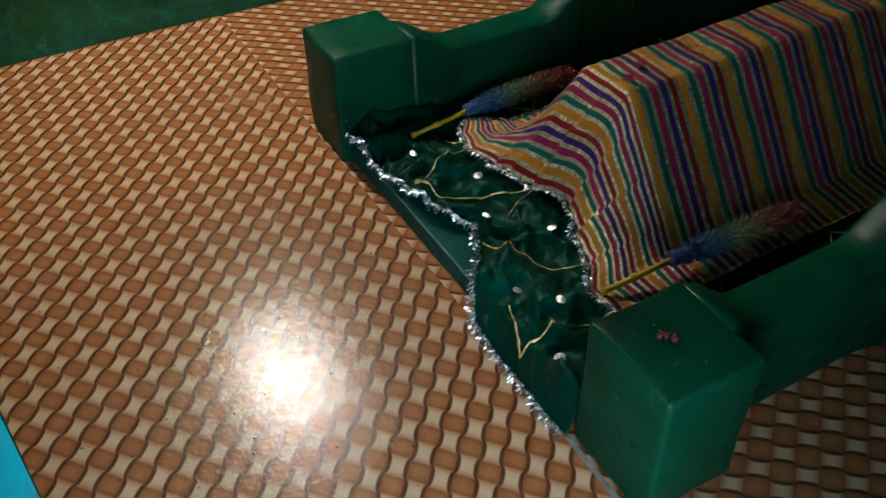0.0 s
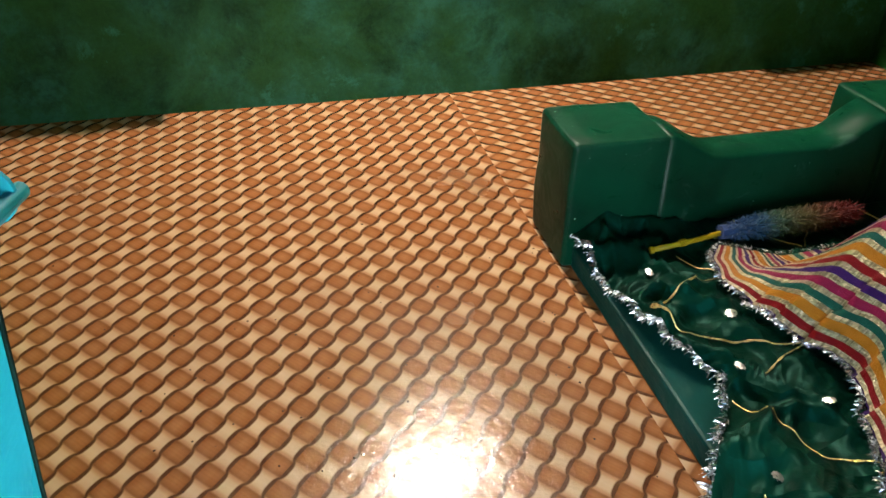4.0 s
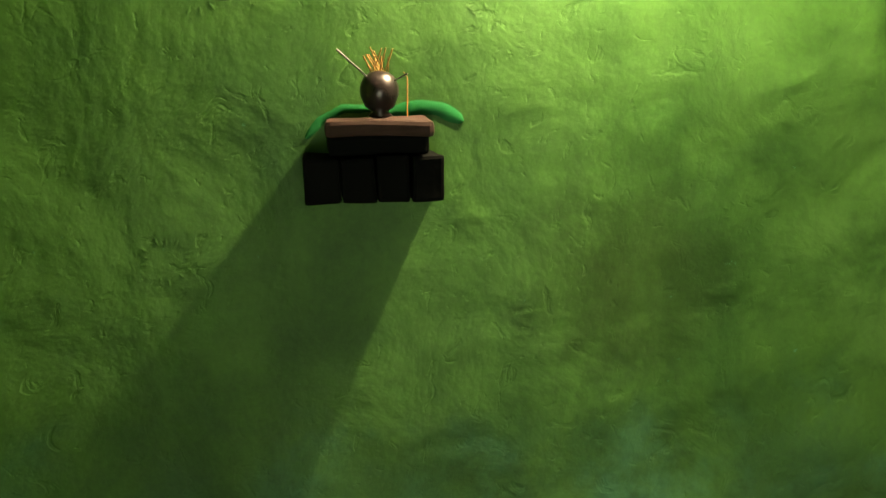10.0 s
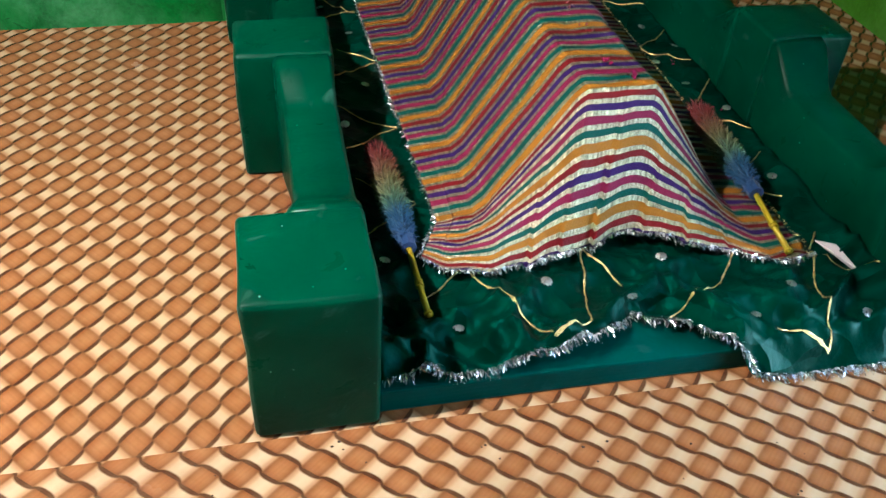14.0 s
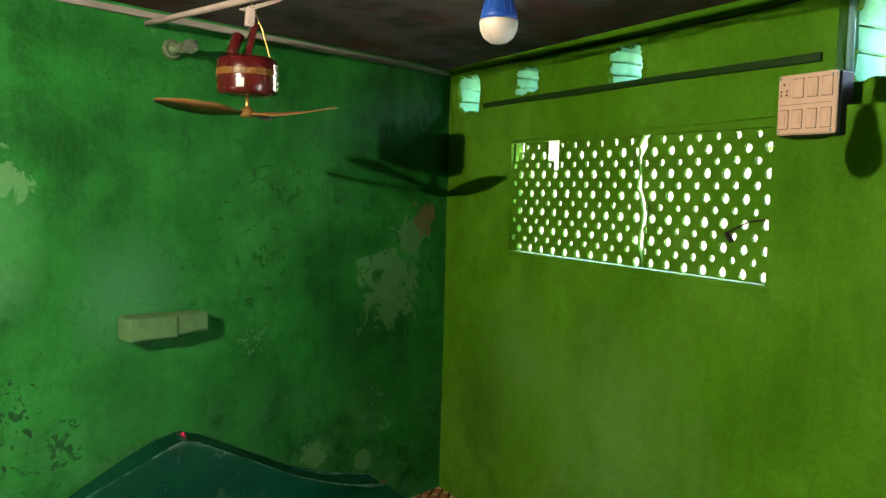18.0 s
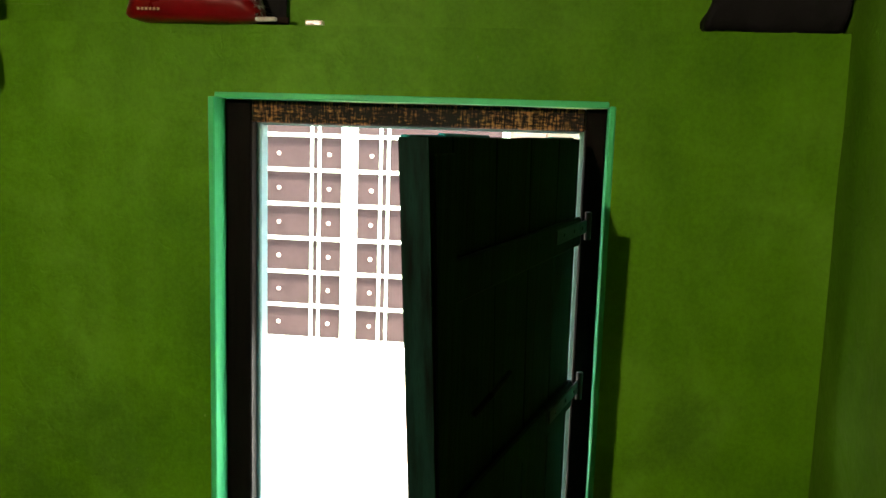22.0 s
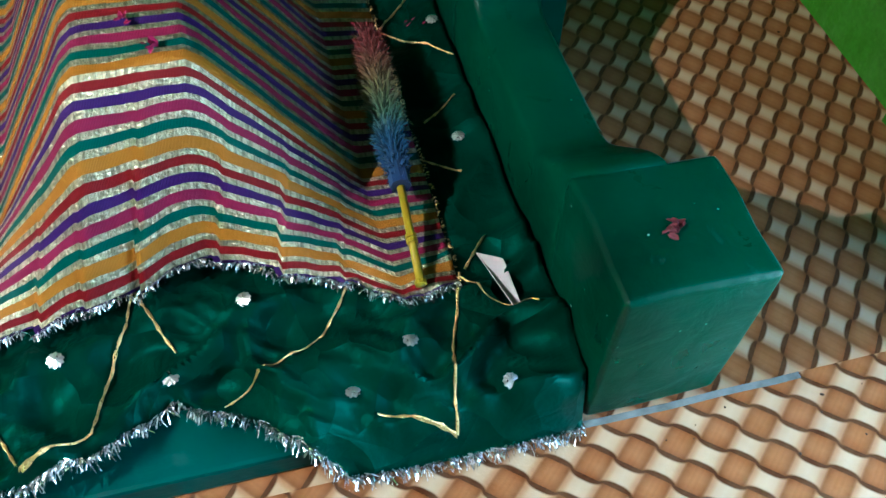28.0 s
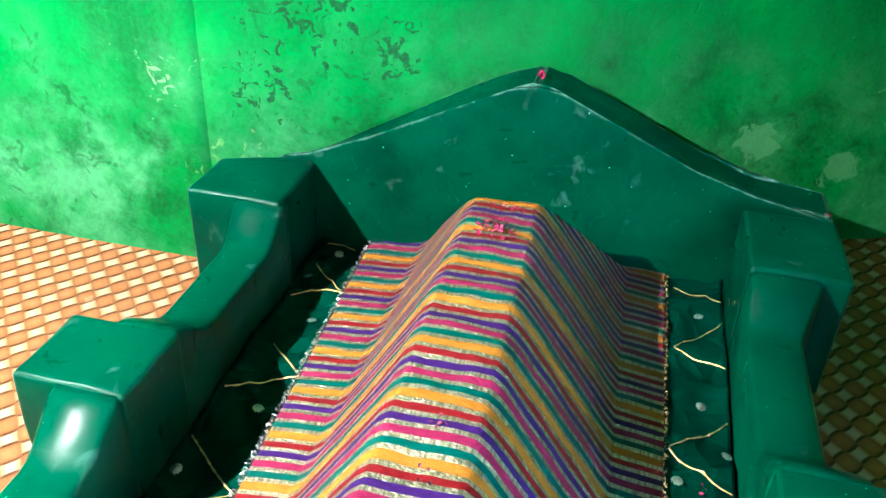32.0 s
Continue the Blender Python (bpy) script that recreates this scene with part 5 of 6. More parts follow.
part("flange", tab_bm(0.925, 0.9285, 1.032, 0.020, 0.024), M_STEEL, latch)
part("flange", tab_bm(0.998, 1.0015, 1.032, 0.020, 0.010), M_STEEL, latch)
part("bolt", tube_bm([(0.895, -0.043, 1.03), (1.012, -0.043, 1.03)], 0.0062, 12), M_STEEL, latch, smooth=True)
part("lug", tab_bm(0.915, 0.918, 0.995, 0.016, 0.020), M_STEEL, latch)
ring = [(0.897 - 0.016 + 0.016 * math.cos(a), -0.046 - 0.010 * math.sin(a), 0.995 + 0.036 * math.sin(a)) for a in [radians(80 + 360 * i / 20) for i in range(21)]]
part("ring", tube_bm(ring, 0.0058, 8), M_STEEL, latch, smooth=True)
pull = [(0.895, -0.018, 1.115), (0.895, -0.020, 1.14), (0.895, -0.046, 1.155), (0.895, -0.054, 1.20), (0.895, -0.054, 1.28), (0.895, -0.046, 1.325), (0.895, -0.020, 1.34), (0.895, -0.018, 1.37)]
hd = part("pull_handle", tube_bm(pull, 0.0105, 12), M_STEEL, leaf, "teal painted pull handle", smooth=True)
for z in (1.10, 1.345):
    pl = part("mounting_plate", local_box(0.878, -0.0205, z, 0.912, -0.0165, z + 0.042, 0.002), M_STEEL, hd)

# leaf narrowed towards the foot so its closing edge fits the camera's view
for ob in leaf.children_recursive:
    for v in ob.data.vertices:
        if ob.matrix_basis.is_identity:
            v.co.x *= 0.875 + 0.118 * v.co.z

# ---------------------------------------------------------------- pierced lattice
def lattice_bm(y0, y1, z0, z1, x0, x1, seed, ragged_side):
    """A slab pierced by two sizes of round holes in a diagonal grid; one side is broken unevenly."""
    rnd = random.Random(seed)
    bm = bmesh.new()
    nz = 12
    ny = round((y1 - y0) / 0.0457)
    dy, dz = (y1 - y0) / ny, (z1 - z0) / nz
    SEG = 16

    def edge(y, z):
        if (ragged_side > 0 and abs(y - y1) < 1e-4) or (ragged_side < 0 and abs(y - y0) < 1e-4):
            t = (z - z0) / (z1 - z0)
            gap = 0.0012 + 0.0125 * sm((t - 0.05) / 0.09) * (1 - 0.75 * sm((t - 0.64) / 0.08)) + 0.022 * sm((t - 0.80) / 0.10)
            drift = 0.055 * noise.noise(Vector((z * 9, 5.1, 0.3))) + 0.006 * noise.noise(Vector((z * 31, 2.2, 1.0)))
            return y + drift - ragged_side * gap
        return y
    for i in range(ny):
        for j in range(nz):
            ya, yb, za, zb = y0 + i * dy, y0 + (i + 1) * dy, z0 + j * dz, z0 + (j + 1) * dz
            ca = [(edge(ya, za), za), (edge(yb, za), za), (edge(yb, zb), zb), (edge(ya, zb), zb)]
            cy, cz = (ca[0][0] + ca[1][0]) / 2, (za + zb) / 2
            if seed == 2 and (i, j) in ((12, 9), (12, 10), (13, 10), (12, 11), (13, 11), (19, 11), (18, 11), (19, 10)):
                continue
            big = i % 2 == 0 and j % 2 == 0
            small = i % 2 == 1 and j % 2 == 1
            if not (big or small):
                for x in (x0, x1):
                    bm.faces.new([bm.verts.new((x, y, z)) for y, z in ca])
                continue
            r = (0.0182 if big else 0.0138) * rnd.uniform(0.92, 1.08)
            oy, oz = rnd.uniform(-0.002, 0.002), rnd.uniform(-0.002, 0.002)
            ang = [2 * math.pi * (k + 0.5) / SEG - 3 * math.pi / 4 for k in range(SEG)]
            rr = [r * rnd.uniform(0.93, 1.05) for _ in ang]
            front, back = ([bm.verts.new((x, cy + oy + q * math.cos(a), cz + oz + q * math.sin(a))) for a, q in zip(ang, rr)] for x in (x0, x1))
            for x, loop in ((x0, front), (x1, back)):
                cv = [bm.verts.new((x, y, z)) for y, z in ca]
                for s in range(4):
                    arc = [loop[(s * 4 + m) % SEG] for m in range(4)]
                    bm.faces.new([cv[s], cv[(s + 1) % 4]] + arc[::-1])
                    bm.faces.new([cv[(s + 1) % 4], loop[(s * 4 + 4) % SEG], arc[3]])
            for k in range(SEG):
                bm.faces.new((front[k], front[(k + 1) % SEG], back[(k + 1) % SEG], back[k]))
    for y in (y0, y1):
        for j in range(nz):
            za, zb = z0 + j * dz, z0 + (j + 1) * dz
            bm.faces.new([bm.verts.new((x, edge(y, z), z)) for x, z in ((x0, za), (x1, za), (x1, zb), (x0, zb))])
    return bm


lattice = thing("lattice_window_1", "two cracked green concrete lattice panels pierced with round holes", "lattice", (3.545, 1.55, JALI[2]))
lattice["kind"] = "structure"
for a, b, seed, side in ((JALI[0], 1.408, 1, 1), (1.408, JALI[1], 2, -1)):
    p = part("lattice_panel", lattice_bm(a, b, JALI[2] + 0.004, JALI[3], 3.545, 3.557, seed, side), M_WALL_E, lattice, "pierced concrete panel with a broken edge", at=Matrix.Translation((-3.545, -1.55, -JALI[2])))
part("sill", box_bm(-0.02, -0.79, -0.022, 0.0, 0.79, 0.0, 0.003, 1, 0.004, 3, 3), M_WALL_E, lattice, "rough plaster sill line")
part("twig", tube_bm([(-0.004, -0.60, 0.17), (-0.012, -0.70, 0.21), (-0.006, -0.76, 0.22)], 0.003), M_SOOT, lattice, "black wire end poking through")
part("twig", tube_bm([(-0.008, -0.60, 0.165), (-0.012, -0.625, 0.14)], 0.010), M_SOOT, lattice)

# ---------------------------------------------------------------- lamps
def text_bm(body, size, extrude=0.001, spacing=1.0):
    cu = bpy.data.curves.new("letters", "FONT")
    cu.space_character = spacing
    cu.body, cu.size, cu.extrude, cu.align_x, cu.align_y = body, size, extrude, "CENTER", "CENTER"
    ob = bpy.data.objects.new("letters", cu)
    scene.collection.objects.link(ob)
    bpy.context.view_layer.update()
    me = bpy.data.meshes.new_from_object(ob.evaluated_get(bpy.context.evaluated_depsgraph_get()))
    bm = bmesh.new()
    bm.from_mesh(me)
    bpy.data.objects.remove(ob)
    bpy.data.meshes.remove(me)
    return bm


BULB = [(0.012, 0.0), (0.0135, 0.012), (0.016, 0.022), (0.024, 0.036), (0.029, 0.052), (0.029, 0.062), (0.024, 0.077), (0.014, 0.087), (0.003, 0.091)]


def wall_lamp(name, label, at, rx, rz, glass, glass_label, holder=None, holder_label="black bakelite batten holder", size=1.0):
    """A round block, an angled batten holder and a bulb, built along +z and turned to hang out from a wall."""
    t = thing(name, label, "wall lamp", at)
    t.rotation_euler = (radians(rx), 0, radians(rz))
    part("block", lathe_bm([(0.040, 0), (0.040, 0.012), (0.034, 0.02)], 24), holder or M_SOOT, t, smooth=False)
    part("holder", lathe_bm([(0.028, 0.02), (0.026, 0.035), (0.018, 0.045), (0.018, 0.070), (0.021, 0.072), (0.021, 0.082), (0.015, 0.084)], 20), holder or M_SOOT, t, holder_label, smooth=True)
    part("bulb", lathe_bm([(r * size, (z - 0.05) * size + 0.130) for r, z in BULB], 24), glass, t, glass_label, smooth=True)
    if size < 1:
        part("neck", lathe_bm([(0.006, 0.084), (0.006, 0.131 - 0.05 * size)], 12), M_BRASS, t, smooth=True)
    return t


lit = wall_lamp("lit_wall_lamp", "glowing bulb in a wall holder below the ceiling", (0.0, LAMP[1], LAMP[2]), 90, 90, M_LIT, "glowing bulb", size=0.45)
wall_lamp("clear_wall_lamp", "clear unlit bulb in an old wall holder", on_north(1.005, 0.0, 2.218), 90, N_TURN, M_GLASS, "clear glass bulb", M_HOLDER, "grubby pale batten holder")
eb = wall_lamp("white_wall_lamp", "unlit white round bulb in a black holder", (E_UP, 0.10, 2.225), 90, -90, M_BULB, "milky white bulb")
eb.rotation_euler = (radians(90), 0, radians(-90 - 28))
part("hanging_wire", tube_bm([(0.03, 0.03, 0.02), (0.055, -0.01, 0.03), (0.05, -0.06, 0.03), (0.01, -0.075, 0.02), (-0.03, -0.06, 0.01)], 0.004), M_SOOT, eb, "coiled black wire")
solid("ceiling_wire", tube_bm([(2.30, 0.55, 2.354), (2.83, 0.49, 2.345), (3.18, 0.53, 2.338), (3.40, 0.30, 2.335), (3.50, 0.14, 2.29)], 0.0028), M_SOOT, "thin twisted black wire strung under the ceiling", "wire")

led = thing("hanging_led_bulb", "unlit blue and white LED bulb hanging from the ceiling", "bulb", (2.125, 0.225, 2.0))
part("dome", lathe_bm([(0.003, -0.032), (0.016, -0.029), (0.028, -0.020), (0.035, -0.006), (0.0365, 0.006), (0.036, 0.012)], 28), M_BULB, led, "white plastic dome", smooth=True)
body = part("body", lathe_bm([(0.0355, 0.0122), (0.034, 0.022), (0.027, 0.045), (0.021, 0.065), (0.017, 0.078), (0.015, 0.082)], 28), M_BLUE, led, "blue finned plastic body", smooth=True)
for k in range(14):
    part("fin", local_box(0.0165, -0.0009, 0.0, 0.0185, 0.0009, 0.058, 0.0004), M_BLUE, body, at=pose(0, 0, 0.018, 0, 0, k * 360 / 14) @ pose(0.0165, 0, 0, 0, -14, 0))
part("cap", lathe_bm([(0.0135, 0.082), (0.0135, 0.100), (0.012, 0.104)], 20), M_BRASS, led, "brass bayonet cap", smooth=True)
part("holder", lathe_bm([(0.017, 0.098), (0.018, 0.125), (0.012, 0.15), (0.005, 0.155)], 20), M_PINKPIPE, led, "pale lamp holder", smooth=True)
part("cord", tube_bm([(0, 0, 0.154), (0.006, 0.004, 0.24), (0.0, 0.0, 0.36)], 0.003), M_PINKPIPE, led)

# ---------------------------------------------------------------- fan, pipe and wires
def pipe_at(y):
    return 1.818 + (2.30 - y) * 0.355


pipe = solid("conduit_pipe", tube_bm([(pipe_at(y), y, 2.305 + 0.004 * math.sin(y * 5)) for y in (2.30, 1.9, 1.5, 1.0, 0.4, -0.3, -1.0, -1.84)], 0.0115, 10), M_PINKPIPE, "pale pink conduit pipe running under the ceiling", "pipe", smooth=True)
for k, off in enumerate((0.016, -0.014)):
    part("wire", tube_bm([(pipe_at(y) + off * math.sin(y * 9 + k * 2), y, 2.305 - 0.010 - 0.018 * abs(math.sin(y * 4.2 + k))) for y in [1.72 - 0.07 * i for i in range(50)]], 0.0032), M_PINKPIPE, pipe, "slack pale twin wire")
for y in (1.2, 0.2, -0.8):
    part("clip", tube_bm([(pipe_at(y) - 0.02, y, CEIL), (pipe_at(y) - 0.016, y, 2.30), (pipe_at(y), y, 2.288), (pipe_at(y) + 0.016, y, 2.30), (pipe_at(y) + 0.02, y, CEIL)], 0.003), M_BRASS, pipe)
fan = thing("ceiling_fan", "small maroon fan with brown blades hung from a pipe", "fan", (2.045, 1.68, 1.93))
part("motor", lathe_bm([(0.06, 0.06), (0.092, 0.062), (0.100, 0.070), (0.101, 0.10), (0.102, 0.125), (0.101, 0.15), (0.099, 0.175), (0.090, 0.184), (0.03, 0.186)], 36), M_FAN, fan, "glossy maroon motor drum", smooth=True)
part("band", lathe_bm([(0.1015, 0.122), (0.1035, 0.124), (0.1035, 0.142), (0.1015, 0.144)], 36), M_BLADE, fan, "dull brown band")
part("rating_label", local_box(-0.014, -0.1042, 0.078, 0.012, -0.1005, 0.108, 0.001), M_WHITE, fan, "white paper label", at=pose(0, 0, 0, 0, 0, -28))
part("rating_label", local_box(-0.02, -0.1042, 0.074, 0.014, -0.1005, 0.16, 0.001), M_SILVER, fan, "silver metal plate", at=pose(0, 0, 0, 0, 0, 52))
part("shaft", lathe_bm([(0.007, 0.0), (0.007, 0.066)], 12), M_BRASS, fan, "brass shaft", smooth=True)
part("hub", lathe_bm([(0.018, -0.012), (0.024, -0.006), (0.022, 0.012), (0.010, 0.024)], 18), M_BLADE, fan, smooth=True)


def blade_bm():
    bm = bmesh.new()
    rows = []
    for i in range(15):
        t = i / 14
        r = 0.016 + 0.295 * t
        w = 0.02 + 0.055 * sm(t * 2.2) - 0.045 * sm((t - 0.72) / 0.3)
        lead = 0.030 * math.sin(t * 2.6)
        tw = radians(26 - 12 * t)
        rise = 0.02 * t * t
        rows.append([bm.verts.new((r, lead + s * w * math.cos(tw), rise + s * w * math.sin(tw) * 0.55 + h)) for s, h in ((-1, 0.001), (0, 0.006), (1, 0.001), (0, 0.002))])
    for a, b in zip(rows, rows[1:]):
        for k in range(4):
            bm.faces.new((a[k], a[(k + 1) % 4], b[(k + 1) % 4], b[k]))
    bm.faces.new(rows[0])
    bm.faces.new(rows[-1][::-1])
    return bm


blade_mesh = finish("blade", blade_bm(), M_BLADE, True)
for a in (200 - 13, 330 - 13, 75 - 13):
    q = new("blade", blade_mesh)
    q.parent = fan
    q.matrix_basis = pose(0, 0, 0, 0, 0, a)
part("capacitor", lathe_bm([(0.018, 0), (0.019, 0.006), (0.019, 0.07), (0.015, 0.075)], 16), M_FAN, fan, "dark red capacitor", smooth=True, at=pose(-0.06, -0.02, 0.19, 0, 24, 20))
part("yoke", local_box(-0.07, -0.012, 0.186, -0.05, 0.012, 0.30, 0.003), M_FAN, fan, at=pose(0.02, 0, 0, 0, 12, 0))
part("clamp", local_box(-0.03, -0.014, 0.28, 0.0, 0.014, 0.345, 0.004), M_PINKPIPE, fan, "pale clip on the pipe", at=pose(0, 0, 0.01, 0, 4, 0))
part("hanger_wire", tube_bm([(0.08, 0.0, 0.18), (0.05, 0.0, 0.28), (0.012, 0.01, 0.37)], 0.003), M_BRASS, fan)
part("hanger_wire", tube_bm([(-0.02, 0.01, 0.19), (0.01, 0.015, 0.27), (0.0, 0.0, 0.385)], 0.003), M_SOOT, fan)
part("hanger_wire", tube_bm([(-0.05, 0.0, 0.24), (0.02, 0.02, 0.26), (0.03, 0.0, 0.37)], 0.0028), M_PINKPIPE, fan)
casing = solid("cable_casing", box_bm(0.0, -0.008, -0.013, 2.70, 0.008, 0.013, 0.002), M_CASING, "grubby white cable casing strip along the wall", "casing")
casing.matrix_basis = pose(*on_north(0.01, 0.012, 2.333), 0, 0, N_TURN)

# ---------------------------------------------------------------- switchboard
board = thing("switchboard", "cream switchboard with socket and switches on the wall", "switchboard", (E_MAIN, 0.59, 1.888))
part("box", local_box(-0.062, -0.105, 0.0, -0.002, 0.105, 0.186, 0.004), M_SOOT, board, "dark back box")
plate = part("faceplate", local_box(-0.082, -0.103, 0.003, -0.0625, 0.103, 0.187, 0.006), M_CREAM, board, "cream plastic faceplate")
part("groove", local_box(-0.0832, -0.097, 0.0944, -0.0825, 0.097, 0.0956, 0), M_SOOT, plate)
for r in range(2):
    for c in range(4):
        yy, zz = 0.075 - c * 0.05, 0.115 if r else 0.022
        if r and c < 1:
            sk = part("socket", local_box(-0.0855, yy - 0.020, zz, -0.0825, yy + 0.020, zz + 0.056, 0.002), M_CREAM, plate, "three-pin socket")
            for dy, dz in ((0, 0.042), (-0.010, 0.022), (0.010, 0.022), (-0.010, 0.01), (0.01, 0.01)):
                part("pin_hole", lathe_bm([(0.0036, 0), (0.0036, 0.0006)], 10), M_SOOT, sk, at=pose(-0.0856, yy + dy, zz + dz, 0, -90))
        else:
            part("seam", local_box(-0.0832, yy - 0.0186, zz - 0.0016, -0.0824, yy + 0.0186, zz + 0.0576, 0), M_SOOT, plate, "dark seam round the switch")
            sw = part("switch", local_box(-0.0855, yy - 0.017, zz, -0.0825, yy + 0.017, zz + 0.056, 0.002), M_CREAM, plate)
            part("rocker", local_box(-0.0895, yy - 0.009, zz + 0.010, -0.0856, yy + 0.009, zz + 0.044, 0.0015), M_CREAM, sw, at=pose(0, 0, 0, 0, 1.5 if c % 2 else -1.0, 0))
part("indicator", lathe_bm([(0.004, 0), (0.002, 0.003)], 12), M_LED, plate, "red indicator light", at=pose(-0.0858, 0.075, 0.055, 0, -90))
for yy in (-0.092, 0.092):
    for zz in (0.014, 0.176):
        part("screw", lathe_bm([(0.0035, 0), (0.002, 0.002)], 8), M_STEEL, plate, at=pose(-0.0825, yy, zz, 0, -90))
# dark strip put on the wall where the pipe's shadow falls
solid("shadow_strip", box_bm(E_MAIN - 0.012, 0.60, 2.122, E_MAIN + 0.002, 2.60, 2.150, 0.005, 2, 0.006, 5, 4), M_STRIP, "dark green strip standing in for the pipe's shadow on the wall", "conduit", smooth=True)
solid("conduit", tube_bm([(E_UP - 0.02, 0.528, 2.07), (E_UP - 0.02, 0.53, 2.34)], 0.011, 10), M_JAMBPAINT, "teal painted conduit rising to the ceiling", "conduit", smooth=True)
solid("black_cable", tube_bm([(E_MAIN - 0.006, 0.53, 2.325), (E_MAIN - 0.006, 0.95, 2.312), (E_MAIN - 0.006, 1.5, 2.318), (E_MAIN - 0.006, 2.1, 2.323), (E_MAIN - 0.006, 2.9, 2.33)], 0.0038), M_SOOT, "thin black cable along the top of the wall", "cable")
solid("black_cable", tube_bm([(E_MAIN - 0.006, 0.70, 1.965), (E_MAIN - 0.006, 1.1, 1.955), (E_MAIN - 0.006, 1.7, 1.952), (E_MAIN - 0.006, 2.3, 1.945)], 0.004), M_WALL_E, "painted-over cable above the lattice window", "cable")

# ---------------------------------------------------------------- ledge things
SACK_Y, SACK_Z = -0.205, LEDGE
SACK_PROFILE = [(0.0, 0.15, 0.03, 0.0), (0.012, 0.195, 0.055, 0.0), (0.04, 0.185, 0.068, 0.0), (0.10, 0.157, 0.076, 0.002), (0.17, 0.148, 0.078, 0.004), (0.25, 0.152, 0.074, 0.004), (0.31, 0.158, 0.064, 0.002), (0.345, 0.160, 0.045, 0.0), (0.375, 0.158, 0.010, 0.0)]


def sack_point(a, h):
    """a: angle round the sack; h: height above the ledge."""
    k = [tab(h, SACK_PROFILE, i) for i in (1, 2, 3)]
    c, s = math.cos(a), math.sin(a)
    e = 0.62
    y = SACK_Y + k[2] + k[0] * math.copysign(abs(s) ** e, s)
    x = 3.492 - k[1] * math.copysign(abs(c) ** e, c)
    wr = 0.006 * noise.noise(Vector((y * 12, h * 10, x * 5))) + 0.003 * noise.noise(Vector((y * 40, h * 22, 2)))
    return (x - wr * (1 if c > 0 else -1), y + 0.004 * noise.noise(Vector((h * 30, 3, s))), SACK_Z + h)


sack = thing("woven_sack", "stuffed red woven plastic sack with cream lettering on the ledge", "sack", (3.49, SACK_Y, SACK_Z))
bm = bmesh.new()
rows = []
for j in range(41):
    h = 0.374 * j / 40
    rows.append([bm.verts.new(sack_point(2 * math.pi * i / 64, h)) for i in range(64)])
for a, b in zip(rows, rows[1:]):
    for i in range(64):
        bm.faces.new((a[i], a[(i + 1) % 64], b[(i + 1) % 64], b[i]))
bm.faces.new(rows[0][::-1])
bm.faces.new(rows[-1])
TO_SACK = Matrix.Translation((-3.49, -SACK_Y, -SACK_Z))
part("bag", bm, M_REDBAG, sack, "shiny red woven plastic", smooth=True, at=TO_SACK)
# heavy capitals: the same print struck three times, a little apart
bm = bmesh.new()
for dx in (-0.0045, 0.0, 0.0045):
    strike = text_bm("OSTUME", 0.145, 0.0, 1.12)
    bmesh.ops.translate(strike, verts=strike.verts[:], vec=(dx, 0, dx * 0.08))
    me = bpy.data.meshes.new("strike")
    strike.to_mesh(me)
    strike.free()
    bm.from_mesh(me)
    bpy.data.meshes.remove(me)
bmesh.ops.triangulate(bm, faces=bm.faces[:])
for _ in range(4):
    bmesh.ops.subdivide_edges(bm, edges=[e for e in bm.edges if e.calc_length() > 0.010], cuts=1)
    bmesh.ops.triangulate(bm, faces=bm.faces[:])
xs = [v.co.x for v in bm.verts]
mid, half_w = (min(xs) + max(xs)) / 2, (max(xs) - min(xs)) / 2
ys = [v.co.y for v in bm.verts]
y_lo, y_hi = min(ys), max(ys)
for v in bm.verts:
    h = 0.125 + 0.125 * (v.co.y - y_lo) / (y_hi - y_lo)
    k = [tab(h, SACK_PROFILE, i) for i in (1, 2, 3)]
    y = SACK_Y - 0.150 * (v.co.x - mid) / half_w
    s = max(-0.985, min(0.985, (y - SACK_Y - k[2]) / k[0]))
    a = math.asin(math.copysign(abs(s) ** (1 / 0.62), s))
    q = sack_point(a, h)
    v.co = (q[0] - 0.0060 - v.co.z, y, q[2])
part("lettering", bm, M_LETTER, sack, "cream printed capital letters", at=TO_SACK)
for k in range(9):
    part("small_print", local_box(-0.0735, 0.125 - k * 0.011, 0.022, -0.0725, 0.132 - k * 0.011, 0.029, 0), M_LETTER, sack) if k < 6 else None
rnd = random.Random(8)
bm = bmesh.new()
for _ in range(260):
    h = rnd.uniform(0.02, 0.365)
    q = Vector(sack_point(-math.pi / 2 + rnd.uniform(-0.25, 0.5), h))
    d = Vector((rnd.uniform(-0.6, 0.2), rnd.uniform(-1, 0.1), rnd.uniform(-0.6, 0.4))).normalized() * rnd.uniform(0.006, 0.022)
    w = Vector((0, 0.2, 1)).cross(d).normalized() * 0.0022
    vs = [bm.verts.new(p) for p in (q - w, q + w, q + d + w * 0.6, q + d - w * 0.6)]
    bm.faces.new(vs)
part("torn_seam", bm, M_WHITE, sack, "frayed white side seam", at=TO_SACK)
part("torn_corner", box_bm(-0.05, -0.235, 0.001, -0.03, -0.18, 0.012, 0.003, 1, 0.006, 2, 3), M_WHITE, sack, "frayed white corner")


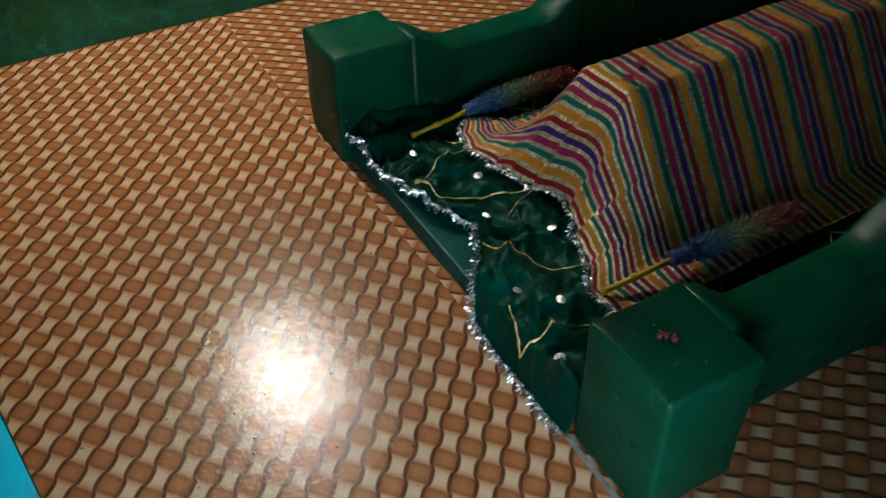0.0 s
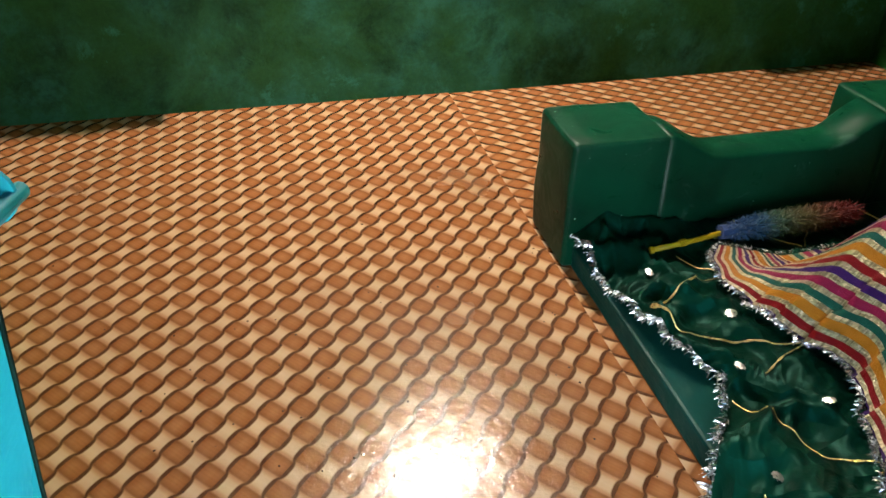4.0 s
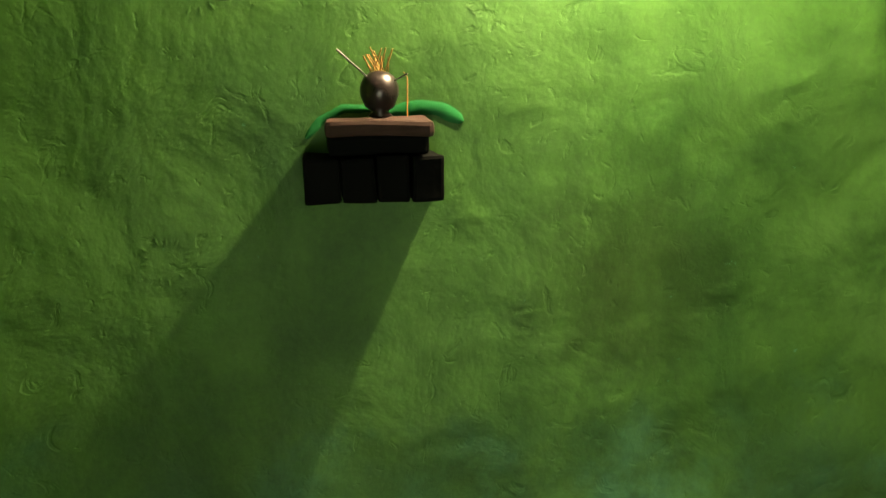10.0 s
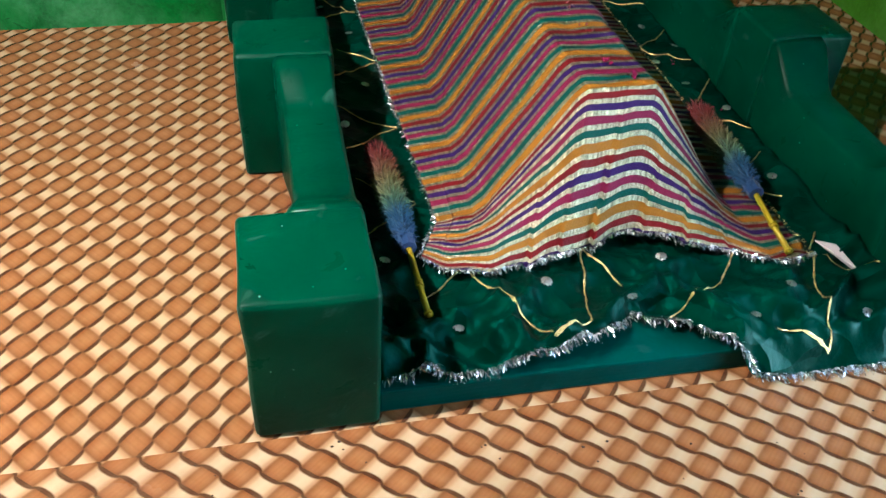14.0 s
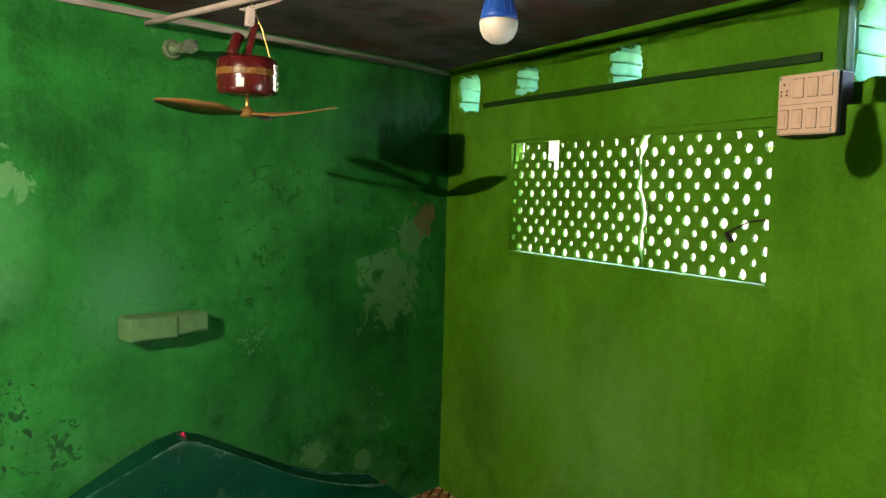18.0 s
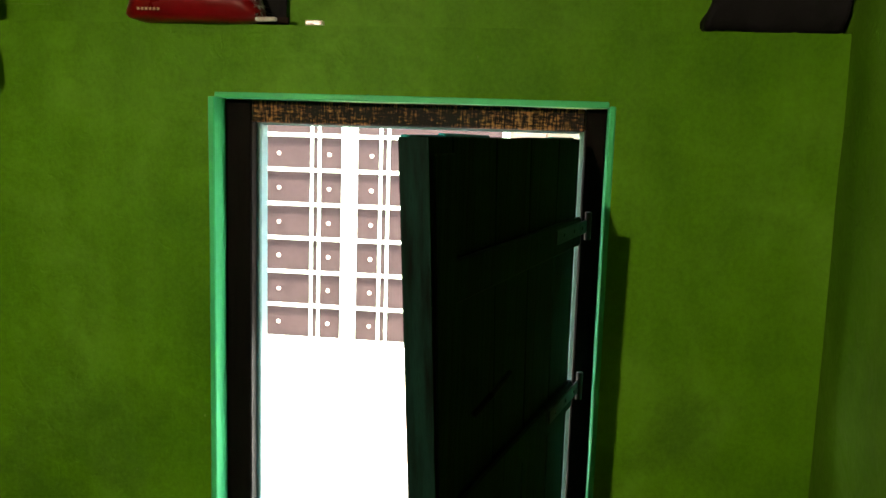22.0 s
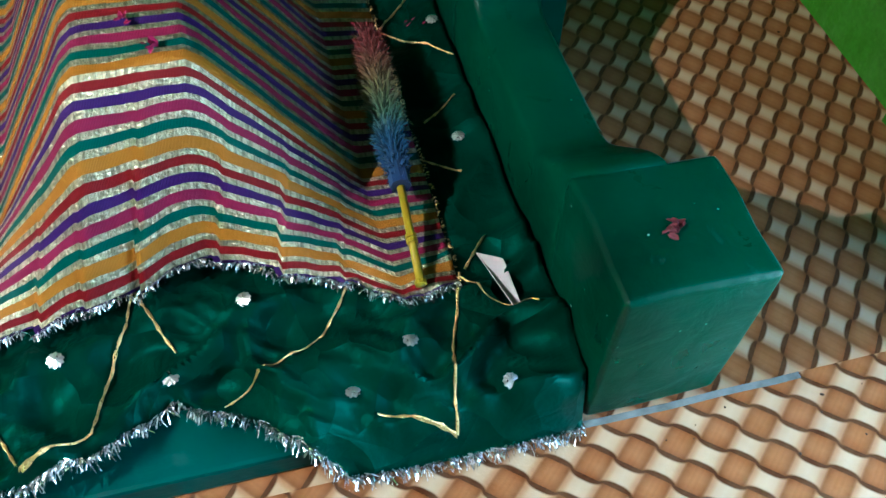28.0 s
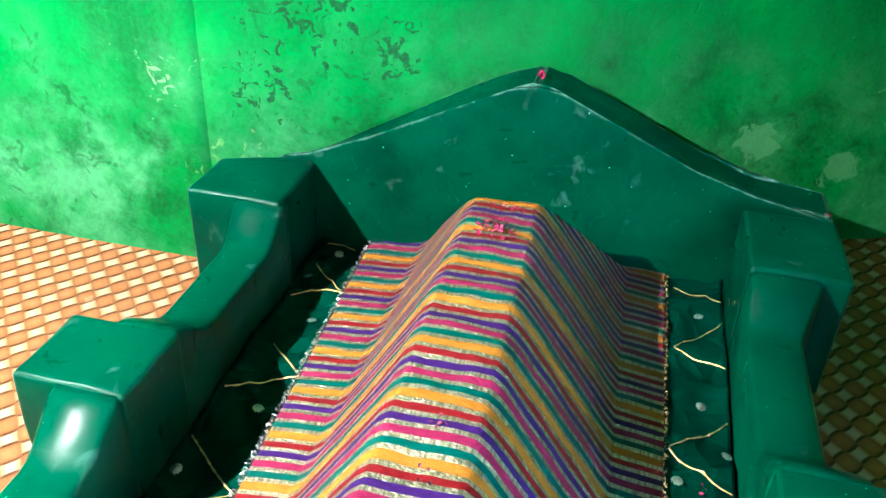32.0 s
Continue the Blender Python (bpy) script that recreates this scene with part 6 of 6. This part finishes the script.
# thin black sheet added for the dark strip beside the sack
bm = bmesh.new()
rows = []
for j in range(19):
    rows.append([])
    for i in range(9):
        y, z = -0.33 - 0.105 * i / 8 * (1 - 0.25 * (j / 18) ** 3), 1.978 + 0.372 * j / 18
        q = Vector((3.556 + 0.012 * noise.noise(Vector((y * 30, z * 12, 2))), y, z))
        rows[-1].append(bm.verts.new(q))
for a, b in zip(rows, rows[1:]):
    for i in range(8):
        bm.faces.new((a[i], a[i + 1], b[i + 1], b[i]))
black_sheet = solid("black_strip_sheet", bm, M_BLACKCLOTH, "crumpled black sheet added behind the red sack", "polythene", smooth=True)
md = black_sheet.modifiers.new("thick", "SOLIDIFY")
md.thickness = 0.002


def small_box(label, mat, y, x, w, d, h, turn, name="matchbox"):
    b = solid(name, box_bm(-d / 2, -w / 2, 0, d / 2, w / 2, h, 0.002), mat, label, "box")
    b.matrix_basis = pose(x, y, LEDGE, 0, 0, turn)
    return b


mb = small_box("small white and pink matchbox on the ledge", M_PAPER, -0.525, 3.52, 0.046, 0.032, 0.014, 4)
part("striker", local_box(-0.0175, -0.020, 0.002, -0.0162, 0.020, 0.012, 0), M_FAN, mb, "brown striking strip")
small_box("small red brick fragment on the ledge", M_BRICK_RED, -0.435, 3.525, 0.03, 0.03, 0.022, 20, "brick_fragment")

bm = bmesh.new()
rows = []
for j in range(15):
    t = j / 14
    z = 2.31 - 0.21 * t
    hw, hd = 0.006 + 0.080 * sm(t * 1.15) - 0.006 * sm((t - 0.85) / 0.15), 0.006 + 0.034 * sm(t * 1.3)
    rows.append([])
    for i in range(28):
        a = 2 * math.pi * i / 28
        q = Vector((3.535 - hd * math.cos(a), -1.325 + hw * math.sin(a) - 0.02 * (1 - t), z))
        q += Vector(noise.noise_vector(q * 26)) * 0.012 * t
        q.x = min(q.x, E_UP - 0.003)
        rows[-1].append(bm.verts.new(q))
for a, b in zip(rows, rows[1:]):
    for i in range(28):
        bm.faces.new((a[i], a[(i + 1) % 28], b[(i + 1) % 28], b[i]))
bm.faces.new(rows[0][::-1])
bm.faces.new(rows[-1])
solid("polythene_bag", bm, M_POLY, "knotted dark brown polythene bag hanging from a nail", "bag", smooth=False)
solid("nail", tube_bm([(E_UP + 0.01, -1.345, 2.312), (3.53, -1.345, 2.318)], 0.0035, 8), M_SOOT, "black nail in the wall", "nail")

bm = bmesh.new()
rows = []
for j in range(31):
    t = j / 30
    y = -1.545 - 0.335 * t
    hh = 0.070 * sm(t / 0.12 + 0.25) * (0.62 + 0.38 * sm((t - 0.12) / 0.2)) * (1.0 - 0.25 * sm((t - 0.85) / 0.15)) + 0.012
    rows.append([])
    for i in range(22):
        a = 2 * math.pi * i / 22
        q = Vector((3.535 - 0.050 * math.cos(a), y, LEDGE + 0.004 + hh * (1 + math.sin(a))))
        q += Vector(noise.noise_vector(q * 22)) * 0.012 + Vector(noise.noise_vector(q * 60)) * 0.004
        q.z = max(q.z, LEDGE + 0.001)
        q.x = min(q.x, E_UP - 0.003)
        rows[-1].append(bm.verts.new(q))
for a, b in zip(rows, rows[1:]):
    for i in range(22):
        bm.faces.new((a[i], a[(i + 1) % 22], b[(i + 1) % 22], b[i]))
bm.faces.new(rows[0][::-1])
bm.faces.new(rows[-1])
solid("cloth_bundle", bm, M_BLACKCLOTH, "rolled black cloth bundle on the ledge", "cloth", smooth=True)
part("pink_end", box_bm(3.50, -1.86, 2.118, 3.53, -1.83, 2.132, 0.004, 1, 0.003, 1, 3), M_PAPER, bpy.data.objects["cloth_bundle"], "bit of pink cloth")

# ---------------------------------------------------------------- brackets and clock
br = thing("brick_bracket", "stacked green painted bricks let into the wall, darkened as in shade", "bracket", (0, -0.64, 1.29), "brick wall brackets")
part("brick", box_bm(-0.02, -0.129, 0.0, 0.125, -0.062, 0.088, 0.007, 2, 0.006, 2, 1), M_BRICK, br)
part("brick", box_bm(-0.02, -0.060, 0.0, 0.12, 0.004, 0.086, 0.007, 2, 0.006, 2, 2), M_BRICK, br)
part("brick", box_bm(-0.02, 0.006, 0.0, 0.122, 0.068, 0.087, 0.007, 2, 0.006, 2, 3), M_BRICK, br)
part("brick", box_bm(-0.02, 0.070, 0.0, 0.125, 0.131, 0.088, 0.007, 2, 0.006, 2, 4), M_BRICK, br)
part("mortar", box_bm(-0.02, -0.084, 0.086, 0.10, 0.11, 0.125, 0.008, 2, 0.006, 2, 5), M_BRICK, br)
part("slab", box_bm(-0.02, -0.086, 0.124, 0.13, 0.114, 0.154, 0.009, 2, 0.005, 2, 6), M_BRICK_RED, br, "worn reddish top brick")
def wall_out(y, z):
    """How far the west wall's plaster stands out at a place."""
    return 0.006 * (noise.noise(Vector((0, y * 1.7, z * 1.7))) + 0.35 * noise.noise(Vector((0, y * 6, z * 6))))


def stroke(points, width, label):
    """A thick brush stroke on the west wall, round at its ends."""
    bm = bmesh.new()
    rows = []
    k = 22
    for i in range(k + 1):
        t = i / k * (len(points) - 1)
        a = min(int(t), len(points) - 2)
        y, z = (points[a][m] + (points[a + 1][m] - points[a][m]) * (t - a) for m in (0, 1))
        dy, dz = points[a + 1][0] - points[a][0], points[a + 1][1] - points[a][1]
        ln = math.hypot(dy, dz)
        w = width * math.sqrt(max(0.05, 1 - abs(2 * i / k - 1) ** 5)) * (1 + 0.2 * noise.noise(Vector((y * 30, z * 30, 0))))
        row = []
        for s in (-1, -0.5, 0, 0.5, 1):
            yy, zz = y - dz / ln * w * s, z + dy / ln * w * s
            row.append(bm.verts.new((wall_out(yy, zz) + (0.0025 if abs(s) < 1 else -0.001), yy, zz)))
        rows.append(row)
    for a, b in zip(rows, rows[1:]):
        for m in range(4):
            bm.faces.new((a[m], a[m + 1], b[m + 1], b[m]))
    return solid("emerald_splash", bm, M_SPLASH, label, "paint splash", smooth=True)


stroke([(-0.60, 1.452), (-0.54, 1.462), (-0.50, 1.458), (-0.452, 1.432)], 0.017, "emerald paint brush stroke on the wall")
stroke([(-0.765, 1.405), (-0.735, 1.44), (-0.69, 1.462), (-0.63, 1.46)], 0.010, "thin emerald paint smear on the wall")
pot = thing("incense_pot", "round black lacquered pot holding incense sticks", "incense holder", (0.062, -0.622, 1.445))
part("body", lathe_bm([(0.014, 0.0), (0.024, 0.004), (0.015, 0.012), (0.028, 0.022), (0.0365, 0.042), (0.0365, 0.058), (0.030, 0.075), (0.018, 0.085), (0.006, 0.088)], 24), M_BLACK, pot, "black lacquered body", smooth=True)
rnd = random.Random(4)
for k in range(12):
    an = k * 0.9
    o = (0.010 * math.cos(an), 0.022 * math.sin(an) * (0.3 + 0.06 * k), 0.078)
    lean = (rnd.uniform(-0.01, 0.02), rnd.uniform(-0.028, 0.028), rnd.uniform(0.03, 0.055))
    part("incense_stick", tube_bm([o, [p + q for p, q in zip(o, lean)]], 0.0013, 6), M_STICK, pot)
part("incense_stick", tube_bm([(0.01, -0.02, 0.075), (0.02, -0.078, 0.128)], 0.002, 6), M_SOOT, pot, "burnt dark stick")
part("incense_stick", tube_bm([(0.015, 0.025, 0.068), (0.025, 0.052, 0.082)], 0.0018, 6), M_SOOT, pot)
part("incense_stick", tube_bm([(0.02, 0.050, 0.002), (0.018, 0.052, 0.075), (0.016, 0.045, 0.085)], 0.0013, 6), M_STICK, pot)
br2 = thing("brick_bracket", "single green painted brick let into the wall, darkened as in shade", "bracket", (0, 0.754, 1.28), "brick wall brackets")
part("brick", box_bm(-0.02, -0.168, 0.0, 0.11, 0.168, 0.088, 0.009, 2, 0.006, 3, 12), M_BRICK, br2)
part("paint_crust", box_bm(0.0, -0.172, 0.004, 0.113, -0.132, 0.091, 0.006, 2, 0.007, 4, 15), M_CRUST, br2, "dark green paint crust on the brick end")
bowl = thing("oil_bowl", "shallow black clay lamp bowl on the bracket", "bowl", (0.055, 0.76, 1.369))
part("body", lathe_bm([(0.03, 0.0), (0.045, 0.006), (0.070, 0.026), (0.076, 0.033), (0.070, 0.034), (0.045, 0.014), (0.005, 0.010)], 28), M_BLACK, bowl, smooth=True)
br3 = thing("brick_bracket", "two rough green painted bricks let into the wall", "bracket", on_north(0.79, 0, 1.072), "brick wall brackets", N_TURN)
part("brick", box_bm(0.0, -0.085, 0.008, 0.20, 0.03, 0.098, 0.010, 2, 0.010, 3, 21), M_BRICK_PALE, br3)
part("brick", box_bm(0.203, -0.080, 0.016, 0.345, 0.03, 0.096, 0.010, 2, 0.010, 3, 24), M_BRICK_PALE, br3)

clock = thing("wall_clock", "rounded square wall clock with green plastic frame", "clock", (0.0, 0.197, 2.13))


def rounded(w, h, r, n=6):
    pts = []
    for cx, cy, a0 in ((w - r, h - r, 0), (-w + r, h - r, 90), (-w + r, -h + r, 180), (w - r, -h + r, 270)):
        for i in range(n + 1):
            a = radians(a0 + 90 * i / n)
            pts.append((cx + r * math.cos(a), cy + r * math.sin(a)))
    return pts


def ring_bm(outer, inner, z0, z1, crown=0.0):
    bm = bmesh.new()
    L = [[bm.verts.new((x, y, z)) for x, y in p] for p, z in ((outer, z0), (outer, z1 - crown), ([(a * 0.55 + c * 0.45, b * 0.55 + d * 0.45) for (a, b), (c, d) in zip(outer, inner)], z1), (inner, z1 - crown), (inner, z0))]
    k = len(outer)
    for a, b in zip(L, L[1:] + L[:1]):
        for i in range(k):
            bm.faces.new((a[i], a[(i + 1) % k], b[(i + 1) % k], b[i]))
    return bm


CLOCK_FACE = pose(0, 0, 0, 90, 0, 90)
part("frame", ring_bm(rounded(0.147, 0.15, 0.035), rounded(0.130, 0.133, 0.025), 0.0, 0.052, 0.008), M_CLOCK, clock, "bright green plastic frame", smooth=True, at=CLOCK_FACE)
face = part("face", prism_bm(rounded(0.131, 0.134, 0.025), 0.002, 0.028), M_DIAL, clock, "cream and orange printed dial", at=CLOCK_FACE)
for k in range(12):
    a = radians(90 - 30 * (k + 1))
    part("numeral", text_bm(str(k + 1), 0.034, 0.0006), M_SOOT, face, at=pose(0.105 * math.cos(a), 0.105 * math.sin(a), 0.0287))
for sgn in (-1, 1):
    bm = bmesh.new()
    vs = [bm.verts.new(p) for p in ((0.002 * sgn, -0.098, 0.0292), (0.062 * sgn, -0.094, 0.0292), (0.048 * sgn, -0.045, 0.0292), (0.002 * sgn, -0.055, 0.0292))]
    lo = [bm.verts.new((v.co.x, v.co.y, 0.0282)) for v in vs]
    bm.faces.new(vs)
    bm.faces.new(lo)
    for i in range(4):
        bm.faces.new((vs[i], vs[(i + 1) % 4], lo[(i + 1) % 4], lo[i]))
    page = part("printed_page", bm, M_BOOKRED, face, "printed red open book page")
    for r in range(4):
        part("text_line", box_bm(min(0.010 * sgn, 0.046 * sgn), -0.088 + r * 0.009, 0.0293, max(0.010 * sgn, 0.046 * sgn), -0.085 + r * 0.009, 0.0297), M_WHITE, page)
part("hour_hand", local_box(-0.004, -0.01, 0.031, 0.004, 0.06, 0.033, 0), M_SOOT, face, at=pose(0, 0, 0, 0, 0, -50))
part("minute_hand", local_box(-0.003, -0.012, 0.034, 0.003, 0.09, 0.036, 0), M_SOOT, face, at=pose(0, 0, 0, 0, 0, 70))
solid("wall_nail", tube_bm([(-0.01, 0.05, 1.957), (0.012, 0.03, 1.953), (0.014, 0.0, 1.953)], 0.003, 8), M_SOOT, "bent black nail in the wall", "nail")

# trowel-pressed sunburst marks in the plaster
def sunburst(y, z, r, seed):
    rnd = random.Random(seed)
    t = thing("plaster_sunburst", "sunburst of shallow trowel ridges in green plaster", "plaster mark", (0.0, y, z), "pressed plaster marks")
    for k in range(13):
        a = k * 2 * math.pi / 13 + rnd.uniform(-0.15, 0.15)
        r0, r1 = r * rnd.uniform(0.28, 0.42), r * rnd.uniform(0.75, 1.05)
        bm = bmesh.new()
        n = Vector((0, -math.sin(a), math.cos(a)))
        d = Vector((0, math.cos(a), math.sin(a)))
        w = r * 0.075
        m = d * (r0 + r1) * 0.5
        yy, zz = y + m.y, z + m.z
        base = 0.006 * (noise.noise(Vector((0, yy * 1.7, zz * 1.7))) + 0.35 * noise.noise(Vector((0, yy * 6, zz * 6))))
        q = [d * r0, d * (r0 + r1) * 0.5 + n * w, d * r1, d * (r0 + r1) * 0.5 - n * w]
        top = bm.verts.new(d * (r0 + r1) * 0.5 + Vector((base + 0.0014, 0, 0)))
        vs = [bm.verts.new(p + Vector((base - 0.0008, 0, 0))) for p in q]
        for i in range(4):
            bm.faces.new((vs[i], vs[(i + 1) % 4], top))
        part("ridge", bm, M_WALL_W, t, smooth=True)
    return t


for k, (y, z, r) in enumerate(((-0.39, 1.60, 0.085), (-0.95, 1.69, 0.075), (-1.05, 1.17, 0.07), (0.10, 1.59, 0.08), (0.67, 1.62, 0.075), (0.16, 1.22, 0.07))):
    sunburst(y, z, r, k)

# ---------------------------------------------------------------- tin can
can = thing("tin_can", "large green painted tin with a dark dented lid", "tin", (3.36, -1.69, 0.003))
can.scale = (1.0, 1.0, 0.86)
part("body", lathe_bm([(0.128, 0.0), (0.131, 0.006), (0.127, 0.012), (0.127, 0.10), (0.130, 0.105), (0.127, 0.110), (0.127, 0.245), (0.131, 0.252)], 36), M_CAN, can, "green painted ribbed side", smooth=True)
part("lid", lathe_bm([(0.132, 0.250), (0.132, 0.262), (0.124, 0.264), (0.122, 0.256), (0.01, 0.255)], 36), M_SOOT, can, "dark lid with orange marks", smooth=True)
for k in range(5):
    part("orange_mark", box_bm(-0.02 + 0.004 * k, -0.004, 0.2585, 0.02, 0.004, 0.2600), M_ORANGE, can, at=pose(0.05 * math.cos(k * 1.3), 0.05 * math.sin(k * 1.3), 0, 0, 0, k * 50))

# crumbs and specks on the vinyl
rnd = random.Random(77)
bm = bmesh.new()
for _ in range(260):
    x, y = rnd.uniform(0.9, 3.4), rnd.uniform(-1.2, -0.02)
    s = rnd.uniform(0.001, 0.0035)
    vs = [bm.verts.new((x + s * rnd.uniform(0.6, 1.6) * math.cos(a), y + s * math.sin(a), 0.0029)) for a in (0, 1.3, 2.6, 3.9, 5.2)]
    top = bm.verts.new((x, y, 0.0029 + s * 0.8))
    for i in range(5):
        bm.faces.new((vs[i], vs[(i + 1) % 5], top))
solid("floor_crumbs", bm, M_CRUMB, "scattered dark crumbs and grit on the vinyl", "crumbs", kind="stuff")
solid("torn_strip", box_bm(2.57, -0.012, 0.003, 2.99, 0.0, 0.0050, 0, 2, 0.005, 7, 5), M_GRIME, "torn grimy paper strip at the foot of the grave", "paper")

# ---------------------------------------------------------------- outside
bm = bmesh.new()
rings = [0.0, 4.0, 12.0, 60.0, 900.0]
pts = [[bm.verts.new((3.7 + r * math.cos(2 * math.pi * i / 48), r * math.sin(2 * math.pi * i / 48), -0.142)) for i in range(48)] for r in rings[1:]]
c = bm.verts.new((3.7, 0, -0.142))
for i in range(48):
    bm.faces.new((c, pts[0][i], pts[0][(i + 1) % 48]))
for a, b in zip(pts, pts[1:]):
    for i in range(48):
        bm.faces.new((a[i], b[i], b[(i + 1) % 48], a[(i + 1) % 48]))
solid("ground", bm, M_YARD, "sunlit pale concrete yard", "ground", kind="structure")
solid("doorstep", box_bm(OUT, -1.6, -0.14, 4.35, 0.1, -0.03, 0.01, 2, 0.004, 2, 3), M_YARD, "pale concrete doorstep outside", "step", kind="structure")
solid("kerb", box_bm(7.42, -4.0, -0.14, 7.75, 1.0, 0.04, 0.015), M_WHITEWASH, "whitewashed kerb under the gate", "kerb", kind="structure")
# side walls raised to block low sky from the doorway
for nm, y0, y1 in (("compound_wall_north", 1.783, 16.0), ("compound_wall_south", -16.0, -1.151)):
    solid(nm, box_bm(7.5, y0, -0.14, 7.7, y1, 2.85, 0.02), M_DARKWALL, "compound wall across the yard, raised and darkened to block light", "wall", kind="structure")
# unseen wall added over the gate, only to block low sky
solid("sky_block_over_gate", box_bm(7.5, -0.9, 2.32, 7.7, 1.54, 2.85, 0.01), M_DARKWALL, "unseen dark wall added above the yard gate to block low sky", "wall", kind="structure")
gate = thing("metal_gate", "double sheet-metal gate with pale green bars and white studs", "gate", (7.5, 0.316, 0.0))
GW = 1.15
for sgn in (-1, 1):
    lf = part("gate_panel", box_bm(0.02, min(0.058 * sgn, GW * sgn), 0.06, 0.032, max(0.058 * sgn, GW * sgn), 2.25, 0), M_GATE, gate, "brown painted sheet")
    part("gate_stile", box_bm(-0.025, min(0.005 * sgn, 0.058 * sgn), 0.05, 0.02, max(0.005 * sgn, 0.058 * sgn), 2.27, 0.004), M_GATEBAR, gate, "pale green stile")
    part("gate_stile", box_bm(-0.02, min(GW * sgn, (GW + 0.05) * sgn), 0.05, 0.02, max(GW * sgn, (GW + 0.05) * sgn), 2.27, 0.004), M_GATEBAR, gate, "pale green stile")
    for yy in (0.238, 0.297):
        part("upright_bar", box_bm(0.0, yy * sgn - 0.011, 0.06, 0.018, yy * sgn + 0.011, 2.26, 0.003), M_GATEBAR, gate)
    for r in range(9):
        z = 0.072 + 0.2635 * r
        part("cross_bar", box_bm(-0.012, min(0.060 * sgn, GW * sgn), z - 0.014, -0.001, max(0.060 * sgn, GW * sgn), z + 0.014, 0.003), M_GATEBAR, gate)
        if r < 8:
            for yy in (0.165, 0.56, 0.95):
                part("stud", lathe_bm([(0.017, 0), (0.012, 0.010), (0.003, 0.014)], 10), M_WHITE, gate, at=pose(0.019, yy * sgn, z + 0.12, 0, -90))
for y in (0.316 + GW + 0.19, 0.316 - GW - 0.19):
    solid("gate_pillar", box_bm(7.38, y - 0.13, -0.14, 7.72, y + 0.13, 2.84, 0.02), M_DARKWALL, "gate pillar, darkened to cut light into the room", "pillar", "gate pillars")


def tree(x, y, seed, height, label):
    rnd = random.Random(seed)
    t = thing("tree", label, "tree", (x, y, -0.14), "trees in the yard")
    trunk = [Vector((0, 0, 0)), Vector((0.04, 0.03, 0.8)), Vector((-0.03, 0.05, 1.6)), Vector((0.02, 0, 2.3))]
    part("trunk", tube_bm(trunk, 0.11, 12, 0.07), M_BARK, t, smooth=True)
    tips = []
    for k in range(9):
        a = k * 2.4 + rnd.uniform(-0.3, 0.3)
        r = rnd.uniform(0.5, 1.0)
        b = Vector((0.02, 0, 2.2)) if k % 2 else Vector((-0.03, 0.05, 1.7))
        e = Vector((r * math.cos(a), r * math.sin(a), height - rnd.uniform(0.0, 0.9)))
        m = b.lerp(e, 0.5) + Vector((rnd.uniform(-0.1, 0.1), rnd.uniform(-0.1, 0.1), 0.12))
        part("limb", tube_bm([b, m, e], 0.035, 8, 0.010), M_BARK, t, smooth=True)
        tips += [m, e, b.lerp(m, 0.7)]
    bm = bmesh.new()
    for _ in range(2600):
        c = rnd.choice(tips) + Vector((rnd.gauss(0, 0.24), rnd.gauss(0, 0.24), rnd.gauss(0, 0.2)))
        m = Matrix.Translation(c) @ Euler((rnd.uniform(-1, 1), rnd.uniform(-1, 1), rnd.random() * 6.28)).to_matrix().to_4x4()
        s = rnd.uniform(0.035, 0.075)
        vs = [bm.verts.new(m @ Vector(p)) for p in ((0, -s, 0), (s * 0.45, -s * 0.2, s * 0.12), (s * 0.3, s * 0.6, s * 0.08), (0, s, -s * 0.1), (-s * 0.3, s * 0.6, s * 0.08), (-s * 0.45, -s * 0.2, s * 0.12))]
        bm.faces.new(vs[:4])
        bm.faces.new([vs[0]] + vs[3:])
    part("crown", bm, M_LEAVES, t, "bright yellow-green leaves with gaps")


tree(6.0, 1.9, 5, 3.6, "leafy green tree outside the vent holes")
tree(6.1, -2.6, 9, 3.6, "broad-leaved green tree beside the yard")
